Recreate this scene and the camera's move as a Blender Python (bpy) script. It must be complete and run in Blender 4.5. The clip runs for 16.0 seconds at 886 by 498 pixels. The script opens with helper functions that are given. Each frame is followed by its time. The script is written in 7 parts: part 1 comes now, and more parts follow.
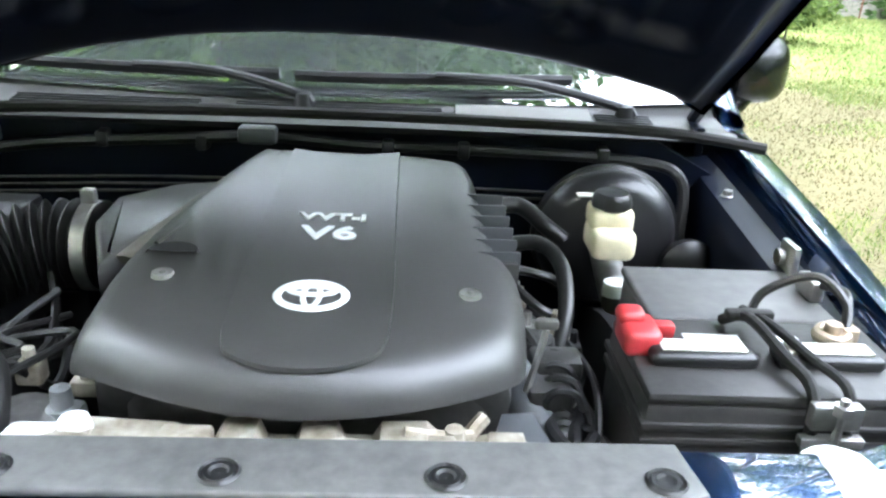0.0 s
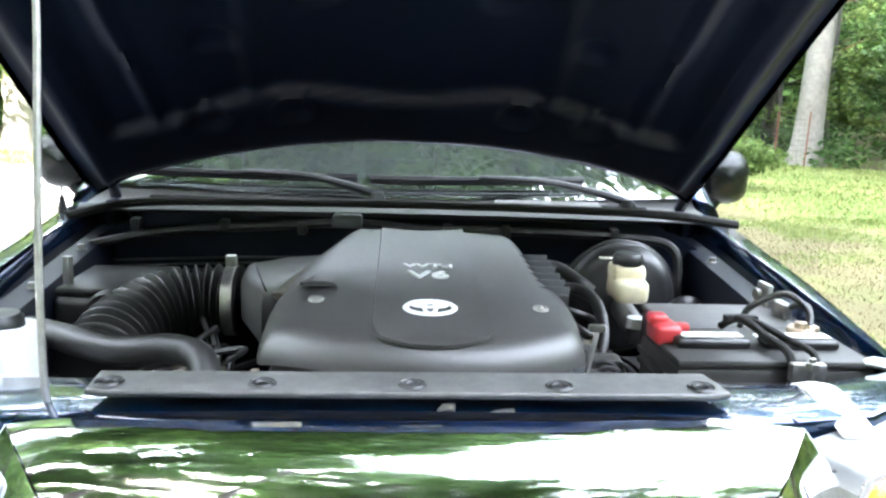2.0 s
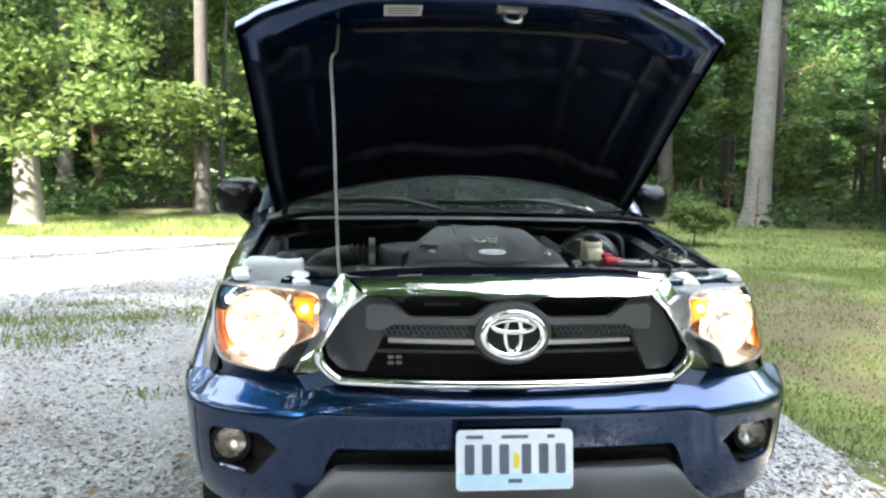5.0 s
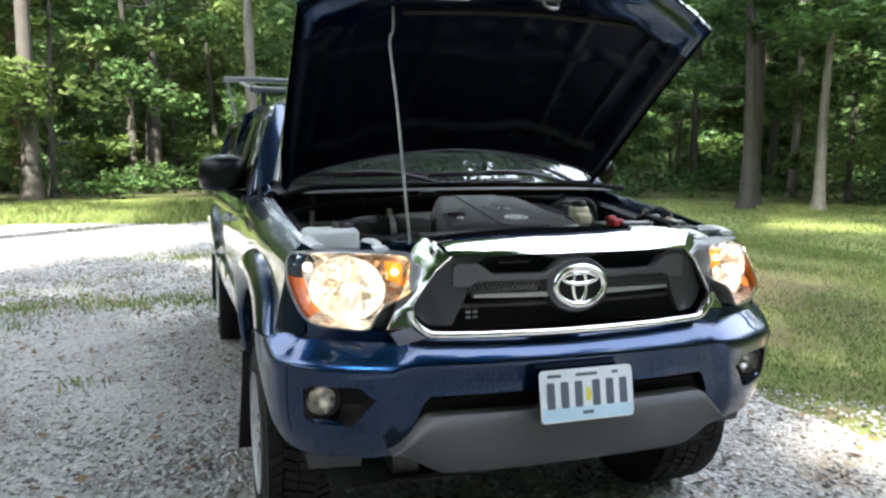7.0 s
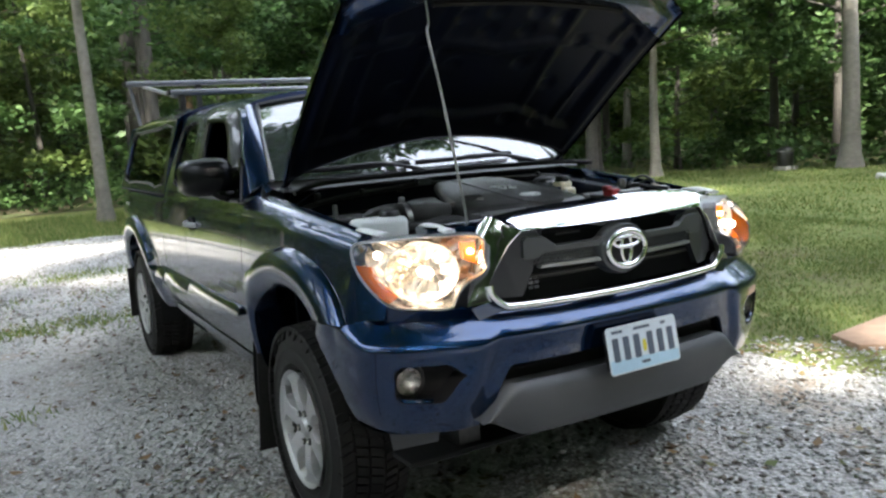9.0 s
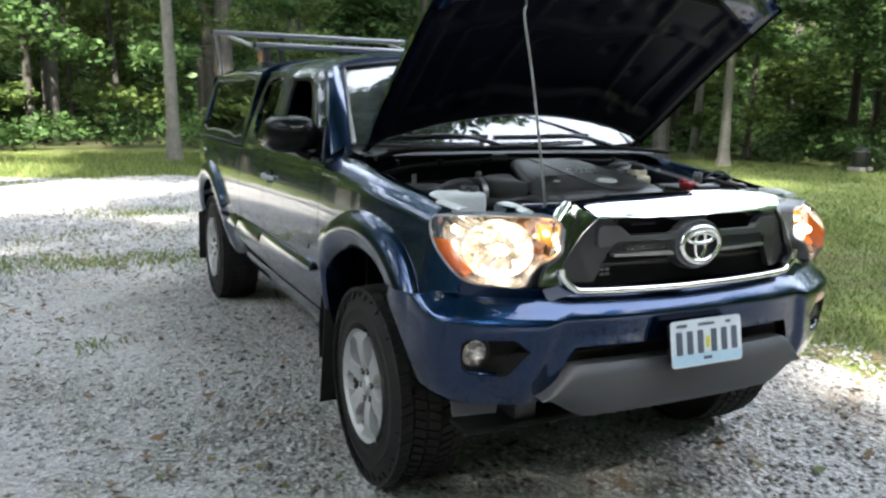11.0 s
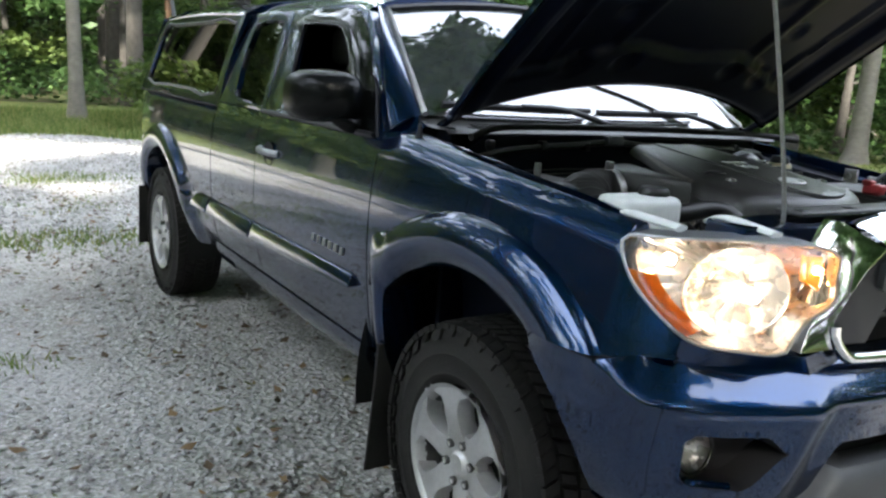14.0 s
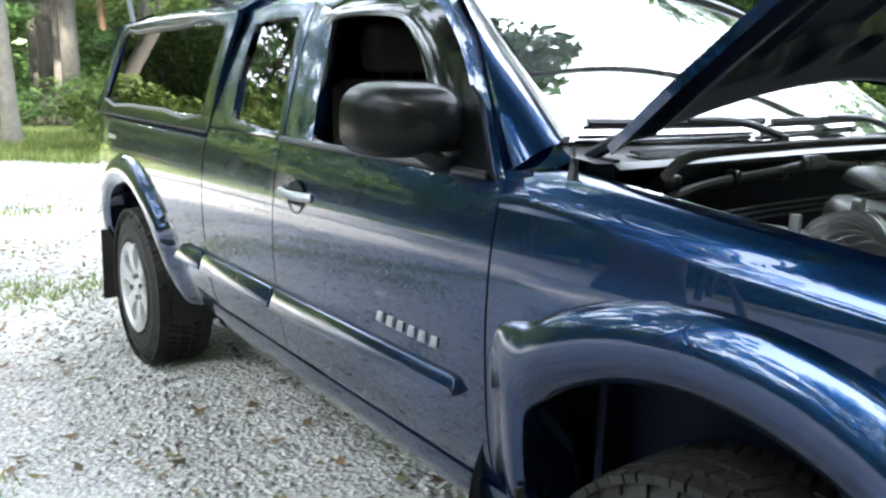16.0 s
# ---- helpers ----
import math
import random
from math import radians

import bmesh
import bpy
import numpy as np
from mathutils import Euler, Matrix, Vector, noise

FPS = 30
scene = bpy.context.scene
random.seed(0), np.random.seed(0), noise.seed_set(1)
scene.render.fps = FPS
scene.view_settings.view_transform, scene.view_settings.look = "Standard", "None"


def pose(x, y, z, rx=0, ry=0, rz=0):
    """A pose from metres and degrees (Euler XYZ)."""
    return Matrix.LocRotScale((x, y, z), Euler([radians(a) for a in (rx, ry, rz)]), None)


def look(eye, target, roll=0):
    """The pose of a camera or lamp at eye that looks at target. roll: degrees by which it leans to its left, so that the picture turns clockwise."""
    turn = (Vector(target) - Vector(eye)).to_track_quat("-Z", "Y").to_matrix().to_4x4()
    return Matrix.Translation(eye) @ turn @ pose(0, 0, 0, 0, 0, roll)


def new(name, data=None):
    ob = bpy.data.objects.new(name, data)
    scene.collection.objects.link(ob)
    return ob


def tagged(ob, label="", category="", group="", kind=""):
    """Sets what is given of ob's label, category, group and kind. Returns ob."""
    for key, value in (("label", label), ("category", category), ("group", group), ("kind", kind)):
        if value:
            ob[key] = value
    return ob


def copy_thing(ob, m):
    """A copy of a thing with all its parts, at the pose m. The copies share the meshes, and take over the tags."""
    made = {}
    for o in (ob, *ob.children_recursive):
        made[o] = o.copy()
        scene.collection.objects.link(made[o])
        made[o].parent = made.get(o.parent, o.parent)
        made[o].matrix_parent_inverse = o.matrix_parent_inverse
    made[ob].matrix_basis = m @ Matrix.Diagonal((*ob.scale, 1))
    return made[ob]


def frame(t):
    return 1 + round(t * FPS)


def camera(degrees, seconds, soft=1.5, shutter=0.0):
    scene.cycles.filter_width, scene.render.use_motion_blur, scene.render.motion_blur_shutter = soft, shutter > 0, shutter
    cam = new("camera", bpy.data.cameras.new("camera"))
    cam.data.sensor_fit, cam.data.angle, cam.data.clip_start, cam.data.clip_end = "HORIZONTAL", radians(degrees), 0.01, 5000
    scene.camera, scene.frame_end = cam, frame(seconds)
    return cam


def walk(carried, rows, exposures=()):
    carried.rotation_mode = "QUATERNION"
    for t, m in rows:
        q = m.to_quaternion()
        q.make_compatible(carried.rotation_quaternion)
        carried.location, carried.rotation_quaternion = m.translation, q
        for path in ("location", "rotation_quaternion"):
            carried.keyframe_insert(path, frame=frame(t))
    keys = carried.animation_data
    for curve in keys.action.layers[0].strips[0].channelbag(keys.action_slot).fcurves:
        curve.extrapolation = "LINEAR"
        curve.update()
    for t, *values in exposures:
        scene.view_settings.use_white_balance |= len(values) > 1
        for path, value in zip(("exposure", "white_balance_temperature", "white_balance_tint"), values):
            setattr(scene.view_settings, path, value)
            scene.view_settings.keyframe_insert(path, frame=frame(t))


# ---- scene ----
cam = camera(58.2, 16.0, soft=2.45)
PATH = [
    (0, (0.155, -1.119, 1.638), (0.226, 0.729, 0.879), 2.7),
    (0.5, (0.192, -1.118, 1.633), (0.393, 0.718, 0.867), 2.6),
    (1, (0.18, -1.149, 1.633), (0.426, 0.73, 0.991), 1.9),
    (1.5, (0.067, -1.318, 1.606), (0.285, 0.6, 1.081), 1.8),
    (2, (-0.038, -1.537, 1.575), (0.098, 0.42, 1.182), 2.0),
    (2.5, (-0.039, -1.776, 1.544), (0.028, 0.208, 1.301), 5.0),
    (3, (-0.07, -2.042, 1.542), (-0.087, -0.054, 1.324), 5.3),
    (3.5, (-0.204, -2.295, 1.514), (-0.102, -0.307, 1.316), 2.0),
    (4, (-0.278, -2.483, 1.524), (-0.075, -0.494, 1.469), 3.4),
    (4.5, (-0.319, -2.715, 1.485), (-0.134, -0.732, 1.305), 1.2),
    (4.7, (-0.344, -2.797, 1.494), (-0.157, -0.816, 1.296), 1.0),
    (6.8, (-1.026, -2.905, 1.48), (-0.459, -1.002, 1.237), 1.0),
    (7, (-1.115, -2.919, 1.468), (-0.5, -1.033, 1.214), 0.3),
    (7.5, (-1.307, -2.93, 1.452), (-0.517, -1.12, 1.139), -0.3),
    (8, (-1.418, -2.821, 1.454), (-0.602, -1.004, 1.267), -0.9),
    (8.5, (-1.592, -2.764, 1.451), (-0.648, -1.02, 1.194), -2.3),
    (9, (-1.797, -2.763, 1.466), (-0.819, -1.042, 1.182), -3.7),
    (9.2, (-1.824, -2.768, 1.468), (-0.902, -1.011, 1.22), -2.7),
    (11.3, (-1.907, -2.784, 1.513), (-1.041, -1.02, 1.141), 1.6),
    (11.5, (-1.916, -2.724, 1.509), (-0.998, -0.982, 1.161), 1.3),
    (12, (-1.966, -2.512, 1.493), (-1.025, -0.769, 1.221), 0.3),
    (12.5, (-2.043, -2.324, 1.459), (-0.992, -0.676, 1.035), 0.6),
    (13, (-2.12, -2.081, 1.446), (-1.006, -0.501, 0.936), -0.0),
    (13.5, (-2.056, -1.832, 1.451), (-0.962, -0.209, 1.04), 2.7),
    (14, (-2.023, -1.623, 1.444), (-0.958, 0.015, 1.015), 4.1),
    (14.5, (-2.048, -1.346, 1.463), (-0.92, 0.247, 1.028), -0.8),
    (15, (-1.992, -1.086, 1.453), (-0.855, 0.506, 1.037), 0.9),
    (15.5, (-1.909, -0.886, 1.455), (-0.779, 0.711, 1.042), 3.2),
    (16, (-1.922, -0.677, 1.442), (-0.759, 0.893, 1.018), 1.4),
]
EXPOSURES = [(0, 5.85), (0.5, 5.35), (1, 5.40), (1.5, 5.70), (2, 5.75), (3, 4.70), (3.5, 4.72), (4, 4.55), (4.7, 4.50), (6.8, 3.90), (7.5, 3.85), (8.2, 3.70), (9, 3.60), (11.3, 3.82), (12.5, 3.82), (13, 3.90), (14, 3.87), (14.5, 4.27), (15, 4.67), (15.5, 4.67), (16, 5.12)]
walk(cam, [(t, look(eye, target, roll)) for t, eye, target, roll in PATH], EXPOSURES)

# ---- world, sun, exposure ----
SUN_FROM = Vector((-0.50, -0.78, 0.0)).normalized()
SUN_ELEV = radians(41)
world = bpy.data.worlds.new("world")
scene.world = world
world.use_nodes = True
wn = world.node_tree.nodes
sky = wn.new("ShaderNodeTexSky")
sky.sky_type = "NISHITA"
sky.sun_disc = False
sky.sun_elevation = SUN_ELEV
sky.sun_rotation = math.atan2(SUN_FROM.x, SUN_FROM.y)
sky.air_density, sky.dust_density = 1.2, 0.9
wn["Background"].inputs["Strength"].default_value = 0.15
haze = wn.new("ShaderNodeHueSaturation")
haze.inputs["Saturation"].default_value = 0.40
world.node_tree.links.new(sky.outputs[0], haze.inputs["Color"])
world.node_tree.links.new(haze.outputs[0], wn["Background"].inputs["Color"])
sun = new("sun", bpy.data.lights.new("sun", "SUN"))
sun.data.energy, sun.data.angle, sun.data.color = 2.0, radians(1.5), (1.0, 0.95, 0.86)
to_sun = Vector((SUN_FROM.x * math.cos(SUN_ELEV), SUN_FROM.y * math.cos(SUN_ELEV), math.sin(SUN_ELEV)))
sun.matrix_world = Matrix.Translation((0, 0, 30)) @ to_sun.to_track_quat("Z", "Y").to_matrix().to_4x4()


# ---- materials ----
def mat(name, color, rough=0.5, metal=0.0, coat=0.0, coat_rough=0.03, bump=0.0, scale=40.0, vary=0.0, spec=0.5, color2=None, big=3.0, trans=0.0, emit=None, power=0.0, rough_vary=0.0, coat_ior=1.5):
    """A surface with colour at two scales (a broad mottle and a fine grain), gloss and fine relief."""
    m = bpy.data.materials.new(name)
    m.use_nodes = True
    nt = m.node_tree
    b = nt.nodes["Principled BSDF"]
    b.inputs["Base Color"].default_value = (*color, 1)
    b.inputs["Roughness"].default_value = rough
    b.inputs["Metallic"].default_value = metal
    b.inputs["Specular IOR Level"].default_value = spec
    b.inputs["Coat Weight"].default_value = coat
    b.inputs["Coat Roughness"].default_value = coat_rough
    b.inputs["Coat IOR"].default_value = coat_ior
    b.inputs["Transmission Weight"].default_value = trans
    if emit:
        b.inputs["Emission Color"].default_value = (*emit, 1)
        b.inputs["Emission Strength"].default_value = power
    co = nt.nodes.new("ShaderNodeTexCoord")
    fine = nt.nodes.new("ShaderNodeTexNoise")
    fine.inputs["Scale"].default_value = scale
    fine.inputs["Detail"].default_value = 6
    nt.links.new(co.outputs["Object"], fine.inputs["Vector"])
    if vary or color2:
        broad = nt.nodes.new("ShaderNodeTexNoise")
        broad.inputs["Scale"].default_value = big
        broad.inputs["Detail"].default_value = 4
        nt.links.new(co.outputs["Object"], broad.inputs["Vector"])
        c2 = color2 or tuple(c * (1 - vary) for c in color)
        add = nt.nodes.new("ShaderNodeMath")
        add.operation = "MULTIPLY_ADD"
        add.inputs[1].default_value = 0.5
        nt.links.new(fine.outputs["Fac"], add.inputs[0])
        half = nt.nodes.new("ShaderNodeMath")
        half.operation = "MULTIPLY"
        half.inputs[1].default_value = 0.5
        nt.links.new(broad.outputs["Fac"], half.inputs[0])
        nt.links.new(half.outputs[0], add.inputs[2])
        ramp = nt.nodes.new("ShaderNodeValToRGB")
        ramp.color_ramp.elements[0].position, ramp.color_ramp.elements[1].position = 0.36, 0.64
        ramp.color_ramp.elements[0].color, ramp.color_ramp.elements[1].color = (*c2, 1), (*color, 1)
        nt.links.new(add.outputs[0], ramp.inputs[0])
        nt.links.new(ramp.outputs[0], b.inputs["Base Color"])
    if rough_vary:
        mr = nt.nodes.new("ShaderNodeMapRange")
        mr.inputs["From Min"].default_value, mr.inputs["From Max"].default_value = 0.35, 0.65
        mr.inputs["To Min"].default_value, mr.inputs["To Max"].default_value = max(0.02, rough - rough_vary), rough + rough_vary
        nt.links.new(fine.outputs["Fac"], mr.inputs["Value"])
        nt.links.new(mr.outputs[0], b.inputs["Roughness"])
    if bump:
        bp = nt.nodes.new("ShaderNodeBump")
        bp.inputs["Strength"].default_value = bump
        bp.inputs["Distance"].default_value = 0.004
        nt.links.new(fine.outputs["Fac"], bp.inputs["Height"])
        nt.links.new(bp.outputs[0], b.inputs["Normal"])
    return m


def glass_mat(name, tint, gloss_rough=0.01, ior=1.5, veil=0.0):
    """Thin sheet glass: lets light through, tinted, with a reflection that grows towards grazing."""
    m = bpy.data.materials.new(name)
    m.use_nodes = True
    nt = m.node_tree
    nt.nodes.remove(nt.nodes["Principled BSDF"])
    tr = nt.nodes.new("ShaderNodeBsdfTransparent")
    tr.inputs["Color"].default_value = (*tint, 1)
    gl = nt.nodes.new("ShaderNodeBsdfGlossy")
    gl.inputs["Roughness"].default_value = gloss_rough
    fr = nt.nodes.new("ShaderNodeFresnel")
    fr.inputs["IOR"].default_value = ior
    mx = nt.nodes.new("ShaderNodeMixShader")
    nt.links.new(fr.outputs[0], mx.inputs[0])
    nt.links.new(tr.outputs[0], mx.inputs[1])
    nt.links.new(gl.outputs[0], mx.inputs[2])
    last = mx
    # pale teal film painted over the glass to lighten its reflection
    if veil:
        df = nt.nodes.new("ShaderNodeBsdfDiffuse")
        df.inputs["Color"].default_value = (0.50, 0.58, 0.55, 1)
        last = nt.nodes.new("ShaderNodeMixShader")
        last.inputs[0].default_value = veil
        nt.links.new(mx.outputs[0], last.inputs[1])
        nt.links.new(df.outputs[0], last.inputs[2])
    nt.links.new(last.outputs[0], nt.nodes["Material Output"].inputs["Surface"])
    return m


PAINT = mat("blue_metallic_paint", (0.0001, 0.0215, 0.078), rough=0.25, metal=0.9, coat=1.0, coat_rough=0.015, scale=900, vary=0.18, big=6, bump=0.0, coat_ior=1.54)
# body blue again, darkened for the shade inside hood, bay and cab
PAINT_SHADED = mat("blue_paint_shaded", (0.0013, 0.0038, 0.0125), rough=0.42, metal=0.1, spec=0.2, coat=0.0, coat_rough=0.2, scale=30, vary=0.35, big=5)
CHROME = mat("chrome", (0.86, 0.87, 0.88), rough=0.05, metal=1.0, scale=60, rough_vary=0.025)
ALLOY = mat("cast_alloy", (0.50, 0.50, 0.50), rough=0.42, metal=0.6, scale=80, vary=0.15, coat=0.3, coat_rough=0.15)
DARKMETAL = mat("dark_metal", (0.085, 0.083, 0.08), rough=0.45, metal=0.7, scale=50, vary=0.4, bump=0.2)
STEEL = mat("bare_steel", (0.42, 0.41, 0.39), rough=0.38, metal=0.9, scale=60, vary=0.35, bump=0.15)
MIRRORPL = mat("mirror_shell_plastic", (0.003, 0.0035, 0.0038), spec=0.16, rough=0.26, scale=500, vary=0.2, bump=0.06)
POCKET = mat("dark_pocket_plastic", (0.008, 0.008, 0.009), rough=0.6, scale=300, vary=0.25, bump=0.12, spec=0.25)
BLACKPL = mat("black_plastic", (0.009, 0.009, 0.0095), rough=0.40, scale=300, vary=0.25, bump=0.12)
COVERPL = mat("engine_cover_plastic", (0.044, 0.043, 0.041), coat=0.2, coat_rough=0.25, rough=0.38, scale=700, vary=0.2, big=5, bump=0.22)
# black plastic with its grey lifted for the sky's sheen on the cowl
COWLPL = mat("cowl_plastic_sheen", (0.032, 0.031, 0.029), rough=0.42, scale=220, vary=0.3, bump=0.12)
GREYPL = mat("grey_plastic", (0.060, 0.063, 0.068), rough=0.5, scale=500, vary=0.15, bump=0.15)
CHARCOAL = mat("charcoal_plastic", (0.085, 0.09, 0.098), rough=0.36, metal=0.6, scale=500, vary=0.12, bump=0.08)
RUBBER = mat("rubber", (0.006, 0.006, 0.0058), rough=0.7, spec=0.35, scale=120, vary=0.45, big=9, color2=(0.013, 0.0115, 0.0095), bump=0.3)
HOSE = mat("rubber_hose", (0.011, 0.0105, 0.010), rough=0.44, scale=90, vary=0.4, bump=0.2)
# near-black that stands in for the shade in cavities and recesses
VOID = mat("cavity_shade", (0.004, 0.004, 0.004), rough=0.9, scale=30, vary=0.3)
GLASS = glass_mat("clear_glass", (0.78, 0.86, 0.82))
SCREEN = glass_mat("laminated_windscreen", (0.34, 0.42, 0.39), 0.01, 4.0, 0.045)
TINT = glass_mat("tinted_glass", (0.10, 0.12, 0.10), 0.01, 1.8)
LENS = glass_mat("lamp_lens", (0.96, 0.96, 0.96))
REFLECTOR = mat("lamp_reflector", (0.72, 0.69, 0.66), rough=0.28, metal=0.7, scale=30, rough_vary=0.08)
LIT_AMBER = mat("lit_amber_lens", (0.75, 0.16, 0.01), rough=0.15, coat=0.5, scale=70, vary=0.5, emit=(1.0, 0.30, 0.02), power=0.07)
SATINGREY = mat("satin_grey_grille_paint", (0.095, 0.10, 0.108), rough=0.36, metal=0.5, scale=400, vary=0.12, bump=0.05)
# the bars' satin grey again, darkened for the shading on the shoulders
SHOULDER = mat("satin_grille_paint_shaded", (0.045, 0.047, 0.052), rough=0.30, metal=0.4, scale=400, vary=0.12, bump=0.05)
AMBER = mat("amber_plastic", (0.75, 0.16, 0.01), rough=0.12, coat=0.6, scale=60, vary=0.3)
BULB = mat("lit_bulb", (1, 0.9, 0.7), emit=(1.0, 0.83, 0.62), power=1.7)
PARKBULB = mat("lit_marker", (1, 0.6, 0.2), emit=(1.0, 0.48, 0.12), power=5)
CREAM = mat("cream_tank_plastic", (0.74, 0.66, 0.45), rough=0.4, scale=40, vary=0.25, big=12, coat=0.2)
WHITEPL = mat("white_tank_plastic", (0.72, 0.74, 0.72), rough=0.45, scale=40, vary=0.12, big=8)
WHITE = mat("white_print", (0.75, 0.76, 0.76), rough=0.5, scale=80, vary=0.08)
RED = mat("red_plastic", (0.46, 0.035, 0.04), rough=0.4, scale=120, vary=0.25, bump=0.1)
BATTERY = mat("battery_plastic", (0.017, 0.0165, 0.016), rough=0.5, scale=60, vary=0.45, color2=(0.032, 0.030, 0.028), big=14, bump=0.18)
SEATCLOTH = mat("grey_seat_cloth", (0.10, 0.095, 0.09), rough=0.9, scale=400, vary=0.3, bump=0.3)
PLATEWHITE = mat("plate_white", (0.70, 0.76, 0.80), rough=0.35, scale=60, vary=0.06)
PLATEBLUE = mat("plate_light_blue", (0.50, 0.70, 0.82), rough=0.35, scale=60, vary=0.1)
PLATEINK = mat("plate_ink", (0.10, 0.12, 0.16), rough=0.4, scale=60, vary=0.1)
YELLOW = mat("yellow_print", (0.75, 0.65, 0.06), rough=0.5, scale=60, vary=0.1)
ALUM = mat("brushed_aluminium", (0.36, 0.37, 0.38), rough=0.4, metal=0.8, scale=70, vary=0.2)
PAPER = mat("label_paper", (0.62, 0.60, 0.54), rough=0.6, scale=60, vary=0.15)


# ---- mesh helpers ----
def grid(rows, close_v=False):
    bm = bmesh.new()
    vs = [[bm.verts.new(p) for p in r] for r in rows]
    n = len(rows[0])
    for i in range(len(rows) - 1):
        for j in range(n if close_v else n - 1):
            q = [vs[i][j], vs[i][(j + 1) % n], vs[i + 1][(j + 1) % n], vs[i + 1][j]]
            if len(set(q)) == 4:
                bm.faces.new(q)
    return bm


def skirted(rows, inward):
    """A panel from rows of points, its border folded by the vector inward(p), so that it has thickness."""
    R = [list(map(Vector, r)) for r in rows]
    top = [p + inward(p) for p in R[0]]
    bot = [p + inward(p) for p in R[-1]]
    full = [top] + R + [bot]
    out = []
    for r in full:
        out.append([r[0] + inward(r[0])] + r + [r[-1] + inward(r[-1])])
    return grid(out)


def join(*bms):
    out = bmesh.new()
    for b in bms:
        me = bpy.data.meshes.new("tmp")
        b.to_mesh(me)
        out.from_mesh(me)
        bpy.data.meshes.remove(me)
        b.free()
    return out


def mirrored(bm):
    out = bm.copy()
    for v in out.verts:
        v.co.x = -v.co.x
    bmesh.ops.reverse_faces(out, faces=out.faces)
    return out


def box(cx, cy, cz, sx, sy, sz, bevel=0.004, seg=2):
    bm = bmesh.new()
    bmesh.ops.create_cube(bm, size=1, matrix=Matrix.Translation((cx, cy, cz)) @ Matrix.Diagonal((sx, sy, sz, 1)))
    if bevel:
        bmesh.ops.bevel(bm, geom=bm.edges[:], offset=min(bevel, 0.45 * min(sx, sy, sz)), segments=seg, affect="EDGES", profile=0.5)
    return bm


def prism(poly, axis, a, b, bevel=0.0, seg=2):
    """A polygon of (u, v) extruded along an axis from a to b; x: (y, z), y: (x, z), z: (x, y)."""
    put = {"x": lambda u, v, w: (w, u, v), "y": lambda u, v, w: (u, w, v), "z": lambda u, v, w: (u, v, w)}[axis]
    bm = bmesh.new()
    lo = [bm.verts.new(put(u, v, a)) for u, v in poly]
    hi = [bm.verts.new(put(u, v, b)) for u, v in poly]
    n = len(poly)
    caps = [bm.faces.new(lo), bm.faces.new(hi)]
    for i in range(n):
        bm.faces.new((lo[i], lo[(i + 1) % n], hi[(i + 1) % n], hi[i]))
    bmesh.ops.recalc_face_normals(bm, faces=bm.faces)
    if bevel:
        bmesh.ops.bevel(bm, geom=[e for f in caps for e in f.edges], offset=bevel, segments=seg, affect="EDGES", profile=0.5)
    return bm


def smooth_path(pts, per=8, closed=False):
    P = [Vector(p) for p in pts]
    n = len(P)
    out = []
    for i in range(n if closed else n - 1):
        if closed:
            a, b, c, d = P[i - 1], P[i], P[(i + 1) % n], P[(i + 2) % n]
        else:
            a, b, c, d = P[max(i - 1, 0)], P[i], P[i + 1], P[min(i + 2, n - 1)]
        for k in range(per):
            t = k / per
            out.append(0.5 * ((2 * b) + (c - a) * t + (2 * a - 5 * b + 4 * c - d) * t * t + (3 * b - a - 3 * c + d) * t ** 3))
    if not closed:
        out.append(P[-1])
    return out


def tube(pts, r, n=10, per=8, closed=False, flat=1.0):
    """A round bar swept along a smooth line; r is a radius or a function of the way along, 0 to 1."""
    P = smooth_path(pts, per, closed) if per > 1 else [Vector(p) for p in pts]
    rows = []
    up = Vector((0, 0, 1))
    last = None
    m = len(P)
    for i in range(m):
        a = P[(i - 1) % m] if closed or i else P[0]
        b = P[(i + 1) % m] if closed or i < m - 1 else P[-1]
        d = (b - a).normalized()
        if last is None:
            s = d.cross(up if abs(d.z) < 0.95 else Vector((0, 1, 0))).normalized()
        else:
            s = (last - d * last.dot(d)).normalized()
        last = s
        w = d.cross(s)
        rr = r(i / max(1, m - 1)) if callable(r) else r
        rows.append([P[i] + s * rr * math.cos(2 * math.pi * k / n) + w * rr * flat * math.sin(2 * math.pi * k / n) for k in range(n)])
    if closed:
        rows.append(rows[0])
    bm = grid(rows, close_v=True)
    if closed:
        bmesh.ops.remove_doubles(bm, verts=bm.verts, dist=1e-6)
    else:
        bm.verts.ensure_lookup_table()
        bm.faces.new([bm.verts[k] for k in range(n)][::-1])
        bm.faces.new([bm.verts[(m - 1) * n + k] for k in range(n)])
    bmesh.ops.recalc_face_normals(bm, faces=bm.faces)
    return bm


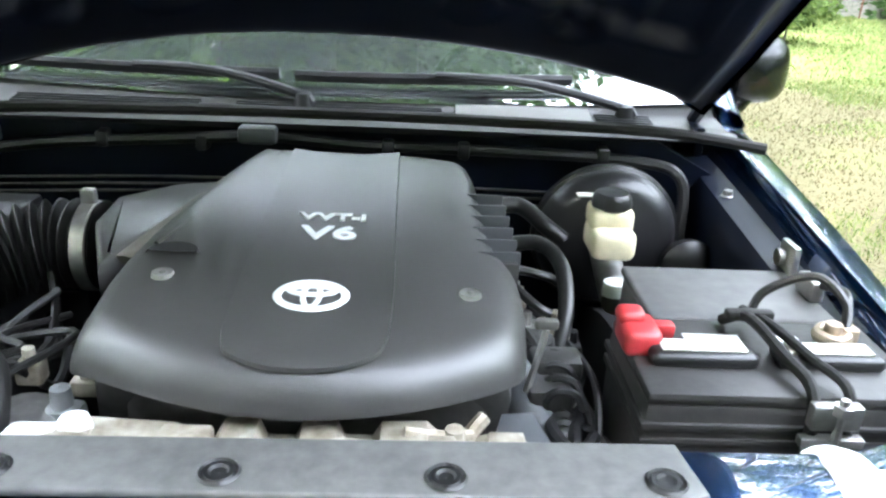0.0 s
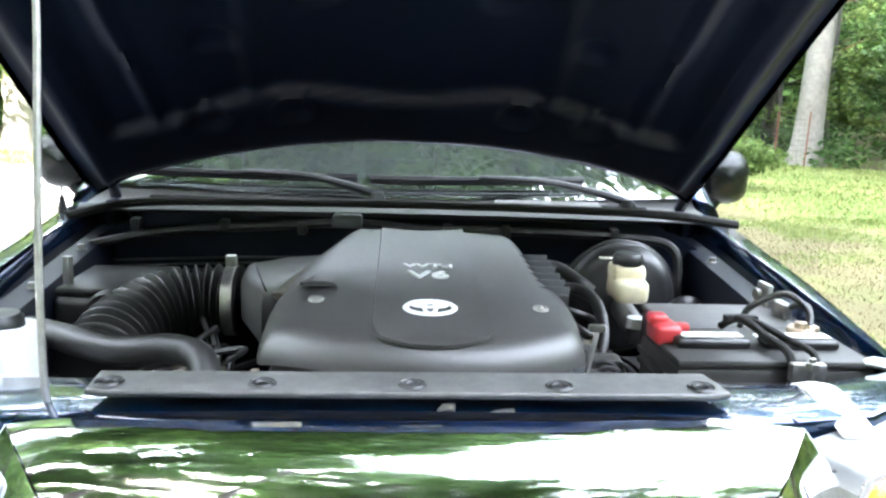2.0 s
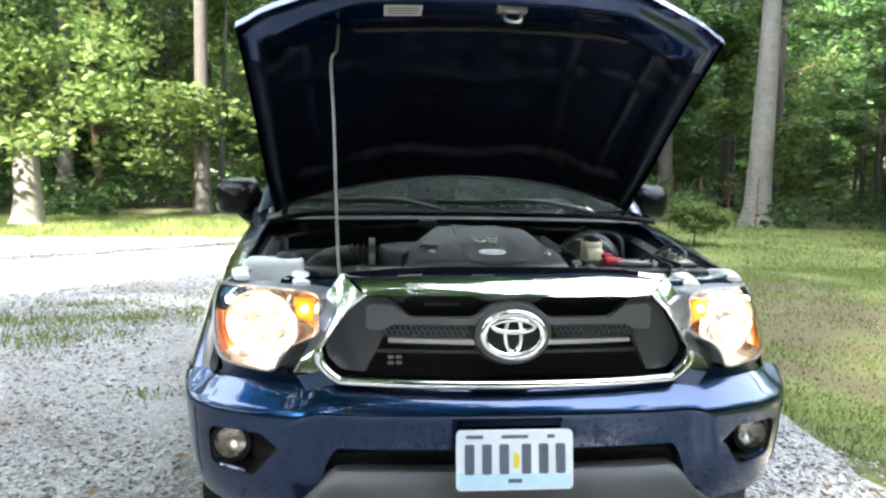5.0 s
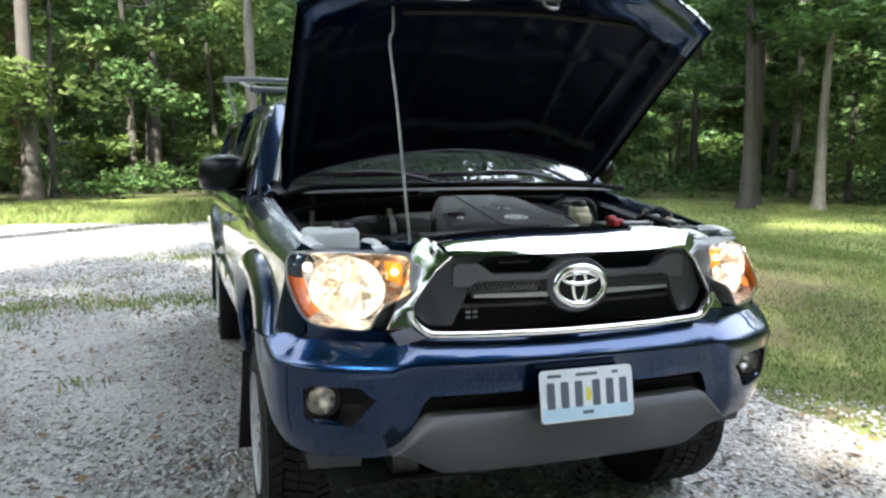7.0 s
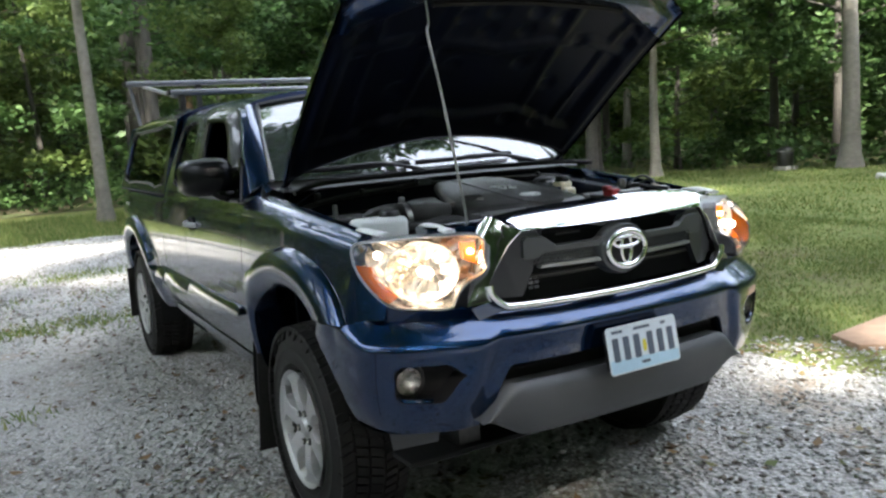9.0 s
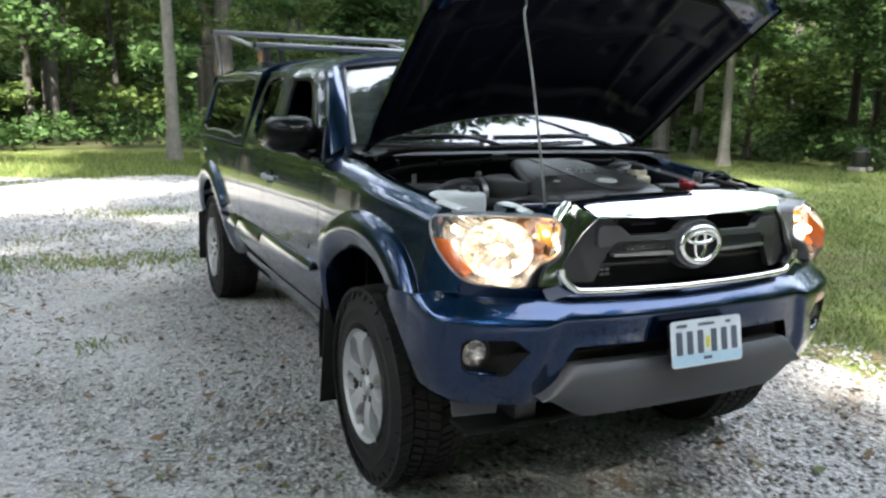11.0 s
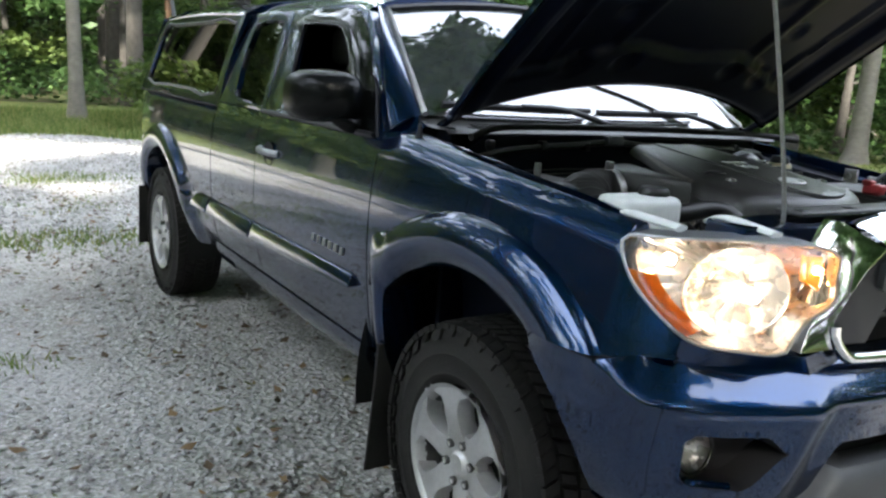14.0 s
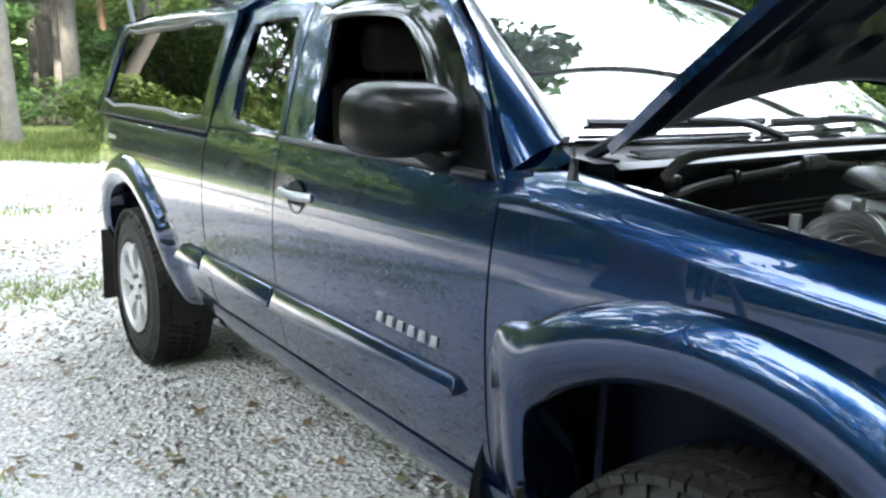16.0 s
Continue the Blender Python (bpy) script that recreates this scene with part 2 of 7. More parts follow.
def lathe(profile, axis, centre, n=32, sweep=(0.0, 1.0)):
    """A profile of (radius, height) turned about an axis through centre."""
    cx, cy, cz = centre
    rows = []
    full = sweep == (0.0, 1.0)
    steps = n if full else n + 1
    for r, h in profile:
        row = []
        for k in range(steps):
            a = 2 * math.pi * (sweep[0] + (sweep[1] - sweep[0]) * k / n)
            c, s = r * math.cos(a), r * math.sin(a)
            row.append({"x": (cx + h, cy + c, cz + s), "y": (cx + c, cy + h, cz + s), "z": (cx + c, cy + s, cz + h)}[axis])
        rows.append(row)
    bm = grid(rows, close_v=full)
    bmesh.ops.remove_doubles(bm, verts=bm.verts, dist=1e-5)
    bmesh.ops.recalc_face_normals(bm, faces=bm.faces)
    return bm


def mesh_of(name, bm, material, angle=38, doubles=True):
    if doubles:
        bmesh.ops.remove_doubles(bm, verts=bm.verts, dist=2e-5)
    me = bpy.data.meshes.new(name)
    bm.to_mesh(me)
    bm.free()
    for m in material if isinstance(material, (list, tuple)) else [material]:
        me.materials.append(m)
    me.shade_smooth()
    if angle:
        me.set_sharp_from_angle(angle=radians(angle))
    return me


def part(name, bm, material, parent, label="", angle=38):
    """One mesh object under a thing or under a part, built in place."""
    ob = new(name, mesh_of(name, bm, material, angle))
    ob.parent = parent
    if label:
        tagged(ob, label)
    return ob


def both(name, bm, material, parent, label="", angle=38):
    """A part and its mirror image on the other flank."""
    m = mirrored(bm)
    return part(name, bm, material, parent, label, angle), part(name, m, material, parent, label, angle)


def lerp_table(tab, v):
    for (a, fa), (b, fb) in zip(tab, tab[1:]):
        if v <= b:
            t = min(1, max(0, (v - a) / (b - a)))
            return fa + (fb - fa) * t
    return tab[-1][1]


def ease_table(tab, v):
    """Like lerp_table, but smooth at the knots."""
    n = len(tab)
    if v <= tab[0][0]:
        return tab[0][1]
    for i in range(n - 1):
        (a, fa), (b, fb) = tab[i], tab[i + 1]
        if v <= b:
            ma = (fb - tab[i - 1][1]) / (b - tab[i - 1][0]) if i else (fb - fa) / (b - a)
            mb = (tab[i + 2][1] - fa) / (tab[i + 2][0] - a) if i + 2 < n else (fb - fa) / (b - a)
            h = b - a
            t = (v - a) / h
            return (2 * t ** 3 - 3 * t * t + 1) * fa + (t ** 3 - 2 * t * t + t) * h * ma + (3 * t * t - 2 * t ** 3) * fb + (t ** 3 - t * t) * h * mb
    return tab[-1][1]


def steps(a, b, n):
    return [a + (b - a) * i / n for i in range(n + 1)]


def sstep(a, b, v):
    t = min(1.0, max(0.0, (v - a) / (b - a)))
    return t * t * (3 - 2 * t)


# ---- the pickup: outer body ----
truck = tagged(new("pickup_truck"), "dark blue metallic pickup truck with hood propped open and headlights lit", "pickup truck")


def outward(bm, c=(0, 1.2, 1.0)):
    """Turns every face to look away from a centre."""
    c = Vector(c)
    bm.normal_update()
    flip = [f for f in bm.faces if f.normal.dot(f.calc_center_median() - c) < 0]
    bmesh.ops.reverse_faces(bm, faces=flip)
    return bm


SIDE = [(0.46, 0.800), (0.53, 0.832), (0.60, 0.858), (0.68, 0.874), (0.78, 0.885), (0.90, 0.892), (1.02, 0.891), (1.12, 0.882), (1.18, 0.871), (1.225, 0.856), (1.26, 0.846)]


def side_x(z):
    return ease_table(SIDE, z)


FLARE_H = [(-0.03, -0.004), (0.0, -0.002), (0.025, 0.010), (0.05, 0.017), (0.085, 0.023), (0.2, 0.034), (0.4, 0.0435), (0.6, 0.043), (0.8, 0.033), (0.93, 0.020), (1.0, 0.010)]


def flare(y, z, yc, zc, r_out, width):
    """How far a wheel arch's flare stands off the flank: a narrow ledge on its crest, then a convex band."""
    u = (r_out - math.hypot(y - yc, z - zc)) / width
    return ease_table(FLARE_H, min(u, 1.0)) if u > 0.0 else 0.0


# front fender: top line, flank and wheel opening
FT = [(-0.62, 1.152), (-0.50, 1.168), (-0.26, 1.196), (0.11, 1.234), (0.35, 1.258), (0.47, 1.266), (0.56, 1.262)]
# where the headlamp cuts into the fender
LAMP_CUT = [(-0.62, 0.955), (-0.59, 0.978), (-0.552, 1.008), (-0.515, 1.035), (-0.485, 1.068), (-0.468, 1.092), (-0.456, 1.130), (-0.448, 1.20)]
ARCH_Y, ARCH_Z, ARCH_R = 0.030, 0.390, 0.558
CREST_Y, CREST_R = 0.015, 0.708


def seam_z(y):
    """The seam between fender and bumper, rising to the lamp's lower edge."""
    return 0.889 + 0.027 * sstep(-0.47, -0.60, y)


def fender_low(y):
    if y > 0.418:
        return 0.50
    dy = y - ARCH_Y
    low = ARCH_Z + math.sqrt(max(0.0, ARCH_R ** 2 - dy * dy))
    return low if dy >= 0 else max(seam_z(y) + 0.002, low)


NOSE_IN = [(-0.615, 0.068), (-0.59, 0.047), (-0.55, 0.027), (-0.515, 0.014), (-0.47, 0.0), (-0.40, 0.0)]


def fender_skin(y, z, top):
    f = sstep(0.15, -0.62, y)
    w = side_x(min(z, 1.18)) - 0.012 * sstep(0.5, 0.1, y) - 0.055 * f * sstep(0.80, 1.10, z)
    w -= lerp_table(NOSE_IN, y) * 0.93
    d = top - z
    return w - 0.050 * (1 - min(1.0, d / 0.075)) ** 2


def fender_x(y, z, top):
    return fender_skin(y, z, top) + flare(y, z, CREST_Y, ARCH_Z, CREST_R, 0.140)


fy = steps(0.553, 0.425, 12) + [0.419, 0.417] + steps(0.405, -0.44, 110) + [-0.449, -0.455, -0.462, -0.468, -0.478, -0.49, -0.505, -0.52, -0.54, -0.56, -0.58, -0.60, -0.615]
rows = []
for y in fy:
    top, low = ease_table(FT, y), fender_low(y)
    cut = lerp_table(LAMP_CUT, y) if y < -0.448 else 9.0
    inner = 0.762 - 0.02 * sstep(0.2, -0.6, y)
    col = [Vector((-(inner - 0.02), y, top - 0.10)), Vector((-(inner - 0.004), y, top - 0.012)), Vector((-inner - 0.008, y, top))]
    if cut < top:
        cx = fender_skin(y, cut, top)
        col = [Vector((-(cx - 0.05), y + 0.01, cut - 0.01)), Vector((-(cx - 0.02), y, cut - 0.004)), Vector((-(cx - 0.006), y, cut + 0.001))]
    z_top = min(top - 0.004, cut)
    zm = min(0.985, z_top - 0.3 * (z_top - low))
    for k in range(101):
        z = z_top - (z_top - zm) * k / 50 if k <= 50 else zm - (zm - low) * (k - 50) / 50
        col.append(Vector((-fender_skin(y, z, top), y, z)))
    last = col[-1]
    col.append(last + Vector((0.030, 0, 0.004)))
    col.append(last + Vector((0.10, 0, 0.012)))
    rows.append(col)
rows = [[p + Vector((0.03, 0.0, 0)) for p in rows[0]]] + rows
FENDER = grid(rows)
fenders = both("front_fender", outward(FENDER, (0, 0, 0.6)), PAINT, truck, "", 75)

# the flare round the front wheel opening, from the sill up, over and down to the bumper's seam
a_in, a_out = math.pi - math.asin((0.891 - ARCH_Z) / ARCH_R), math.pi - math.asin((0.891 - ARCH_Z) / CREST_R)
arc = lambda r, a: Vector(((ARCH_Y if r == ARCH_R else CREST_Y) + r * math.cos(a), ARCH_Z + r * math.sin(a), 0))
line_in = [Vector((0.418, z, 0)) for z in steps(0.50, 0.775, 8)] + [arc(ARCH_R, a) for a in steps(math.acos((0.418 - ARCH_Y) / ARCH_R) + 0.02, a_in, 60)]
line_out = smooth_path([Vector((0.549, 0.50, 0)), Vector((0.549, 0.62, 0)), Vector((0.548, 0.74, 0)), Vector((0.543, 0.85, 0)), Vector((0.510, 0.948, 0)), arc(CREST_R, 0.98)], 6) + [arc(CREST_R, a) for a in steps(1.0, a_out, 60)]


def along(pts, n):
    L = [0.0]
    for p, q in zip(pts, pts[1:]):
        L.append(L[-1] + (q - p).length)
    out, i = [], 0
    for d in steps(0, L[-1], n):
        while i < len(pts) - 2 and L[i + 1] < d:
            i += 1
        out.append(pts[i].lerp(pts[i + 1], min(1.0, (d - L[i]) / (L[i + 1] - L[i]))))
    return out


rows = []
for k, (o, q) in enumerate(zip(along(line_out, 110), along(line_in, 110))):
    soft = sstep(46, 20, k)
    col = []
    for w in (-0.0, 0.0125, 0.025, 0.0375, 0.05, 0.065, 0.085, 0.12, 0.2, 0.3, 0.4, 0.5, 0.6, 0.7, 0.8, 0.87, 0.93, 0.97, 1.0):
        p = o.lerp(q, w)
        h = ease_table(FLARE_H, w) * (1 - soft) + soft * (0.001 + 0.034 * sstep(0.0, 0.85, w) - 0.012 * sstep(0.85, 1.0, w))
        col.append(Vector((-(fender_skin(p.x, p.y, ease_table(FT, p.x)) + h), p.x, p.y)))
    last = col[-1]
    rows.append(col + [last + Vector((0.045, 0, 0.004)), last + Vector((0.12, 0, 0.012))])
for ob, bm in zip(fenders, (lambda b: (b, mirrored(b)))(outward(grid(rows), (0, 0, 0.6)))):
    part("arch_flare", bm, PAINT, ob, "", 50)


def flank_panel(y0, y1, z0, z1, n=12, m=22, off=0.0):
    """A door skin between two shut lines."""
    r = []
    for y in steps(y0, y1, n):
        r.append([Vector((-(side_x(z) + off), y, z)) for z in steps(z0, z1, m)])
    return outward(skirted(r, lambda p: Vector((0.028, 0, 0))))


DOORS = []
for nm, y0, y1, lab in (("front_door", 0.560, 1.612, "blue front door with a chrome-edged sill"), ("rear_access_door", 1.618, 2.238, "narrow rear access door")):
    DOORS.append(both(nm, flank_panel(y0, y1, 0.545, 1.236), PAINT, truck, lab))
both("rocker_panel", outward(grid([[Vector((-x, y, z)) for x, z in ((0.70, 0.40), (0.77, 0.415), (0.815, 0.45), (0.838, 0.50), (0.842, 0.538), (0.80, 0.548))] for y in steps(0.50, 2.30, 8)])), PAINT, truck)


def moulding(poly):
    """A door moulding whose outer face leans back towards its top."""
    bm = prism(poly, "x", -0.921, -0.880, 0.005)
    for v in bm.verts:
        if v.co.x < -0.89:
            v.co.x += 0.32 * max(0.0, v.co.z - 0.700)
    return bm


for poly in ([(0.648, 0.742), (0.652, 0.778), (0.675, 0.783), (1.606, 0.770), (1.606, 0.704), (0.66, 0.735)], [(1.624, 0.704), (1.624, 0.770), (2.232, 0.762), (2.232, 0.697)], [(2.252, 0.697), (2.252, 0.762), (2.47, 0.757), (2.53, 0.694)]):
    both("side_moulding", moulding(poly), PAINT, truck)

# bed side with the rear wheel arch
BED_END = 3.94
RY, RZ, RR = 3.246, 0.40, 0.505


def bed_low(y):
    dy = abs(y - RY)
    if dy < 0.50:
        return max(0.47, RZ + math.sqrt(max(0.0, RR ** 2 - dy * dy)))
    return 0.47 if y < RY else 0.47 + 0.10 * sstep(RY + 0.5, RY + 0.7, y)


by = steps(2.25, 2.70, 8) + [2.735, 2.75, 2.765, 2.79, 2.83] + steps(2.88, 3.62, 50) + [3.66, 3.70, 3.725, 3.74, 3.75, 3.77] + [3.80, 3.83, 3.86, 3.89, 3.91, 3.93, BED_END]
rows = []
for y in by:
    low = bed_low(y)
    taper = 0.02 * sstep(3.5, 3.85, y) + 0.08 * sstep(3.83, BED_END, y) ** 2
    col = [Vector((-(0.80 - taper), y, 1.195)), Vector((-(0.815 - taper), y, 1.213))]
    for k in range(81):
        z = 1.213 - (1.213 - low) * k / 80
        x = side_x(z) - 0.014 * (1 - min(1, (1.213 - z) / 0.03)) + flare(y, z, RY, RZ, 0.645 + 0.06 * sstep(2.95, 2.5, y), 0.145)
        col.append(Vector((-(x - taper), y, z)))
    last = col[-1]
    col.append(last + Vector((0.03, 0, 0.004)))
    col.append(last + Vector((0.11, 0, 0.01)))
    rows.append(col)
both("bed_side", outward(grid(rows), (0, 3.2, 0.8)), PAINT, truck, "", 75)
part("tailgate", box(0, 3.925, 0.90, 1.52, 0.05, 0.60, 0.015), PAINT, truck)
part("rear_bumper", join(box(0, 4.01, 0.60, 1.66, 0.12, 0.16, 0.03, 3), box(-0.80, 3.95, 0.60, 0.10, 0.16, 0.15, 0.03), box(0.80, 3.95, 0.60, 0.10, 0.16, 0.15, 0.03)), CHROME, truck)
both("tail_lamp", box(-0.79, 3.915, 0.98, 0.10, 0.06, 0.34, 0.015), RED, truck)
part("bed_floor", box(0, 3.08, 0.66, 1.44, 1.66, 0.04, 0.01), DARKMETAL, truck)
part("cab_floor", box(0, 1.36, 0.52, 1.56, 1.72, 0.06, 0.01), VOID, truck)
# unseen near-black sheet, added to keep sky light off the ground below
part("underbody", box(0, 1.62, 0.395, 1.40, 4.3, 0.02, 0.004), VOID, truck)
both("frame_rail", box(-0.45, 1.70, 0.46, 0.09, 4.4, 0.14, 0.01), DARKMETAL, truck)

# inside of the wheel housings, near-black for the shade in them
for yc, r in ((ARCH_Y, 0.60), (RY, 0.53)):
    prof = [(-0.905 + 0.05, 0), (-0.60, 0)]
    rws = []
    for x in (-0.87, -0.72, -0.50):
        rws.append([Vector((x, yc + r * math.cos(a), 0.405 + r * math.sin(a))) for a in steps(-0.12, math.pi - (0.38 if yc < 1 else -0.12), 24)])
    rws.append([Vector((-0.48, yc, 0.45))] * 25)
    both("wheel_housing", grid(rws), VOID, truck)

# cab: side frames, glass, pillars, roof, windscreen
def th_x(z):
    t = (z - 1.225) / 0.445
    return 0.856 - 0.125 * t - 0.032 * t * t


def ring(outer, inner, off=0.0, depth=0.03):
    o = [Vector((-(th_x(z) + off), y, z)) for y, z in outer]
    i = [Vector((-(th_x(z) + off), y, z)) for y, z in inner]
    mid = [a.lerp(b, 0.5) + Vector((-0.004, 0, 0)) for a, b in zip(o, i)]
    rows = [[p + Vector((depth, 0, 0)) for p in o], o, mid, i, [p + Vector((depth, 0, 0)) for p in i]]
    return outward(grid(rows, close_v=True))


def dense(poly, per=5):
    return [(p.x, p.y) for p in smooth_path([(a, b, 0) for a, b in poly], per, True)]


def corner_dense(poly, per=6):
    out = []
    for (a, b), (c, d) in zip(poly, poly[1:] + poly[:1]):
        out += [(a + (c - a) * k / per, b + (d - b) * k / per) for k in range(per)]
    return out


DW_IN = [(1.425, 1.250), (1.470, 1.43), (1.515, 1.595), (1.45, 1.628), (1.15, 1.622), (1.03, 1.588), (0.90, 1.495), (0.79, 1.365), (0.705, 1.243), (1.05, 1.248)]
DW_OUT = [(1.606, 1.240), (1.635, 1.43), (1.672, 1.655), (1.50, 1.672), (1.13, 1.671), (0.965, 1.636), (0.81, 1.530), (0.68, 1.40), (0.560, 1.240), (1.05, 1.240)]
QW_IN = [(1.660, 1.258), (1.705, 1.45), (1.758, 1.622), (1.95, 1.622), (2.085, 1.605), (2.095, 1.45), (2.055, 1.285), (1.87, 1.262)]
QW_OUT = [(1.614, 1.240), (1.645, 1.45), (1.680, 1.658), (1.95, 1.668), (2.19, 1.655), (2.232, 1.45), (2.236, 1.240), (1.87, 1.240)]
for od, inn, nm, gm in ((DW_OUT, DW_IN, "door_frame", GLASS), (QW_OUT, QW_IN, "rear_door_frame", TINT)):
    o2, i2 = corner_dense(od, 3), corner_dense(inn, 3)
    fr = both(nm, ring(o2, i2), PAINT, truck)
    trim = [Vector((-(th_x(z) - 0.008), y, z)) for y, z in inn]
    for k, sgn in enumerate((1, -1)):
        tb = tube([Vector((p.x * sgn, p.y, p.z)) for p in trim], 0.008, 6, 3, True)
        part("window_seal", tb, BLACKPL, fr[k])
        if gm is TINT:
            bm = bmesh.new()
            bm.faces.new([bm.verts.new((sgn * -(th_x(z) - 0.014), y, z)) for y, z in inn])
            part("pane", outward(bm), gm, fr[k], "dark tinted rear quarter glass")
# the passenger window is rolled down; the far one is closed
bm = bmesh.new()
bm.faces.new([bm.verts.new((th_x(z) - 0.014, y, z)) for y, z in DW_IN])
part("door_pane", outward(bm), GLASS, truck)
sill = both("window_sill_trim", tube([(-0.866, y, 1.243) for y in (0.60, 0.9, 1.2, 1.5, 1.6)], 0.009, 6, 3), BLACKPL, truck)

# smoked rain visor over the front door window
VK = (2, 3, 4, 5, 6, 7)
vis_o = [(a[0] + (b[0] - a[0]) * 0.62, a[1] + (b[1] - a[1]) * 0.62) for a, b in ((DW_IN[k], DW_OUT[k]) for k in VK)]
vis_i = [(a[0] - (b[0] - a[0]) * 0.30, a[1] - 0.030) for a, b in ((DW_IN[k], DW_OUT[k]) for k in VK)]
vr = [[Vector((-(th_x(z) + h), y, z)) for (y, z), h in zip([(a[0] * (1 - t) + b[0] * t, a[1] * (1 - t) + b[1] * t) for a, b in zip(vis_o, vis_i)], [0.004 + 0.022 * math.sin(t * 1.9)] * 6)] for t in steps(0, 1, 5)]
vr = [smooth_path(r, 4) for r in vr]
both("rain_visor", outward(grid(vr)), mat("smoked_acrylic", (0.004, 0.004, 0.004), rough=0.07, spec=0.4, scale=60, vary=0.2), truck, "smoked plastic rain visor")

# A pillar between windscreen and door frame
WS_EDGE = [(0.745, 0.50, 1.315), (0.70, 0.68, 1.435), (0.655, 0.86, 1.55), (0.615, 1.02, 1.655)]
DF_EDGE = [(0.848, 0.545, 1.258), (0.805, 0.665, 1.392), (0.745, 0.80, 1.535), (0.690, 0.955, 1.655)]
a = smooth_path([(-x, y, z) for x, y, z in WS_EDGE], 6)
b = smooth_path([(-x, y - 0.004, z) for x, y, z in DF_EDGE], 6)
pr = []
for t, bulge in ((0, 0), (0.04, 0.012), (0.3, 0.024), (0.6, 0.026), (0.9, 0.012), (1.0, 0.0), (1.02, -0.02)):
    pr.append([p.lerp(q, t) + Vector((-0.7, -0.55, 0.35)).normalized() * bulge for p, q in zip(a, b)])
both("a_pillar", outward(grid(pr)), PAINT, truck)
both("windscreen_trim", tube([(-x - 0.002, y - 0.006, z + 0.006) for x, y, z in WS_EDGE], 0.010, 6, 6), STEEL, truck)
# corner between fender and pillar foot
both("cowl_corner", outward(grid([[Vector((-0.855, 0.60, 1.236)), Vector((-0.845, 0.545, 1.262)), Vector((-0.775, 0.50, 1.315))], [Vector((-0.852, 0.555, 1.225)), Vector((-0.838, 0.48, 1.25)), Vector((-0.765, 0.45, 1.285))]])), PAINT, truck)


def roof_z(x, y):
    t = abs(x) / 0.70
    front = 0.035 * sstep(1.35, 1.0, y)
    return 1.762 - 0.05 * t * t - 0.052 * t ** 8 - front * (1 - 0.5 * t)


rr = []
for x in steps(-0.70, 0.70, 28):
    t = abs(x) / 0.70
    y0 = 0.985 + 0.035 * t * t
    rr.append([Vector((x, y, roof_z(x, y))) for y in [y0, y0 + 0.03] + steps(y0 + 0.08, 2.18, 12)] + [Vector((x, 2.235, roof_z(x, 2.2) - 0.03))])
part("roof", outward(skirted(rr, lambda p: Vector((0, 0, -0.03)))), PAINT, truck)
part("headliner", grid([[Vector((x, y, roof_z(x, y) - 0.045)) for y in steps(1.03, 2.2, 4)] for x in steps(-0.67, 0.67, 8)]), SEATCLOTH, truck)
part("cab_back_wall", join(prism([(-0.84, 0.55), (0.84, 0.55), (0.84, 1.25), (-0.84, 1.25)], "y", 2.20, 2.235), box(0, 2.217, 1.665, 1.20, 0.03, 0.06, 0.005), *[prism([(q * 0.60, 1.25), (q * 0.835, 1.25), (q * 0.775, 1.45), (q * 0.685, 1.655), (q * 0.60, 1.655)], "y", 2.203, 2.232) for q in (-1, 1)]), PAINT_SHADED, truck)
part("rear_cab_pane", prism([(-0.62, 1.25), (0.62, 1.25), (0.62, 1.645), (-0.62, 1.645)], "y", 2.212, 2.216), TINT, truck)


def ws_point(u, v):
    """Windscreen, u across -1 to 1, v up 0 to 1."""
    bx, tx = 0.745, 0.615
    x = u * (bx + (tx - bx) * v)
    y = (0.435 + 0.065 * u * u) + ((0.99 + 0.03 * u * u) - (0.435 + 0.065 * u * u)) * v - 0.018 * math.sin(math.pi * v)
    z = (1.305 + 0.012 * u * u) + ((1.715 - 0.055 * u * u) - (1.305 + 0.012 * u * u)) * v + 0.012 * math.sin(math.pi * v)
    return Vector((x, y, z))


WSCREEN = grid([[ws_point(u, v) for u in steps(-1, 1, 20)] for v in steps(0, 1, 10)])
part("windscreen", outward(WSCREEN), SCREEN, truck, "raked windscreen reflecting sky and trees")
part("windscreen_edge", tube([ws_point(u, 0.985) + Vector((0, -0.005, 0.005)) for u in steps(-1, 1, 10)], 0.012, 6, 2), BLACKPL, truck)

# dashboard, seats, steering wheel
part("dashboard", prism([(0.50, 1.0), (0.52, 1.285), (0.70, 1.29), (0.93, 1.235), (0.98, 1.12), (0.90, 0.80), (0.6, 0.8)], "x", -0.76, 0.76, 0.02), BLACKPL, truck)
part("steering_wheel", join(tube([(0.37 + 0.185 * math.cos(a2), 1.12 + 0.06 * math.sin(a2), 1.17 + 0.17 * math.sin(a2)) for a2 in steps(0, 2 * math.pi * 15 / 16, 15)], 0.015, 8, 2, True), box(0.37, 1.11, 1.16, 0.16, 0.05, 0.09, 0.02), box(0.37, 1.11, 1.17, 0.34, 0.025, 0.035, 0.01)), BLACKPL, truck)
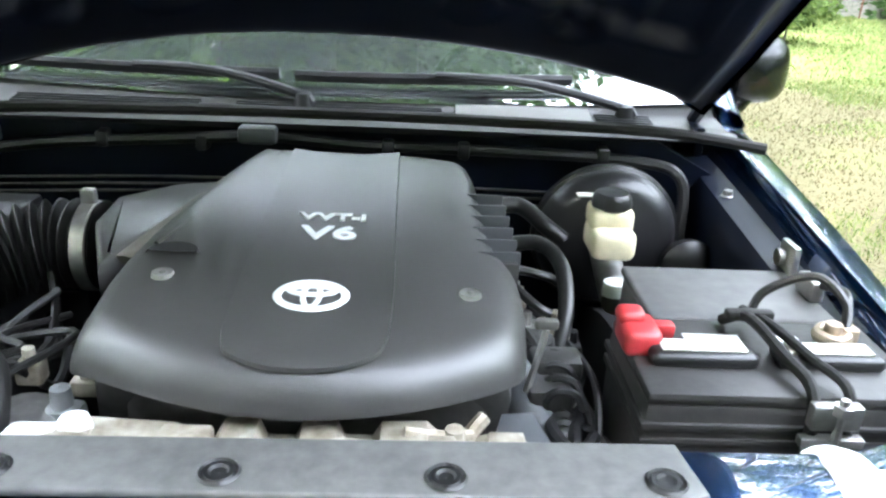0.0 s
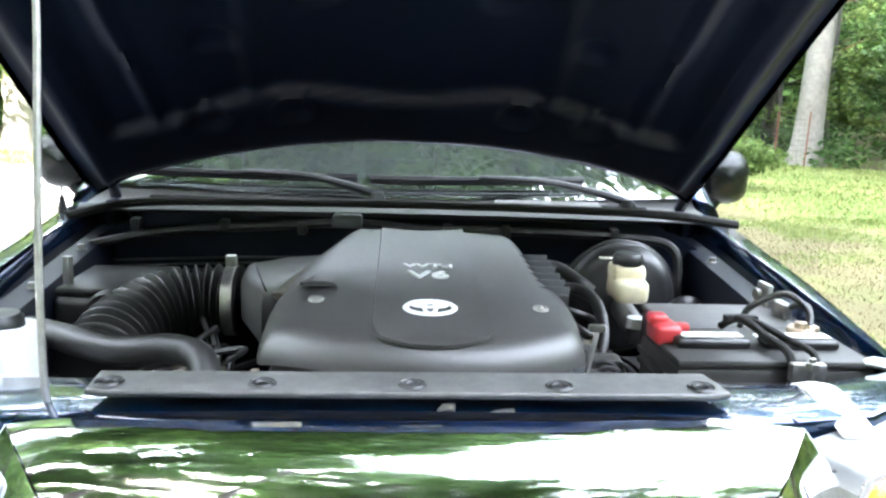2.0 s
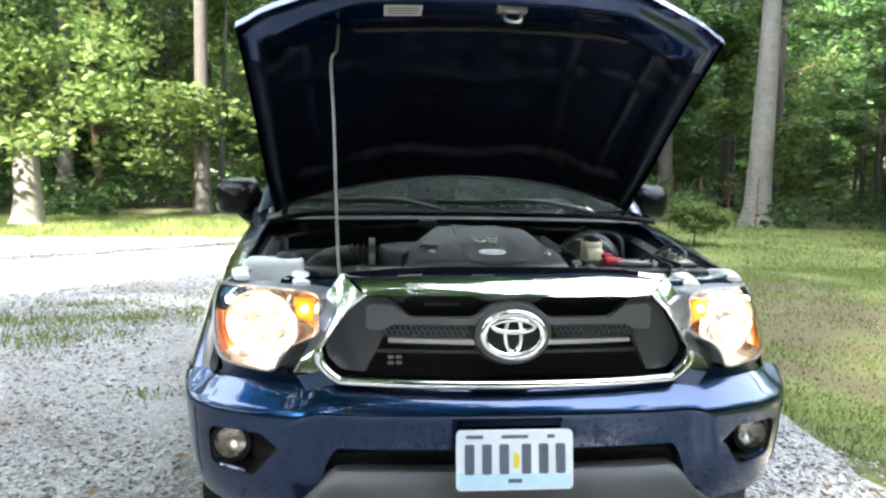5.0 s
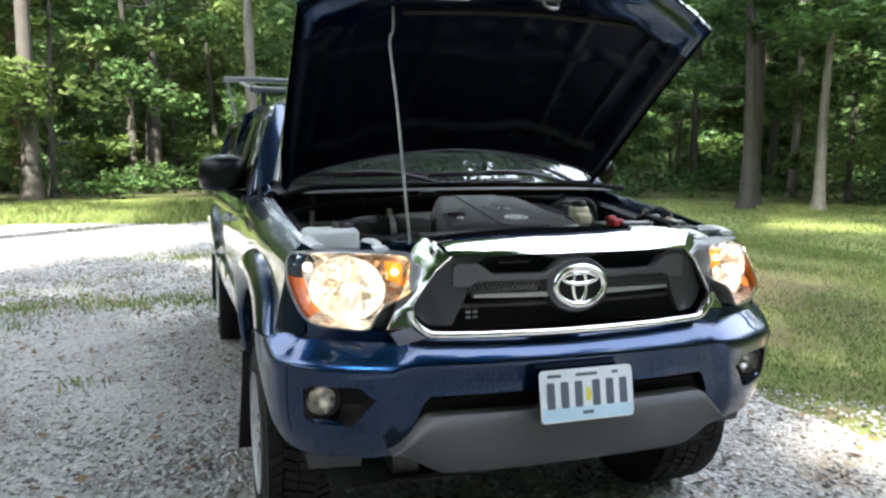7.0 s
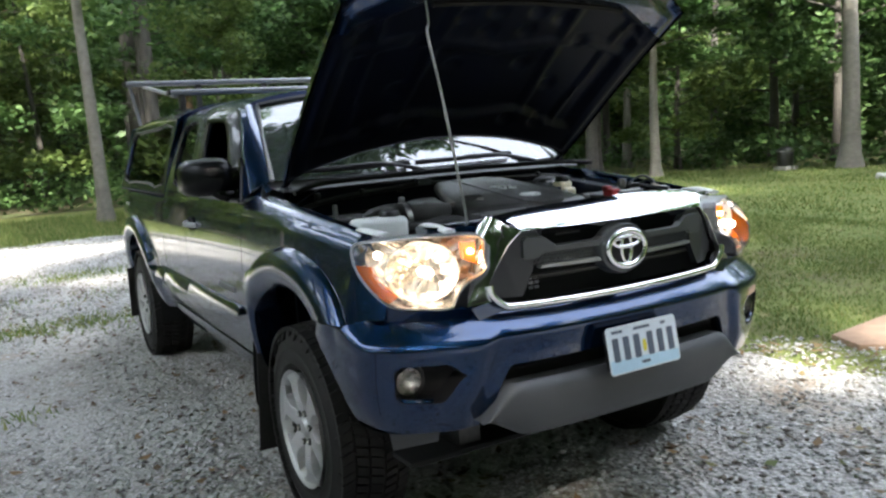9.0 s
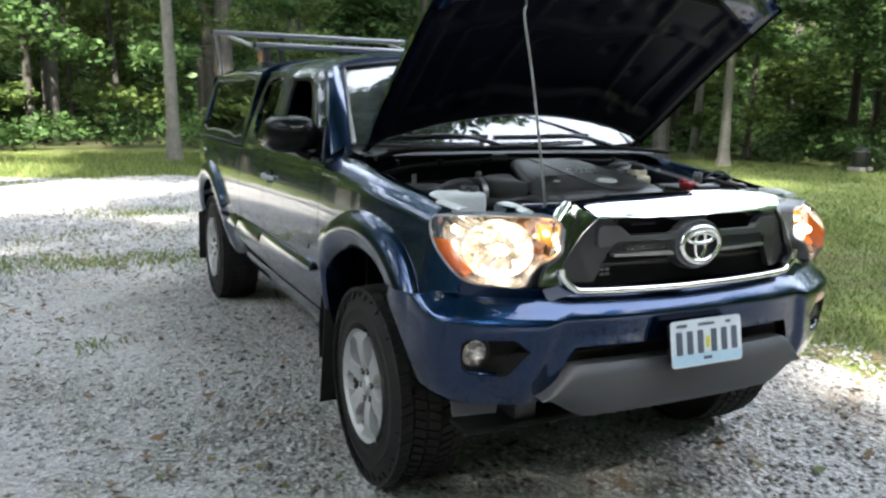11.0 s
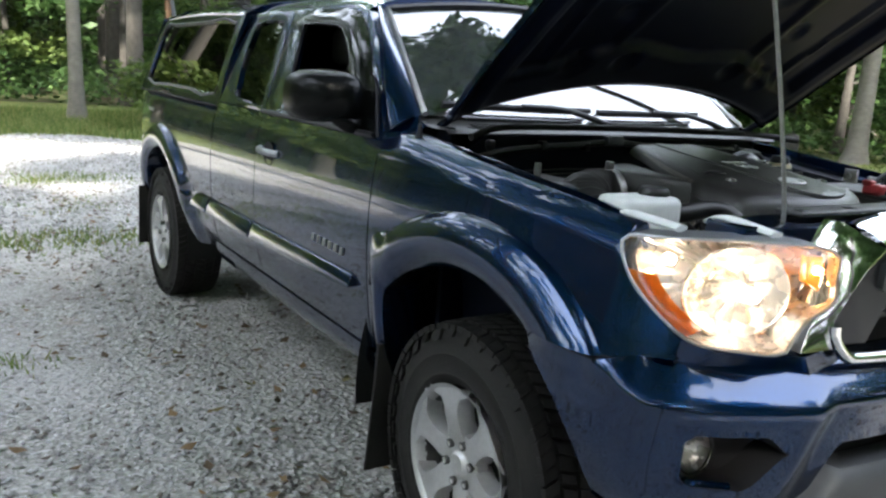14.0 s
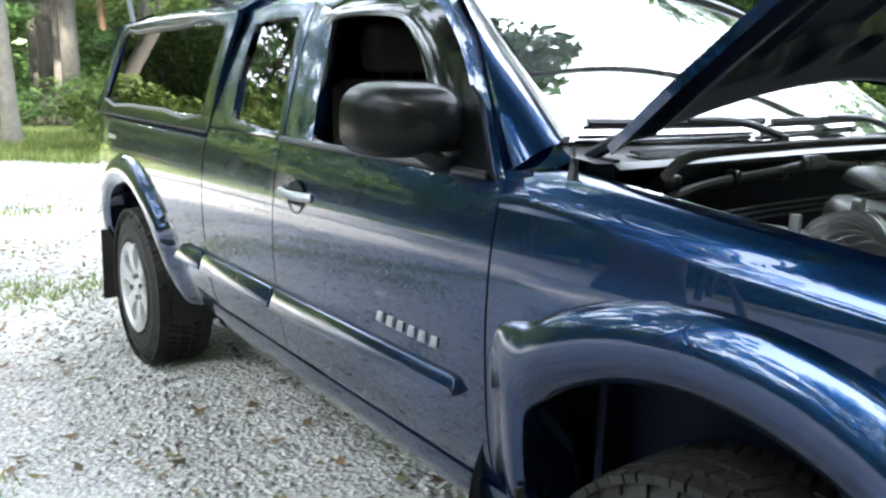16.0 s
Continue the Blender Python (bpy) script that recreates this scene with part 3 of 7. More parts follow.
for sx in (-0.38, 0.38):
    seat = part("seat", join(box(sx, 1.36, 0.80, 0.50, 0.52, 0.18, 0.06, 3)), SEATCLOTH, truck)
    part("seat_back", prism([(1.56, 0.85), (1.62, 1.40), (1.68, 1.43), (1.75, 1.40), (1.74, 0.85)], "x", sx - 0.24, sx + 0.24, 0.035), SEATCLOTH, seat)
    part("headrest", join(box(sx, 1.70, 1.53, 0.26, 0.10, 0.16, 0.04, 3), box(sx - 0.06, 1.70, 1.43, 0.012, 0.012, 0.1, 0), box(sx + 0.06, 1.70, 1.43, 0.012, 0.012, 0.1, 0)), SEATCLOTH, seat)
both("inner_door_panel", box(-0.80, 1.40, 0.90, 0.03, 1.62, 0.66, 0.01), GREYPL, truck)
part("rear_view_mirror", join(box(0.0, 0.98, 1.60, 0.24, 0.03, 0.07, 0.012), tube([(0, 0.98, 1.60), (0, 0.96, 1.66), (0, 0.96, 1.71)], 0.008, 6, 3)), BLACKPL, truck)

# door mirrors
for s in (-1, 1):
    rowsm = []
    for t in steps(0, 1, 20):
        y = 0.70 + 0.155 * t
        k = (1 - (1 - min(1.0, t / 0.72)) ** 2.3) ** (1 / 2.3)
        k = max(k, 0.02)
        rowm = []
        for j in range(48):
            an = 2 * math.pi * j / 48
            c, sn = math.cos(an), math.sin(an)
            px = math.copysign(abs(c) ** 0.62, c) * 0.104 * k
            pz = math.copysign(abs(sn) ** 0.62, sn) * 0.083 * k - 0.006 * c * k
            lean = 0.055 * (px / 0.112)
            rowm.append(Vector((s * (0.945 + px), y + lean * 0.9, 1.346 + pz)))
        rowsm.append(rowm)
    bmm = grid(rowsm, close_v=True)
    bmm.verts.ensure_lookup_table()
    bmm.faces.new([bmm.verts[20 * 48 + j] for j in range(48)])
    hous = part("door_mirror", outward(bmm, (s * 0.945, 0.80, 1.36)), MIRRORPL, truck, "black plastic door mirror", 60)
    sail = [(0.590, 1.238), (0.640, 1.310), (0.700, 1.395), (0.745, 1.425), (0.800, 1.405), (0.800, 1.238)]
    foot = bmesh.new()
    lo, hi = [[foot.verts.new((s * (th_x(z) + d), y, z)) for y, z in sail] for d in (-0.03, 0.011)]
    foot.faces.new(hi if s > 0 else hi[::-1])
    for k in range(6):
        foot.faces.new((lo[k], lo[(k + 1) % 6], hi[(k + 1) % 6], hi[k]))
    part("mirror_foot", join(foot, tube([(s * 0.845, 0.735, 1.262), (s * 0.89, 0.735, 1.265), (s * 0.93, 0.765, 1.295)], 0.028, 10, 4)), MIRRORPL, hous)
    bmg = bmesh.new()
    bmg.faces.new([bmg.verts.new((s * (0.945 + math.copysign(abs(math.cos(q)) ** 0.55, math.cos(q)) * 0.090), 0.859 + 0.048 * math.cos(q), 1.346 + math.copysign(abs(math.sin(q)) ** 0.55, math.sin(q)) * 0.070)) for q in [2 * math.pi * j / 24 for j in range(24)]])
    part("mirror_glass", bmg, CHROME, hous)

# door handles in their cups
for s in (-1, 1):
    hx = s * (side_x(1.085))
    # the cup's shaded hollow is coloured near-black
    cup = lathe([(0.001, 0.0), (0.05, -0.001), (0.068, 0.006)], "x", (0, 0, 0), 24)
    for v in cup.verts:
        v.co = Vector((hx + s * 0.0035 + s * (v.co.x - 0.003) * 0.3, 1.455 + v.co.y * 0.85, 1.083 + v.co.z * 0.72))
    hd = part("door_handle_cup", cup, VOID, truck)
    part("door_handle", tube([(hx - s * 0.002, 1.555, 1.092), (hx + s * 0.022, 1.52, 1.093), (hx + s * 0.032, 1.455, 1.093), (hx + s * 0.022, 1.40, 1.092), (hx - s * 0.002, 1.365, 1.090)], 0.0115, 8, 5, flat=1.2), ALUM, hd, "light metal pull handle")

# model name on the door: plain raised bars in place of letters
for s in (-1, 1):
    for k in range(6):
        y = 0.975 - 0.047 * k if s < 0 else 0.74 + 0.047 * k
        part("door_badge", prism([(y - 0.013 + 0.003, 0.828), (y + 0.013 + 0.003, 0.828), (y + 0.011 - 0.003, 0.855), (y - 0.011 - 0.003, 0.855)], "x", s * (side_x(0.85) - 0.002), s * (side_x(0.85) + 0.005), 0.001), ALUM, truck)
both("bed_badge", box(-0.884, 3.52, 1.112, 0.004, 0.13, 0.020, 0.001), ALUM, truck)

# antenna on the right fender
part("antenna", join(lathe([(0.001, 0.056), (0.006, 0.053), (0.011, 0.018), (0.016, 0.0), (0.017, -0.012)], "z", (-0.818, 0.40, 1.242), 14), tube([(-0.818, 0.40, 1.292), (-0.818, 0.402, 1.318)], 0.003, 6, 2)), BLACKPL, truck)


# ---- the pickup: bumper, grille, lamps ----
BP = smooth_path([(0, -0.846, 0), (0.20, -0.843, 0), (0.40, -0.828, 0), (0.56, -0.798, 0), (0.70, -0.745, 0), (0.80, -0.690, 0), (0.868, -0.620, 0), (0.897, -0.540, 0), (0.908, -0.450, 0), (0.915, -0.340, 0), (0.918, -0.190, 0)], 10)
BP_S = [0.0]
for p, q in zip(BP, BP[1:]):
    BP_S.append(BP_S[-1] + (q - p).length)


def bump_plan(s):
    """Where the bumper's outer line is, s metres round from the middle."""
    a = min(abs(s), BP_S[-1] - 1e-6)
    for i in range(len(BP) - 1):
        if a <= BP_S[i + 1]:
            p = BP[i].lerp(BP[i + 1], (a - BP_S[i]) / (BP_S[i + 1] - BP_S[i]))
            d = (BP[i + 1] - BP[i]).normalized()
            n = Vector((d.y, -d.x, 0))
            break
    return (p, n) if s >= 0 else (Vector((-p.x, p.y, 0)), Vector((-n.x, n.y, 0)))


BINSET = [(0.50, 0.085), (0.56, 0.055), (0.62, 0.030), (0.70, 0.014), (0.78, 0.006), (0.82, 0.0), (0.838, 0.001), (0.850, 0.007), (0.878, 0.037), (0.906, 0.066), (0.918, 0.080)]
TOP_Z = 0.916


SW0 = next(a for a, p in zip(BP_S, BP) if p.y > -0.60 and p.x > 0.5)


def bump_pt(s, z, off=0.0):
    p, n = bump_plan(s)
    # round the corner the shoulder climbs to meet the flare's crest at the seam
    round_ = sstep(-0.63, -0.49, p.y) if abs(p.x) > 0.6 else 0.0
    ins = ease_table(BINSET, z - 0.051 * round_ * sstep(0.78, 0.838, z))
    # the middle of the face is drawn in behind a slanting ridge, the wings stand proud
    edge = 0.515 + 0.30 * (0.90 - z)
    ins += 0.020 * sstep(edge + 0.030, edge - 0.035, abs(s)) * sstep(0.885, 0.815, z)
    q = Vector((p.x, p.y, z)) - n * (ins - off)
    if abs(q.x) > 0.8:
        k = sstep(-0.51, -0.43, q.y) * sstep(0.78, 0.889, z)
        q.x = math.copysign(abs(q.x) + (fender_x(max(q.y, -0.46), 0.889, 1.17) + off - abs(q.x)) * k, q.x)
    return q


def s_at_x(x):
    for i in range(len(BP) - 1):
        if BP[i + 1].x >= abs(x):
            t = (abs(x) - BP[i].x) / (BP[i + 1].x - BP[i].x)
            return math.copysign(BP_S[i] + t * (BP_S[i + 1] - BP_S[i]), x)
    return math.copysign(BP_S[-1], x)


def bump_cells(s_list, lo, hi, n):
    return grid([[bump_pt(s, z) for z in steps(lo(s), hi(s), n)] for s in s_list])


S1, S2, S3, SE = s_at_x(0.605), s_at_x(0.812), s_at_x(0.455), BP_S[-1]


def s_end(z):
    """Where the wheel opening cuts off the bumper's wing."""
    y = ARCH_Y - math.sqrt(max(0.0, (ARCH_R + 0.004) ** 2 - (z - ARCH_Z) ** 2))
    for i in range(len(BP) - 1):
        if BP[i].x > 0.5 and BP[i + 1].y >= y:
            t = (y - BP[i].y) / (BP[i + 1].y - BP[i].y)
            return min(SE, BP_S[i] + t * (BP_S[i + 1] - BP_S[i]))
    return SE


def wing(sg, z0, z1, n):
    """The bumper's wing from the fog lamp round to the wheel opening, with its edge turned in."""
    rows = []
    for t in steps(0, 1, 36):
        top = z1(t)
        rows.append([bump_pt(sg * (S2 + (s_end(z) - S2) * t), z) for z in (z0(t) + (top - z0(t)) * k / n for k in range(n + 1))])
    rows.append([p + Vector((-sg * 0.035, -0.004, 0)) for p in rows[-1]])
    return grid(rows)




def low_edge(s):
    s = abs(s)
    return 0.752 - 0.192 * sstep(S3, s_at_x(0.570), s) if s < S1 else 0.560 + 0.045 * sstep(S2, SE, s)


def hole_t(s):
    return min(1.0, max(0.0, (abs(s) - S1) / (S2 - S1)))


def hole_hi(s):
    """Upper edge of the fog lamp pocket, rounded at both ends."""
    t = hole_t(s)
    return 0.786 - 0.040 * (1 - sstep(0.0, 0.30, t)) - 0.016 * sstep(0.90, 1.0, t)


def hole_lo(s):
    """Lower edge of the pocket, falling towards the middle of the truck, then rising to a point."""
    t = hole_t(s)
    return 0.655 + 0.016 * t + 0.091 * (1 - sstep(0.0, 0.42, t)) + 0.014 * sstep(0.90, 1.0, t)


halves = []
for sg in (1, -1):
    H = lambda q: [sg * v for v in q]
    halves += [bump_cells(H(steps(0, S1, 60) + steps(S1, S2, 24)[1:]), lambda s: 0.79, lambda s: TOP_Z, 16),
               wing(sg, lambda t: 0.79, lambda t: seam_z(bump_plan(S2 + (s_end(0.889) - S2) * t)[0].y), 28),
               bump_cells(H(steps(0, S1, 60)), low_edge, lambda s: 0.79, 12),
               bump_cells(H(steps(S1, S2, 24)), low_edge, hole_lo, 5),
               bump_cells(H(steps(S1, S2, 24)), hole_hi, lambda s: 0.79, 2),
               wing(sg, lambda t: 0.560 + 0.03 * t, lambda t: 0.79, 20)]
    # top ledge running in under the lamps and grille, and turned-in lower lips
    halves.append(grid([[bump_pt(sg * s, TOP_Z), bump_pt(sg * s, TOP_Z) + Vector((-sg * 0.07 * (s / SE), 0.10 * (1 - 0.5 * s / SE), 0.003))] for s in steps(0, SW0, 40)]))
    halves.append(grid([[bump_pt(sg * s, low_edge(s)), bump_pt(sg * s, low_edge(s)) + Vector((-sg * 0.05 * (s / SE), 0.06 * (1 - 0.5 * s / SE), 0.01))] for s in steps(0, s_end(0.59), 60)]))
bumper = part("front_bumper", outward(join(*halves), (0, 0.2, 0.75)), PAINT, truck, "body-coloured blue front bumper")

# fog lamp pockets with lamp, and the chrome-like ledge under each
for sg in (1, -1):
    ring_o = [bump_pt(sg * s, hole_lo(s)) for s in steps(S1, S2, 24)] + [bump_pt(sg * S2, z) for z in steps(hole_lo(S2), hole_hi(S2), 5)[1:-1]] + [bump_pt(sg * s, hole_hi(s)) for s in steps(S2, S1, 24)]
    c = sum(ring_o, Vector()) / len(ring_o)
    back = [c + (p - c) * 0.86 + Vector((-sg * 0.02, 0.075, 0)) for p in ring_o]
    bk = grid([ring_o, [p.lerp(q, 0.25) for p, q in zip(ring_o, back)], back, [sum(back, Vector()) / len(back)] * len(back)], close_v=True)
    pocket = part("fog_lamp_pocket", bk, POCKET, bumper)
    part("pocket_lip", tube([bump_pt(sg * q, hole_lo(q) + 0.003, -0.012) for q in steps(S1 + 0.5 * (S2 - S1), S2 - 0.012, 10)], 0.009, 8, 2), PAINT, pocket)
    fx, fyy, fz = sg * 0.752, -0.655, 0.728
    part("fog_lamp", lathe([(0.001, -0.030), (0.018, -0.029), (0.034, -0.022), (0.044, -0.008), (0.047, 0.004), (0.047, 0.05)], "y", (fx, fyy, fz), 28), LENS, pocket, "round clear fog lamp")
    part("fog_reflector", lathe([(0.001, 0.030), (0.02, 0.022), (0.038, 0.004), (0.043, -0.006)], "y", (fx, fyy, fz), 24), REFLECTOR, pocket)
    part("fog_bezel", lathe([(0.047, -0.006), (0.054, -0.008), (0.058, 0.0), (0.058, 0.04)], "y", (fx, fyy, fz), 28), BLACKPL, pocket)

# shut line between the bumper's face and its wing
for sg in (1, -1):
    sc = next(a for a, p in zip(BP_S, BP) if p.y > -0.655 and p.x > 0.5)
    part("bumper_crease", tube([bump_pt(sg * (sc + 0.02 * math.sin(k * 0.3)), 0.87 - 0.04 * k, 0.0005) for k in range(7)], 0.0020, 5, 2), PAINT, bumper)

# grey lower valance
def val_hi(s):
    return 0.692 - 0.105 * sstep(S3, s_at_x(0.578), abs(s))


VAL_INS = [(0.0, 0.03), (0.12, 0.012), (0.4, -0.004), (0.75, -0.012), (0.92, -0.004), (1.0, 0.012)]
rowsv = []
for s in steps(-s_at_x(0.575), s_at_x(0.575), 48):
    lo, hi = 0.512 + 0.068 * sstep(s_at_x(0.40), s_at_x(0.575), abs(s)), val_hi(s)
    p, n = bump_plan(s)
    rowsv.append([Vector((p.x, p.y + 0.16, lo + 0.01))] + [Vector((p.x, p.y, lo + (hi - lo) * t)) - n * (0.012 + lerp_table(VAL_INS, t)) for t in steps(0, 1, 10)] + [Vector((p.x, p.y + 0.09, hi - 0.004))])
part("lower_valance", outward(grid(rowsv), (0, 0, 0.65)), GREYPL, bumper, "grey textured plastic lower valance")
# near-black sheet in place of the shade inside the opening
part("opening_shade", join(prism([(-0.50, 0.66), (0.50, 0.66), (0.50, 0.78), (-0.50, 0.78)], "y", -0.74, -0.72), box(0, -0.745, 0.722, 0.92, 0.02, 0.012, 0.003)), VOID, bumper)
# unseen plate, placed low and near-black to darken the ground under the bumper
part("skid_shade_plate", prism([(-0.55, 0.455), (-0.20, 0.385), (0.62, 0.375), (0.62, 0.387), (-0.20, 0.399), (-0.53, 0.467)], "x", -0.34, 0.34, 0.003), VOID, truck, "unseen near-black skid plate that keeps the ground below dark")
both("air_deflector", prism([(-0.60, 0.58), (-0.80, 0.60), (-0.78, 0.49), (-0.62, 0.48)], "y", -0.58, -0.572), GREYPL, truck)

# licence plate with its bars
def rrect(w, h, r, n=5):
    out = []
    for cx, cz, a0 in ((w - r, h - r, 0), (-w + r, h - r, 90), (-w + r, -h + r, 180), (w - r, -h + r, 270)):
        out += [(cx + r * math.cos(radians(a0 + 90 * k / n)), cz + r * math.sin(radians(a0 + 90 * k / n))) for k in range(n + 1)]
    return out


PL = pose(0, -0.882, 0.747, -10.5, 0, 0)


def plate_piece(name, poly, material, d0, d1, label=""):
    bm = prism(poly, "y", -d1, -d0)
    bm.transform(PL)
    return bm if name is None else part(name, bm, material, plate, label)


plate = part("licence_plate", plate_piece(None, rrect(0.1525, 0.0765, 0.014), None, 0.0, 0.002), PLATEWHITE, truck, "white and light blue licence plate")
plate_piece("plate_foot_band", [(-0.148, -0.072), (0.148, -0.072), (0.148, -0.038), (-0.148, -0.030)], PLATEBLUE, 0.0021, 0.0026)
for k, x in enumerate((-0.118, -0.073, -0.028, 0.030, 0.075, 0.120)):
    plate_piece("plate_bar", [(x + u, 0.002 + w) for u, w in rrect(0.0125, 0.038, 0.004, 2)], PLATEINK, 0.0021, 0.0034)
plate_piece("plate_emblem", [(-0.004, -0.02), (0.010, -0.02), (0.013, 0.0), (0.010, 0.018), (-0.003, 0.018)], YELLOW, 0.0021, 0.003)
for x, w in ((-0.105, 0.022), (0.0, 0.035), (0.095, 0.01)):
    plate_piece("plate_bar", [(x - w, 0.054), (x + w, 0.054), (x + w, 0.063), (x - w, 0.063)], PLATEINK, 0.0021, 0.003)
plate_piece("plate_bar", [(-0.018, -0.058), (0.018, -0.058), (0.018, -0.048), (-0.018, -0.048)], PLATEINK, 0.0027, 0.0034)
plate_piece("plate_bracket", rrect(0.14, 0.065, 0.01), BLACKPL, -0.03, -0.001)

# grille surround: sloped top face, flanks towards the lamps, and a bright lower bar hooked up at its ends
def grille_y(x):
    return -0.803 + 0.048 * (x / 0.5) ** 2


def resample(pts, n):
    P = [Vector(p) for p in pts]
    L = [0.0]
    for p, q in zip(P, P[1:]):
        L.append(L[-1] + (q - p).length)
    out = []
    for d in steps(0, L[-1], n):
        i = max(k for k in range(len(P) - 1) if L[k] <= d + 1e-9)
        out.append(P[i].lerp(P[i + 1], min(1.0, (d - L[i]) / (L[i + 1] - L[i]))))
    return out


TOPS = [(0.0, -0.010, -0.022), (0.0, 0.0, 0.0), (0.08, 0.004, 0.0), (0.3, 0.011, 0.0), (0.6, 0.011, 0.0), (0.88, 0.005, 0.0), (1.0, 0.0, 0.0), (1.04, 0.0, -0.010), (1.05, 0.0, -0.030)]
rows = []
for x in steps(-1, 1, 40):
    lo = Vector((0.386 * x, grille_y(0.386 * x), 1.157 + 0.002 * (1 - x * x)))
    hi = Vector((0.448 * x, -0.712 + 0.010 * x * x, 1.226 - 0.022 * abs(x) ** 3))
    rows.append([lo.lerp(hi, t) + Vector((0, -0.5, 0.86)) * max(lift, 0) + Vector((0, 0.03 if lift < 0 else 0.0, dz)) for t, lift, dz in TOPS])
def facing(bm, d):
    """Turns a whole open sheet so that it looks the way of d."""
    bm.normal_update()
    if sum(f.normal.dot(Vector(d)) * f.calc_area() for f in bm.faces) < 0:
        bmesh.ops.reverse_faces(bm, faces=bm.faces)
    return bm


chrome = [facing(grid(rows), (0, -0.5, 0.86))]
for sg in (1, -1):
    inner = [Vector((sg * x, grille_y(x) + 0.001, z)) for x, z in ((0.387, 1.155), (0.432, 1.116), (0.470, 1.062), (0.500, 1.012), (0.500, 0.985), (0.470, 0.952))]
    outer = [Vector((sg * x, y, z)) for x, z, y in ((0.449, 1.204, -0.701), (0.497, 1.138, -0.706), (0.513, 1.080, -0.713), (0.530, 1.030, -0.722), (0.552, 0.985, -0.730), (0.575, 0.945, -0.738))]
    sec = ((-0.06, 0.05), (0.0, 0.0), (0.05, -0.003), (0.95, -0.003), (1.0, 0.0), (1.0, 0.04))
    chrome.append(facing(grid([[p.lerp(q, max(t, 0)) + Vector((0, d, 0)) for p, q in zip(inner, outer)] for t, d in sec]), (0, -1, 0)))
surround_ob = part("grille_surround", join(*chrome), CHROME, truck, "bright chrome grille surround", 34)
low_line = [(-0.508, 1.004), (-0.500, 0.972), (-0.462, 0.936), (-0.42, 0.928), (-0.25, 0.925), (0, 0.924), (0.25, 0.925), (0.42, 0.928), (0.462, 0.936), (0.500, 0.972), (0.508, 1.004)]
part("grille_lower_trim", tube([(x, grille_y(x) - 0.006, z) for x, z in low_line], 0.0135, 12, 6, False, 1.15), CHROME, surround_ob, "bright chrome lower grille bar", 60)
both("grille_foot", prism([(-0.565, 0.938), (-0.478, 0.952), (-0.450, 0.918), (-0.44, 0.897), (-0.54, 0.897)], "y", -0.746, -0.70), PAINT, surround_ob)
# near-black plate painting the shade behind the grille
part("grille_shade", join(prism([(-0.50, 0.92), (0.50, 0.92), (0.50, 1.15), (-0.50, 1.15)], "y", -0.70, -0.69)), VOID, surround_ob)


def strap(poly, d0, d1, bevel=0.004):
    """A grille bar: a polygon in the grille's plane, bowed with it."""
    bm = prism(poly, "y", 0, 1, 0)
    bmesh.ops.subdivide_edges(bm, edges=[e for e in bm.edges if abs(e.verts[0].co.x - e.verts[1].co.x) > 0.06], cuts=6)
    for v in bm.verts:
        v.co.y = grille_y(v.co.x) + (d0 if v.co.y < 0.5 else d1) + 0.022 * sstep(0.39, 0.49, abs(v.co.x))
    return bm


for s in (1, -1):
    m = lambda poly: [(s * a, b) for a, b in poly]
    part("grille_shoulder", strap(m([(0.33, 1.150), (0.385, 1.150), (0.430, 1.112), (0.49, 1.016), (0.484, 0.985), (0.45, 0.952), (0.385, 0.952), (0.345, 1.03), (0.335, 1.075), (0.285, 1.115)]), 0.012, 0.040), SHOULDER, surround_ob)
    part("grille_bar", strap(m([(0.0, 1.122), (0.06, 1.118), (0.11, 1.100), (0.265, 1.100), (0.310, 1.132), (0.372, 1.136), (0.384, 1.126), (0.384, 1.074), (0.372, 1.066), (0.335, 1.068), (0.315, 1.082), (0.11, 1.082), (0.0, 1.085)]), -0.002, 0.030), SATINGREY, surround_ob)
    part("grille_strip", strap(m([(0.09, 1.030), (0.325, 1.034), (0.325, 1.044), (0.10, 1.043)]), -0.002, 0.02), ALUM, surround_ob)
    part("grille_lower_bar", strap(m([(0.0, 0.998), (0.36, 0.998), (0.36, 1.008), (0.0, 1.008)]), 0.035, 0.055), BLACKPL, surround_ob)
    # diamond mesh between bar and strip
    bms = []
    for k in range(17):
        x0 = 0.105 + 0.0145 * k
        for dx in (0.022, -0.022):
            x1 = x0 + dx
            if 0.10 < x1 < 0.345:
                bms.append(tube([(s * x0, grille_y(x0) + 0.016, 1.045), (s * x1, grille_y(x1) + 0.016, 1.082)], 0.0032, 5, 1))
    part("grille_mesh", join(*bms), CHARCOAL, surround_ob)
    # another near-black strip, for the shade behind the mesh
    part("grille_mesh_back", strap(m([(0.09, 1.036), (0.35, 1.036), (0.35, 1.09), (0.09, 1.09)]), 0.028, 0.032), VOID, surround_ob)


def ellipse_ring(rx, rz, cx, cz, y, r, n=40, flat=1.0):
    return tube([(cx + rx * math.cos(a), y, cz + rz * math.sin(a)) for a in [2 * math.pi * k / n for k in range(n)]], r, 8, 1, True, flat)


def disc(rx, rz, y, prof):
    bm = lathe(prof, "y", (0, 0, 0), 48)
    for v in bm.verts:
        v.co = Vector((v.co.x * rx, v.co.y + y, 1.060 + v.co.z * rz))
    return bm


pod = part("badge_pod", disc(0.107, 0.085, -0.800, [(0.001, -0.012), (0.8, -0.012), (0.93, -0.010), (1.0, 0.004), (1.02, 0.03)]), CHARCOAL, surround_ob)
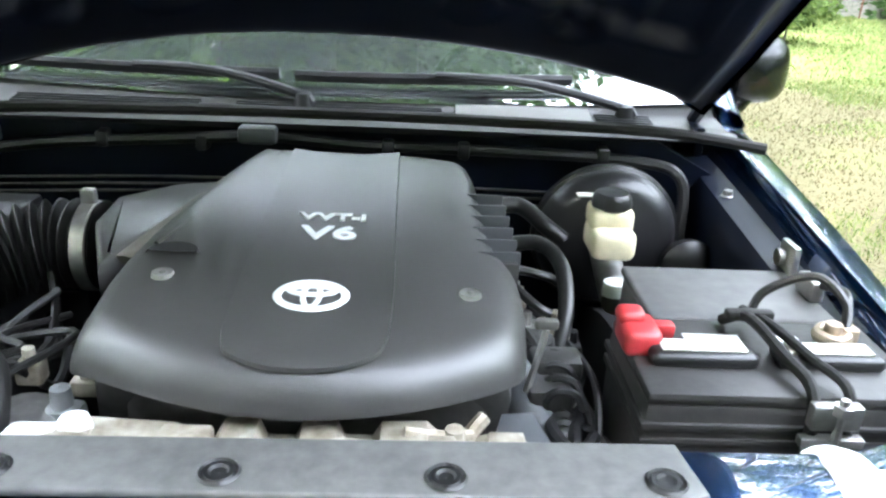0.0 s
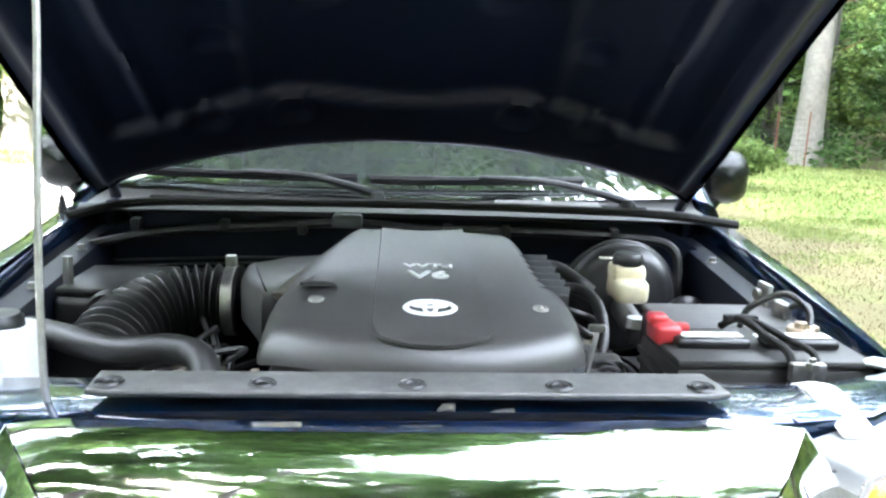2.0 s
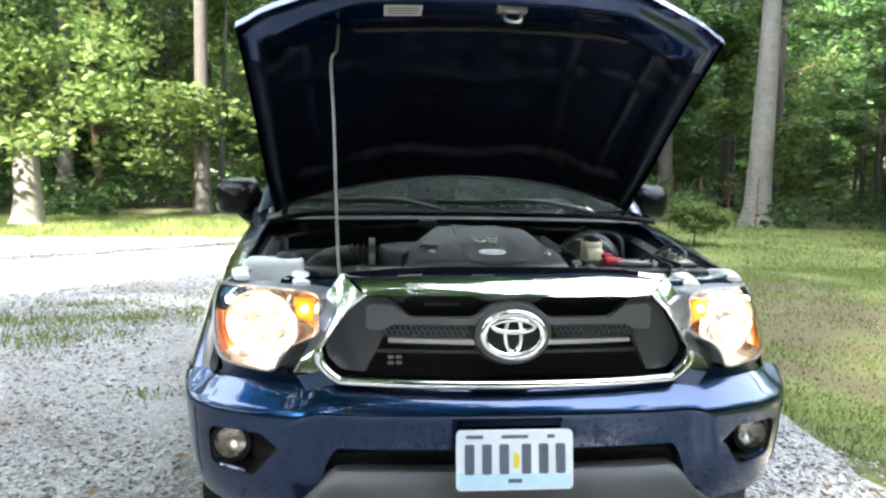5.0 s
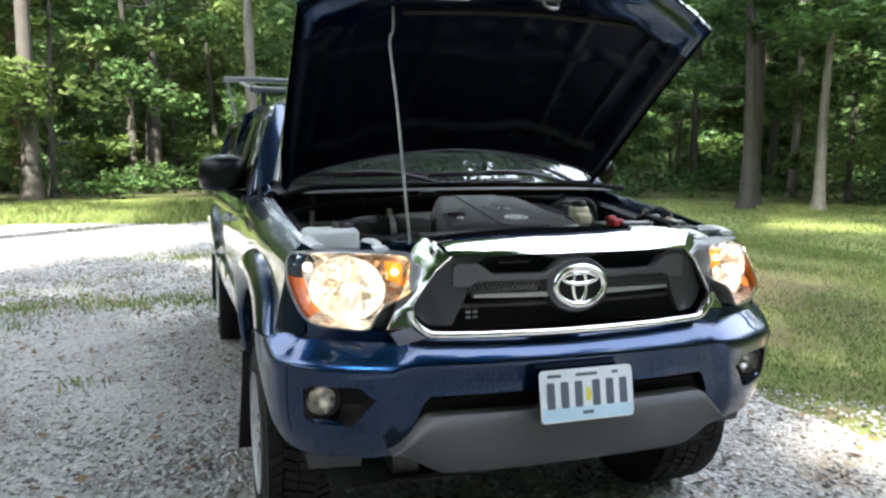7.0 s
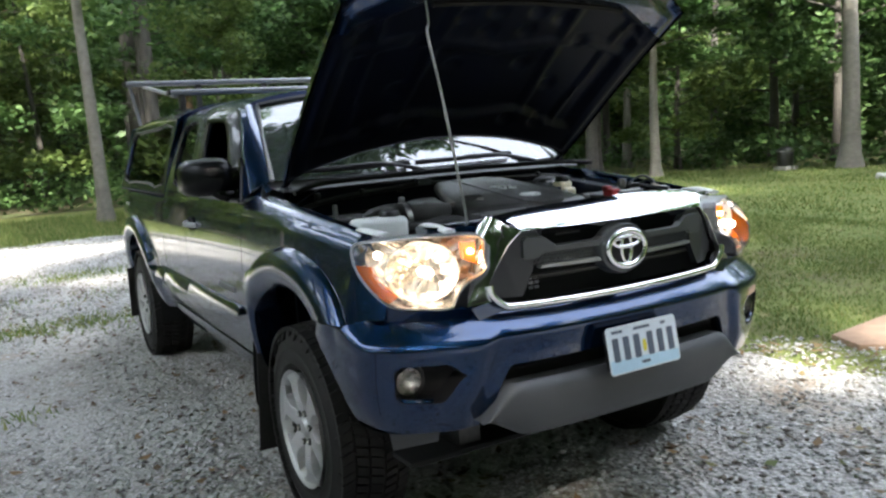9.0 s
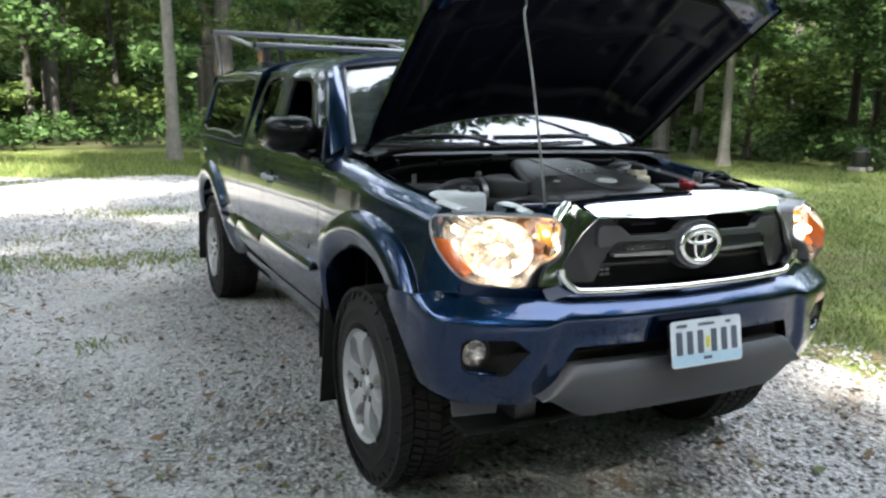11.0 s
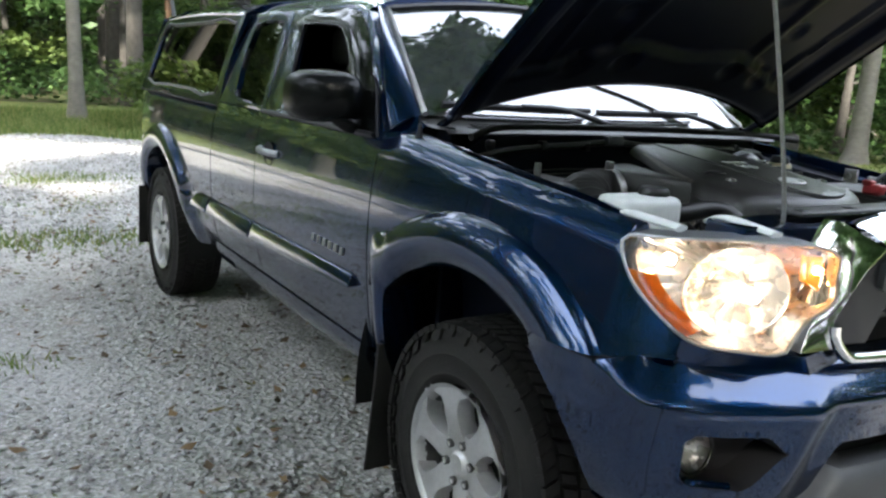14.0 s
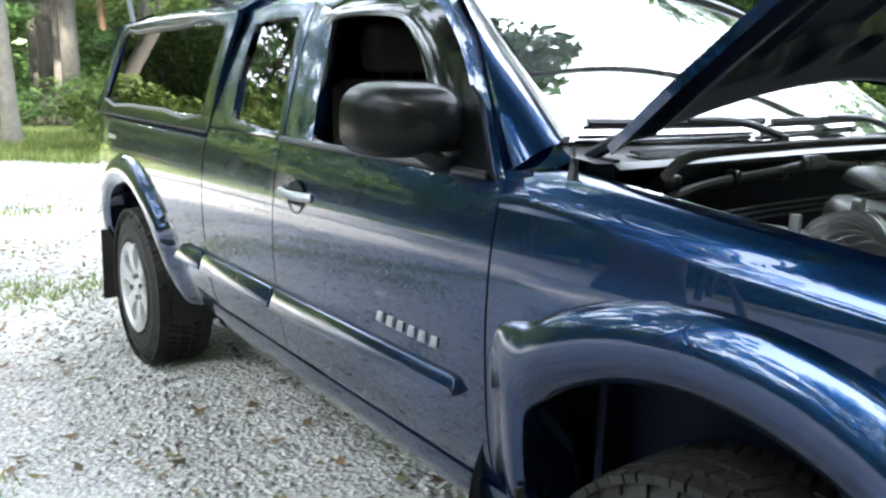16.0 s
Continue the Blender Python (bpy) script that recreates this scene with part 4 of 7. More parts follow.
part("emblem_field", disc(0.080, 0.056, -0.8125, [(0.001, -0.002), (0.9, -0.002), (1.0, 0.001)]), POCKET, pod)
part("front_emblem", join(ellipse_ring(0.079, 0.0575, 0, 1.060, -0.818, 0.0110), ellipse_ring(0.055, 0.017, 0, 1.083, -0.818, 0.0075), ellipse_ring(0.021, 0.050, 0, 1.062, -0.816, 0.0068)), CHROME, pod, "chrome oval emblem of interlaced rings", 60)

# vent slats and a slotted bracket standing behind the grille
for iz in range(4):
    part("vent_slat", box(-0.180, -0.742, 1.126 + 0.0075 * iz, 0.095, 0.010, 0.0035, 0.001), GREYPL, surround_ob)
for ix in range(2):
    for iz in range(3):
        part("bracket_slot", box(-0.315 + 0.022 * ix, -0.712, 0.962 + 0.016 * iz, 0.016, 0.006, 0.010, 0.002), ALUM, surround_ob)

# headlamps: housing, reflector, bulb, amber markers, lens
HL = [(0.515, 1.152, -0.735), (0.66, 1.162, -0.660), (0.762, 1.150, -0.540), (0.808, 1.140, -0.455), (0.824, 1.095, -0.470), (0.820, 1.040, -0.515), (0.800, 0.985, -0.590), (0.770, 0.957, -0.640), (0.700, 0.950, -0.695), (0.628, 0.950, -0.735), (0.608, 0.985, -0.742), (0.575, 1.020, -0.748), (0.508, 1.052, -0.752), (0.510, 1.10, -0.748)]


def lamp(s):
    edge = resample(smooth_path([(s * x, y, z) for x, z, y in HL], 6, True) + [Vector((s * HL[0][0], HL[0][2], HL[0][1]))], 56)[:-1]
    n = len(edge)
    c = Vector((s * 0.672, -0.715, 1.06))
    inn = Vector((-s * 0.45, 0.89, 0))
    rows = []
    for t in (0.0, 0.03, 0.12, 0.3, 0.55, 0.8, 0.97):
        bulge = 0.034 * sstep(0.0, 0.45, t) ** 0.6
        rows.append([p.lerp(c, t) - inn * bulge for p in edge])
    fr = [[p + inn * 0.008 for p in edge], [p + inn * 0.10 for p in edge]]
    house = part("headlamp", grid(fr, close_v=True), ALUM, truck, "lit clear headlamp with amber turn signal")
    bm = grid(rows, close_v=True)
    bm.verts.ensure_lookup_table()
    bm.faces.new([bm.verts[6 * n + k] for k in range(n)])
    part("lens", outward(bm, (0, 0, 1.05)), LENS, house, "", 80)
    part("lens_rim", tube([p + inn * 0.001 for p in edge], 0.0042, 6, 1, True), ALUM, house)
    # bowl behind the lens, ribbed lightly from top to bottom
    sh = []
    for t, deep in ((0.0, 0.004), (0.04, 0.040), (0.14, 0.072), (0.3, 0.088), (0.5, 0.096), (0.75, 0.100), (0.98, 0.100)):
        sh.append([p.lerp(c, t) + inn * (deep + (0.004 * math.sin(p.x * 260) if 0.1 < t < 0.9 else 0)) for p in edge])
    part("reflector", grid(sh, close_v=True), REFLECTOR, house, "faceted bright reflector", 12)
    # deep round main bowl, its mouth slanted like the lens
    bw = []
    for k in (1.0, 0.93, 0.8, 0.64, 0.46, 0.28, 0.12):
        bw.append([Vector((s * (0.668 + 0.103 * k * math.cos(a)), -0.672 + 0.050 * math.cos(a) * k + 0.034 + 0.070 * (1 - k * k) + 0.010 * math.sin(a * 11 + 9 * k) * k * (1 - k) * 3, 1.053 + 0.096 * k * math.sin(a))) for a in steps(0, 2 * math.pi, 32)[:-1]])
    part("main_bowl", grid(bw, close_v=True), REFLECTOR, house, "round bright main reflector bowl", 14)
    part("bowl_rim", tube([(s * (0.668 + 0.103 * math.cos(a)), -0.638 + 0.050 * math.cos(a), 1.053 + 0.096 * math.sin(a)) for a in steps(0, 2 * math.pi, 28)[:-1]], 0.0035, 5, 1, True), REFLECTOR, house)
    part("bulb", lathe([(0.0005, -0.018), (0.012, -0.014), (0.016, 0.0), (0.016, 0.03), (0.010, 0.05)], "y", (s * 0.668, -0.672, 1.056), 12), BULB, house)
    tb = prism([(s * 0.522, 1.138), (s * 0.574, 1.142), (s * 0.566, 1.088), (s * 0.522, 1.068)], "y", -0.722, -0.702, 0.004)
    part("turn_signal", tb, LIT_AMBER, house, "amber turn signal")
    part("turn_bulb", lathe([(0.0005, -0.008), (0.008, -0.004), (0.009, 0.012)], "y", (s * 0.546, -0.731, 1.112), 10), PARKBULB, house)
    part("marker_bulb", lathe([(0.0005, -0.010), (0.011, -0.006), (0.012, 0.012)], "y", (s * 0.768, -0.545, 1.108), 10), BULB, house)
    side = [p for p in edge if abs(p.x) > 0.765 and 0.962 < p.z < 1.085]
    side.sort(key=lambda p: p.z)
    part("side_marker", grid([[p.lerp(c, 0.02) + inn * 0.006 for p in side], [p.lerp(c, 0.10) + inn * -0.002 for p in side], [p.lerp(c, 0.23) + inn * 0.004 for p in side], [p.lerp(c, 0.24) + inn * 0.03 for p in side]]), AMBER, house, "amber side marker")
    return house


lamp(-1), lamp(1)
# dark filler beneath the lamp beside the grille, and the fender's nose under the lamp
both("lamp_filler", prism([(-0.505, 1.040), (-0.555, 1.006), (-0.588, 0.980), (-0.604, 0.945), (-0.62, 0.905), (-0.52, 0.905), (-0.55, 0.97)], "y", -0.700, -0.66), BLACKPL, truck)
nose = []
for x, y, z in ((0.790, -0.606, 0.962), (0.770, -0.640, 0.951), (0.735, -0.671, 0.946), (0.700, -0.694, 0.945), (0.665, -0.714, 0.945), (0.632, -0.732, 0.945), (0.600, -0.742, 0.944), (0.572, -0.746, 0.940)):
    p = Vector((-x, y, z))
    sq = min(steps(0.40, SW0, 80), key=lambda v: (Vector(bump_pt(-v, TOP_Z).xy) - p.xy).length)
    q = bump_pt(-sq, TOP_Z - 0.010, -0.003)
    nose.append([p + Vector((0.02, 0.03, 0.004)), p] + [p.lerp(q, t) for t in (0.2, 0.5, 0.8, 1.0)] + [q + Vector((0.02, 0.03, -0.02))])
both("fender_nose", outward(grid([[Vector(v) for v in r] for r in nose]), (0, 0, 0.95)), PAINT, truck, "", 80)

# ---- wheels ----
def wheel(cx, cy, cz, s):
    """One wheel; s is the side it faces. Tyre with tread blocks, six-spoke alloy rim, hub cap."""
    R, W = 0.390, 0.122
    w = tagged(new("wheel"), "alloy six-spoke wheel with chunky all-terrain tyre")
    w.parent = truck
    prof = [(0.215, -W + 0.015), (0.235, -W - 0.004), (0.246, -W - 0.0075), (0.252, -W - 0.004), (0.292, -W - 0.006), (0.300, -W - 0.009), (0.306, -W - 0.005), (0.335, -W + 0.002), (0.362, -W + 0.012), (0.374, -W + 0.03), (0.377, 0), (0.374, W - 0.03), (0.362, W - 0.012), (0.335, W - 0.002), (0.306, W + 0.005), (0.300, W + 0.009), (0.292, W + 0.006), (0.252, W + 0.004), (0.246, W + 0.0075), (0.235, W + 0.004), (0.215, W - 0.015)]
    part("tyre", lathe(prof, "x", (cx, cy, cz), 56), RUBBER, w, "worn black all-terrain tyre")
    blocks = []
    for k in range(68):
        a0 = 2 * math.pi * k / 68
        for j, (x0, x1) in enumerate(((-0.126, -0.084), (-0.076, -0.034), (-0.024, 0.024), (0.034, 0.076), (0.084, 0.126))):
            a = a0 + (0.05 if j % 2 else 0.0)
            wd = (0.031, 0.025, 0.028, 0.025, 0.031)[j] * (0.86 + 0.14 * (k % 3))
            bm = box(cx + (x0 + x1) / 2, 0, 0, x1 - x0, wd, 0.016, 0)
            drop = 0.007 if j in (0, 4) else 0
            sk = 0.016 * (1 if j in (1, 2) else -1)
            for v in bm.verts:
                rr_, t = R - 0.008 + v.co.z - drop * (abs(v.co.x - cx) / 0.134), v.co.y + sk * (v.co.x - cx - (x0 + x1) / 2) / 0.046
                aa = a + t / R
                v.co = Vector((v.co.x, cy + rr_ * math.cos(aa), cz + rr_ * math.sin(aa)))
            blocks.append(bm)
    for k in range(34):
        a, tall = 2 * math.pi * (k + 0.25) / 34, 0.020 if k % 2 else 0.030
        bm = box(0, 0, 0, 0.010, 0.038, tall, 0)
        for v in bm.verts:
            rr_, aa = 0.368 - tall / 2 + v.co.z, a + v.co.y / 0.36
            v.co = Vector((cx + s * (W - 0.010 + v.co.x + 0.45 * (0.368 - rr_)), cy + rr_ * math.cos(aa), cz + rr_ * math.sin(aa)))
        blocks.append(bm)
    part("tread", join(*blocks), RUBBER, w, "", 30)
    f = s * 0.095
    rim = lathe([(0.217, s * 0.128), (0.222, s * 0.135), (0.214, s * 0.132), (0.203, s * 0.116), (0.199, s * 0.095)], "x", (cx, cy, cz), 48)
    rim_ob = part("rim", rim, ALLOY, w)
    # rim's inside in dark metal, for the shade behind the spokes
    part("rim_barrel", lathe([(0.200, s * 0.100), (0.192, s * 0.06), (0.188, -s * 0.11)], "x", (cx, cy, cz), 40), DARKMETAL, rim_ob)
    for k in range(6):
        a = 2 * math.pi * (k + 0.25) / 6
        sp = []
        for r, hw, x in ((0.045, 0.025, 0.110), (0.068, 0.036, 0.116), (0.088, 0.035, 0.121), (0.112, 0.031, 0.125), (0.140, 0.033, 0.128), (0.164, 0.038, 0.128), (0.180, 0.050, 0.127), (0.191, 0.090, 0.127), (0.208, 0.110, 0.128)):
            sp.append([Vector((cx + s * (x + dx), cy + r * math.cos(a) - hh * math.sin(a), cz + r * math.sin(a) + hh * math.cos(a))) for hh, dx in ((-hw, -0.055), (-hw, -0.009), (-hw * 0.93, -0.001), (-hw * 0.55, 0.0), (-hw * 0.34, -0.004 * sstep(0.13, 0.17, r)), (hw * 0.34, -0.004 * sstep(0.13, 0.17, r)), (hw * 0.55, 0.0), (hw * 0.93, -0.001), (hw, -0.009), (hw, -0.055))])
        part("spoke", grid(sp), ALLOY, rim_ob)
    # near-black disc painting the shade seen through the rim's windows
    part("window_shade_disc", lathe([(0.001, 0.062 * s), (0.186, 0.062 * s), (0.187, 0.03 * s)], "x", (cx, cy, cz), 32), VOID, rim_ob)
    part("brake_disc", lathe([(0.001, 0.03 * s), (0.165, 0.03 * s), (0.165, 0.0), (0.001, 0.0)], "x", (cx, cy, cz), 32), DARKMETAL, rim_ob)
    part("hub_cap", lathe([(0.001, s * 0.125), (0.028, s * 0.123), (0.036, s * 0.112), (0.040, s * 0.110), (0.088, s * 0.110), (0.090, s * 0.08)], "x", (cx, cy, cz), 24), ALLOY, rim_ob)
    for k in range(6):
        a = 2 * math.pi * (k + 0.75) / 6
        # dark disc round each nut in place of its hole's shade
        part("nut_shade_disc", lathe([(0.001, s * 0.1215), (0.0125, s * 0.1215), (0.0135, s * 0.09)], "x", (cx, cy + 0.060 * math.cos(a), cz + 0.060 * math.sin(a)), 14), DARKMETAL, rim_ob)
        part("wheel_nut", lathe([(0.001, s * 0.126), (0.009, s * 0.123), (0.011, s * 0.105)], "x", (cx, cy + 0.060 * math.cos(a), cz + 0.060 * math.sin(a)), 6), CHROME, rim_ob)
    return w


wheel(-0.757, -0.005, 0.417, -1), wheel(0.757, -0.005, 0.437, 1), wheel(-0.764, 3.246, 0.397, -1), wheel(0.764, 3.246, 0.415, 1)
both("mud_flap", prism([(-0.93, 0.20), (-0.72, 0.20), (-0.72, 0.62), (-0.905, 0.62), (-0.91, 0.50)], "y", 0.420, 0.432, 0.003), RUBBER, truck)
both("mud_flap", prism([(-0.92, 0.22), (-0.72, 0.22), (-0.72, 0.60), (-0.915, 0.60)], "y", 3.745, 3.757, 0.003), RUBBER, truck)
part("front_axle", tube([(-0.70, 0, 0.39), (0, 0.03, 0.37), (0.70, 0, 0.39)], 0.05, 10, 4), DARKMETAL, truck)
part("rear_axle", tube([(-0.70, 3.246, 0.39), (0, 3.246, 0.36), (0.70, 3.246, 0.39)], 0.055, 10, 4), DARKMETAL, truck)


# ---- raised hood ----
HINGE = Vector((0, 0.450, 1.300))
HU = Vector((0, -0.807, 0.590)).normalized()
HN = Vector((0, 0.590, 0.807)).normalized()
LIP = [(0.0, 1.247), (0.25, 1.246), (0.40, 1.238), (0.44, 1.224), (0.60, 1.135), (0.765, 1.042)]


def hood_pt(u, v, off):
    """u across -1 to 1, v from hinge 0 to lip 1; off is metres above the hood's middle sheet."""
    wid = lerp_table([(0, 0.735), (0.2, 0.752), (0.7, 0.762), (1, 0.768)], v)
    x = u * wid
    s0 = 0.205 - (0.15 if u < 0 else 0.115) * u * u
    s = s0 + (lerp_table(LIP, abs(x)) - s0) * v
    crown = 0.050 * (1 - u * u) + 0.022 * math.sin(math.pi * min(1, s / 1.24)) - 0.050 * sstep(1.02, 1.25, s) - 0.022 * sstep(0.88, 1.0, abs(u))
    return HINGE + HU * s + HN * (crown + off) + Vector((x * (0.94 if u > 0 else 1.0), 0, 0))


us, vs_ = steps(-1, 1, 44), steps(0, 1, 44)
hood_rows = [[hood_pt(u, v, 0.0) for u in us] for v in vs_]
hood = part("hood", outward(skirted(hood_rows, lambda p: -HN * 0.022), (0, -0.3, 1.0)), PAINT, truck, "blue hood propped up on a thin steel rod")


def inner_off(u, v):
    """Relief of the hood's inner panel."""
    au = abs(u)
    e = min(1 - au, (1 - v) * 0.9, v * 1.3 + 0.02)
    o = -0.020 - 0.030 * sstep(0.035, 0.075, e)
    pocket = sstep(0.13, 0.17, 1 - au) * sstep(0.185, 0.205, 1 - v) * sstep(0.17, 0.20, v + 0.02 * math.cos(9 * u))
    o += 0.030 * pocket
    ribs = max(sstep(0.035, 0.02, abs(au - 0.34 - 0.10 * (1 - v))), sstep(0.03, 0.018, abs(v - 0.52 - 0.16 * au)), sstep(0.022, 0.014, abs(au - 0.70 - 0.05 * v)))
    o -= 0.011 * ribs * pocket
    dim = 0
    for bu, bv in ((0.12, 0.62), (0.30, 0.70), (0.12, 0.72), (0.22, 0.45), (0.50, 0.60), (0.50, 0.35)):
        dim = max(dim, sstep(0.045, 0.03, math.hypot((au - bu) * 0.76, (v - bv) * 1.2)))
    o += 0.010 * dim * pocket
    o += 0.014 * sstep(0.06, 0.045, math.hypot((au - 0.86) * 0.76, (v - 0.80) * 1.2))
    scal = sstep(0.05, 0.035, math.hypot((abs(au - 0.45) - 0.12) * 0.76, (v - 0.155) * 1.2))
    o += 0.018 * scal
    return o


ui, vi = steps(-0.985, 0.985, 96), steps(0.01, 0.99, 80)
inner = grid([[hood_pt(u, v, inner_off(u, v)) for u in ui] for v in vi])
# sky-lit front band in full body blue, shade-darkened copy behind it
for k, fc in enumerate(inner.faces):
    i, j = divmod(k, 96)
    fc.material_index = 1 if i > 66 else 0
part("hood_inner_panel", inner, [PAINT_SHADED, PAINT], hood, "dark blue stamped inner hood panel", 60)


def hood_under(x, s, off=-0.062):
    wid = 0.762
    s0 = 0.205 - 0.15 * (x / wid) ** 2
    v = (s - s0) / (lerp_table(LIP, abs(x)) - s0)
    return hood_pt(x / (wid * 0.94) if x > 0 else x / wid, v, off)


def hood_card(name, x0, x1, s0, s1, material, off, label="", th=0.003):
    a, b, c, d = hood_under(x0, s0, off), hood_under(x1, s0, off), hood_under(x1, s1, off), hood_under(x0, s1, off)
    bm = bmesh.new()
    lo = [bm.verts.new(p) for p in (a, b, c, d)]
    hi = [bm.verts.new(p - HN * th) for p in (a, b, c, d)]
    bm.faces.new(lo), bm.faces.new(hi[::-1])
    for k in range(4):
        bm.faces.new((lo[k], lo[(k + 1) % 4], hi[(k + 1) % 4], hi[k]))
    return part(name, bm, material, hood, label)


hood_card("warning_label", -0.335, -0.225, 1.095, 1.155, PAPER, -0.054, "pale paper service label under the hood lip")
for k in range(3):
    hood_card("label_bar", -0.325, -0.235, 1.108 + 0.015 * k, 1.113 + 0.015 * k, DARKMETAL, -0.0572, "", 0.001)
lp = hood_under(0.035, 1.14, -0.05)
part("hood_striker", join(tube([lp + Vector((-0.025, 0, 0)), lp - HN * 0.045 + Vector((-0.02, 0, 0)), lp - HN * 0.05 + Vector((0.02, 0, 0)), lp + Vector((0.025, 0, 0))], 0.006, 8, 5), box(lp.x, lp.y, lp.z, 0.09, 0.03, 0.03, 0.006)), STEEL, hood)
part("hood_seal", tube([hood_under(x, 1.03 - 0.02 * abs(x), -0.052) for x in steps(-0.42, 0.42, 10)], 0.011, 6, 2), RUBBER, hood)
both("hood_hinge", join(tube([(-0.70, 0.50, 1.22), (-0.71, 0.47, 1.28), (-0.70, 0.40, 1.325), (-0.695, 0.30, 1.385)], 0.013, 6, 4), box(-0.705, 0.44, 1.26, 0.02, 0.10, 0.06, 0.006)), PAINT_SHADED, truck)
part("prop_rod", tube([(-0.452, -0.560, 1.150), (-0.460, -0.575, 1.20), (-0.470, -0.54, 1.40), (-0.478, -0.49, 1.62), (-0.488, -0.448, 1.79), (-0.472, -0.432, 1.83), (-0.468, -0.415, 1.905)], 0.0048, 8, 6), STEEL, truck, "thin bent steel hood prop rod")

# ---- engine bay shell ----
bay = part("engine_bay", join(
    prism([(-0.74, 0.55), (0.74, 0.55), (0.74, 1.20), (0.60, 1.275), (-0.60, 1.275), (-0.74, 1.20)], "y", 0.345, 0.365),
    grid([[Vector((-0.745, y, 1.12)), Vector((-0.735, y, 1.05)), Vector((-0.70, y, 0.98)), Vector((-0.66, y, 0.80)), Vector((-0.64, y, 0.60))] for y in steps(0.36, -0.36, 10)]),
    grid([[Vector((0.745, y, 1.12)), Vector((0.735, y, 1.05)), Vector((0.70, y, 0.98)), Vector((0.66, y, 0.80)), Vector((0.64, y, 0.60))] for y in steps(0.36, -0.36, 10)])), PAINT_SHADED, truck, "blue painted engine bay walls")
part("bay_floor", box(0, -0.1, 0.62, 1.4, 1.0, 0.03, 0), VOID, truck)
both("inner_fender_ledge", outward(grid([[Vector((-0.765, y, ease_table(FT, y) - 0.015)), Vector((-0.745, y, ease_table(FT, y) - 0.045)), Vector((-0.70, y, ease_table(FT, y) - 0.052)), Vector((-0.685, y, ease_table(FT, y) - 0.075)), Vector((-0.68, y, ease_table(FT, y) - 0.20))] for y in steps(0.45, -0.36, 14)]), (0, 0, 0.7)), PAINT_SHADED, truck)
for s in (-1, 1):
    for yb in (0.25, 0.0, -0.25, -0.46):
        part("fender_bolt", lathe([(0.001, 0.012), (0.008, 0.011), (0.009, 0.003), (0.014, 0.0)], "z", (s * 0.722, yb, ease_table(FT, yb) - 0.05), 8), STEEL, truck)

# cowl: black tray, vents, seal, wipers
cr = []
for x in steps(-0.76, 0.76, 40):
    t = (x / 0.76) ** 2
    cr.append([Vector((x, 0.325 + 0.02 * t, 1.272)), Vector((x, 0.314 + 0.02 * t, 1.286 - 0.01 * t)), Vector((x, 0.335 + 0.02 * t, 1.295 - 0.008 * t)), Vector((x, 0.365 + 0.03 * t, 1.282)), Vector((x, 0.43 + 0.06 * t, 1.292)), Vector((x, 0.455 + 0.07 * t, 1.322))])
cowl = part("cowl_panel", outward(grid(cr), (0, 0.5, 1.0)), COWLPL, truck, "black plastic cowl panel below the windscreen")
part("cowl_seal", tube([(-0.745, 0.24, 1.275), (-0.60, 0.288, 1.302), (-0.3, 0.300, 1.308), (0, 0.302, 1.310), (0.3, 0.300, 1.308), (0.60, 0.288, 1.302), (0.775, 0.25, 1.288)], 0.0105, 8, 8), RUBBER, cowl)
for x0, x1 in ((0.50, 0.61), (-0.62, -0.27), (-0.20, 0.20)):
    part("cowl_grille", join(*[box((x0 + x1) / 2, 0.385 + 0.012 * k, 1.290 + 0.0018 * k, x1 - x0, 0.005, 0.006, 0.001) for k in range(5)], box((x0 + x1) / 2, 0.410, 1.2885, x1 - x0 + 0.01, 0.062, 0.003, 0.001)), BLACKPL, cowl)
plate = prism([(0.372, 1.2895), (0.446, 1.3030), (0.446, 1.3070), (0.372, 1.2935)], "x", 0.226, 0.490, 0.001)
part("cowl_cover_plate", plate, mat("faded_cowl_plate", (0.15, 0.145, 0.135), rough=0.5, scale=200, vary=0.15, bump=0.08), cowl, "faded grey plastic cover plate")


def wiper(px, py, pz, tipu, tipv, u0, v0, u1, v1):
    mid = ws_point((u0 + u1) / 2, (v0 + v1) / 2) + Vector((0, -0.02, 0.028))
    arm = part("wiper_arm", join(tube([(px, py, pz), (px, py, pz + 0.02), mid.lerp(Vector((px, py, pz + 0.03)), 0.5) + Vector((0, 0, 0.012)), mid], lambda t: 0.013 - 0.006 * t, 8, 6), lathe([(0.001, 0.03), (0.016, 0.026), (0.02, 0)], "z", (px, py, pz), 12)), BLACKPL, cowl)
    line = [ws_point(u0 + (u1 - u0) * t, v0 + (v1 - v0) * t) for t in steps(0, 1, 8)]
    part("wiper_blade", join(tube([p + Vector((0, -0.008, 0.011)) for p in line], 0.004, 6, 2), tube([p + Vector((0, -0.018, 0.022)) for p in line], 0.006, 6, 2, flat=1.6)), BLACKPL, arm)


wiper(-0.07, 0.425, 1.295, 0, 0, -0.93, 0.045, -0.16, 0.060)
wiper(0.56, 0.43, 1.292, 0, 0, -0.12, 0.055, 0.62, 0.065)

# brake lines, loom and pipes along the bulkhead
part("wiring_loom", tube([(-0.72, 0.30, 1.20), (-0.55, 0.315, 1.232), (-0.30, 0.318, 1.250), (-0.12, 0.31, 1.262), (0.05, 0.318, 1.250), (0.30, 0.318, 1.248), (0.55, 0.315, 1.240), (0.645, 0.30, 1.215), (0.655, 0.28, 1.12), (0.65, 0.26, 1.0)], 0.011, 8, 8), HOSE, truck)
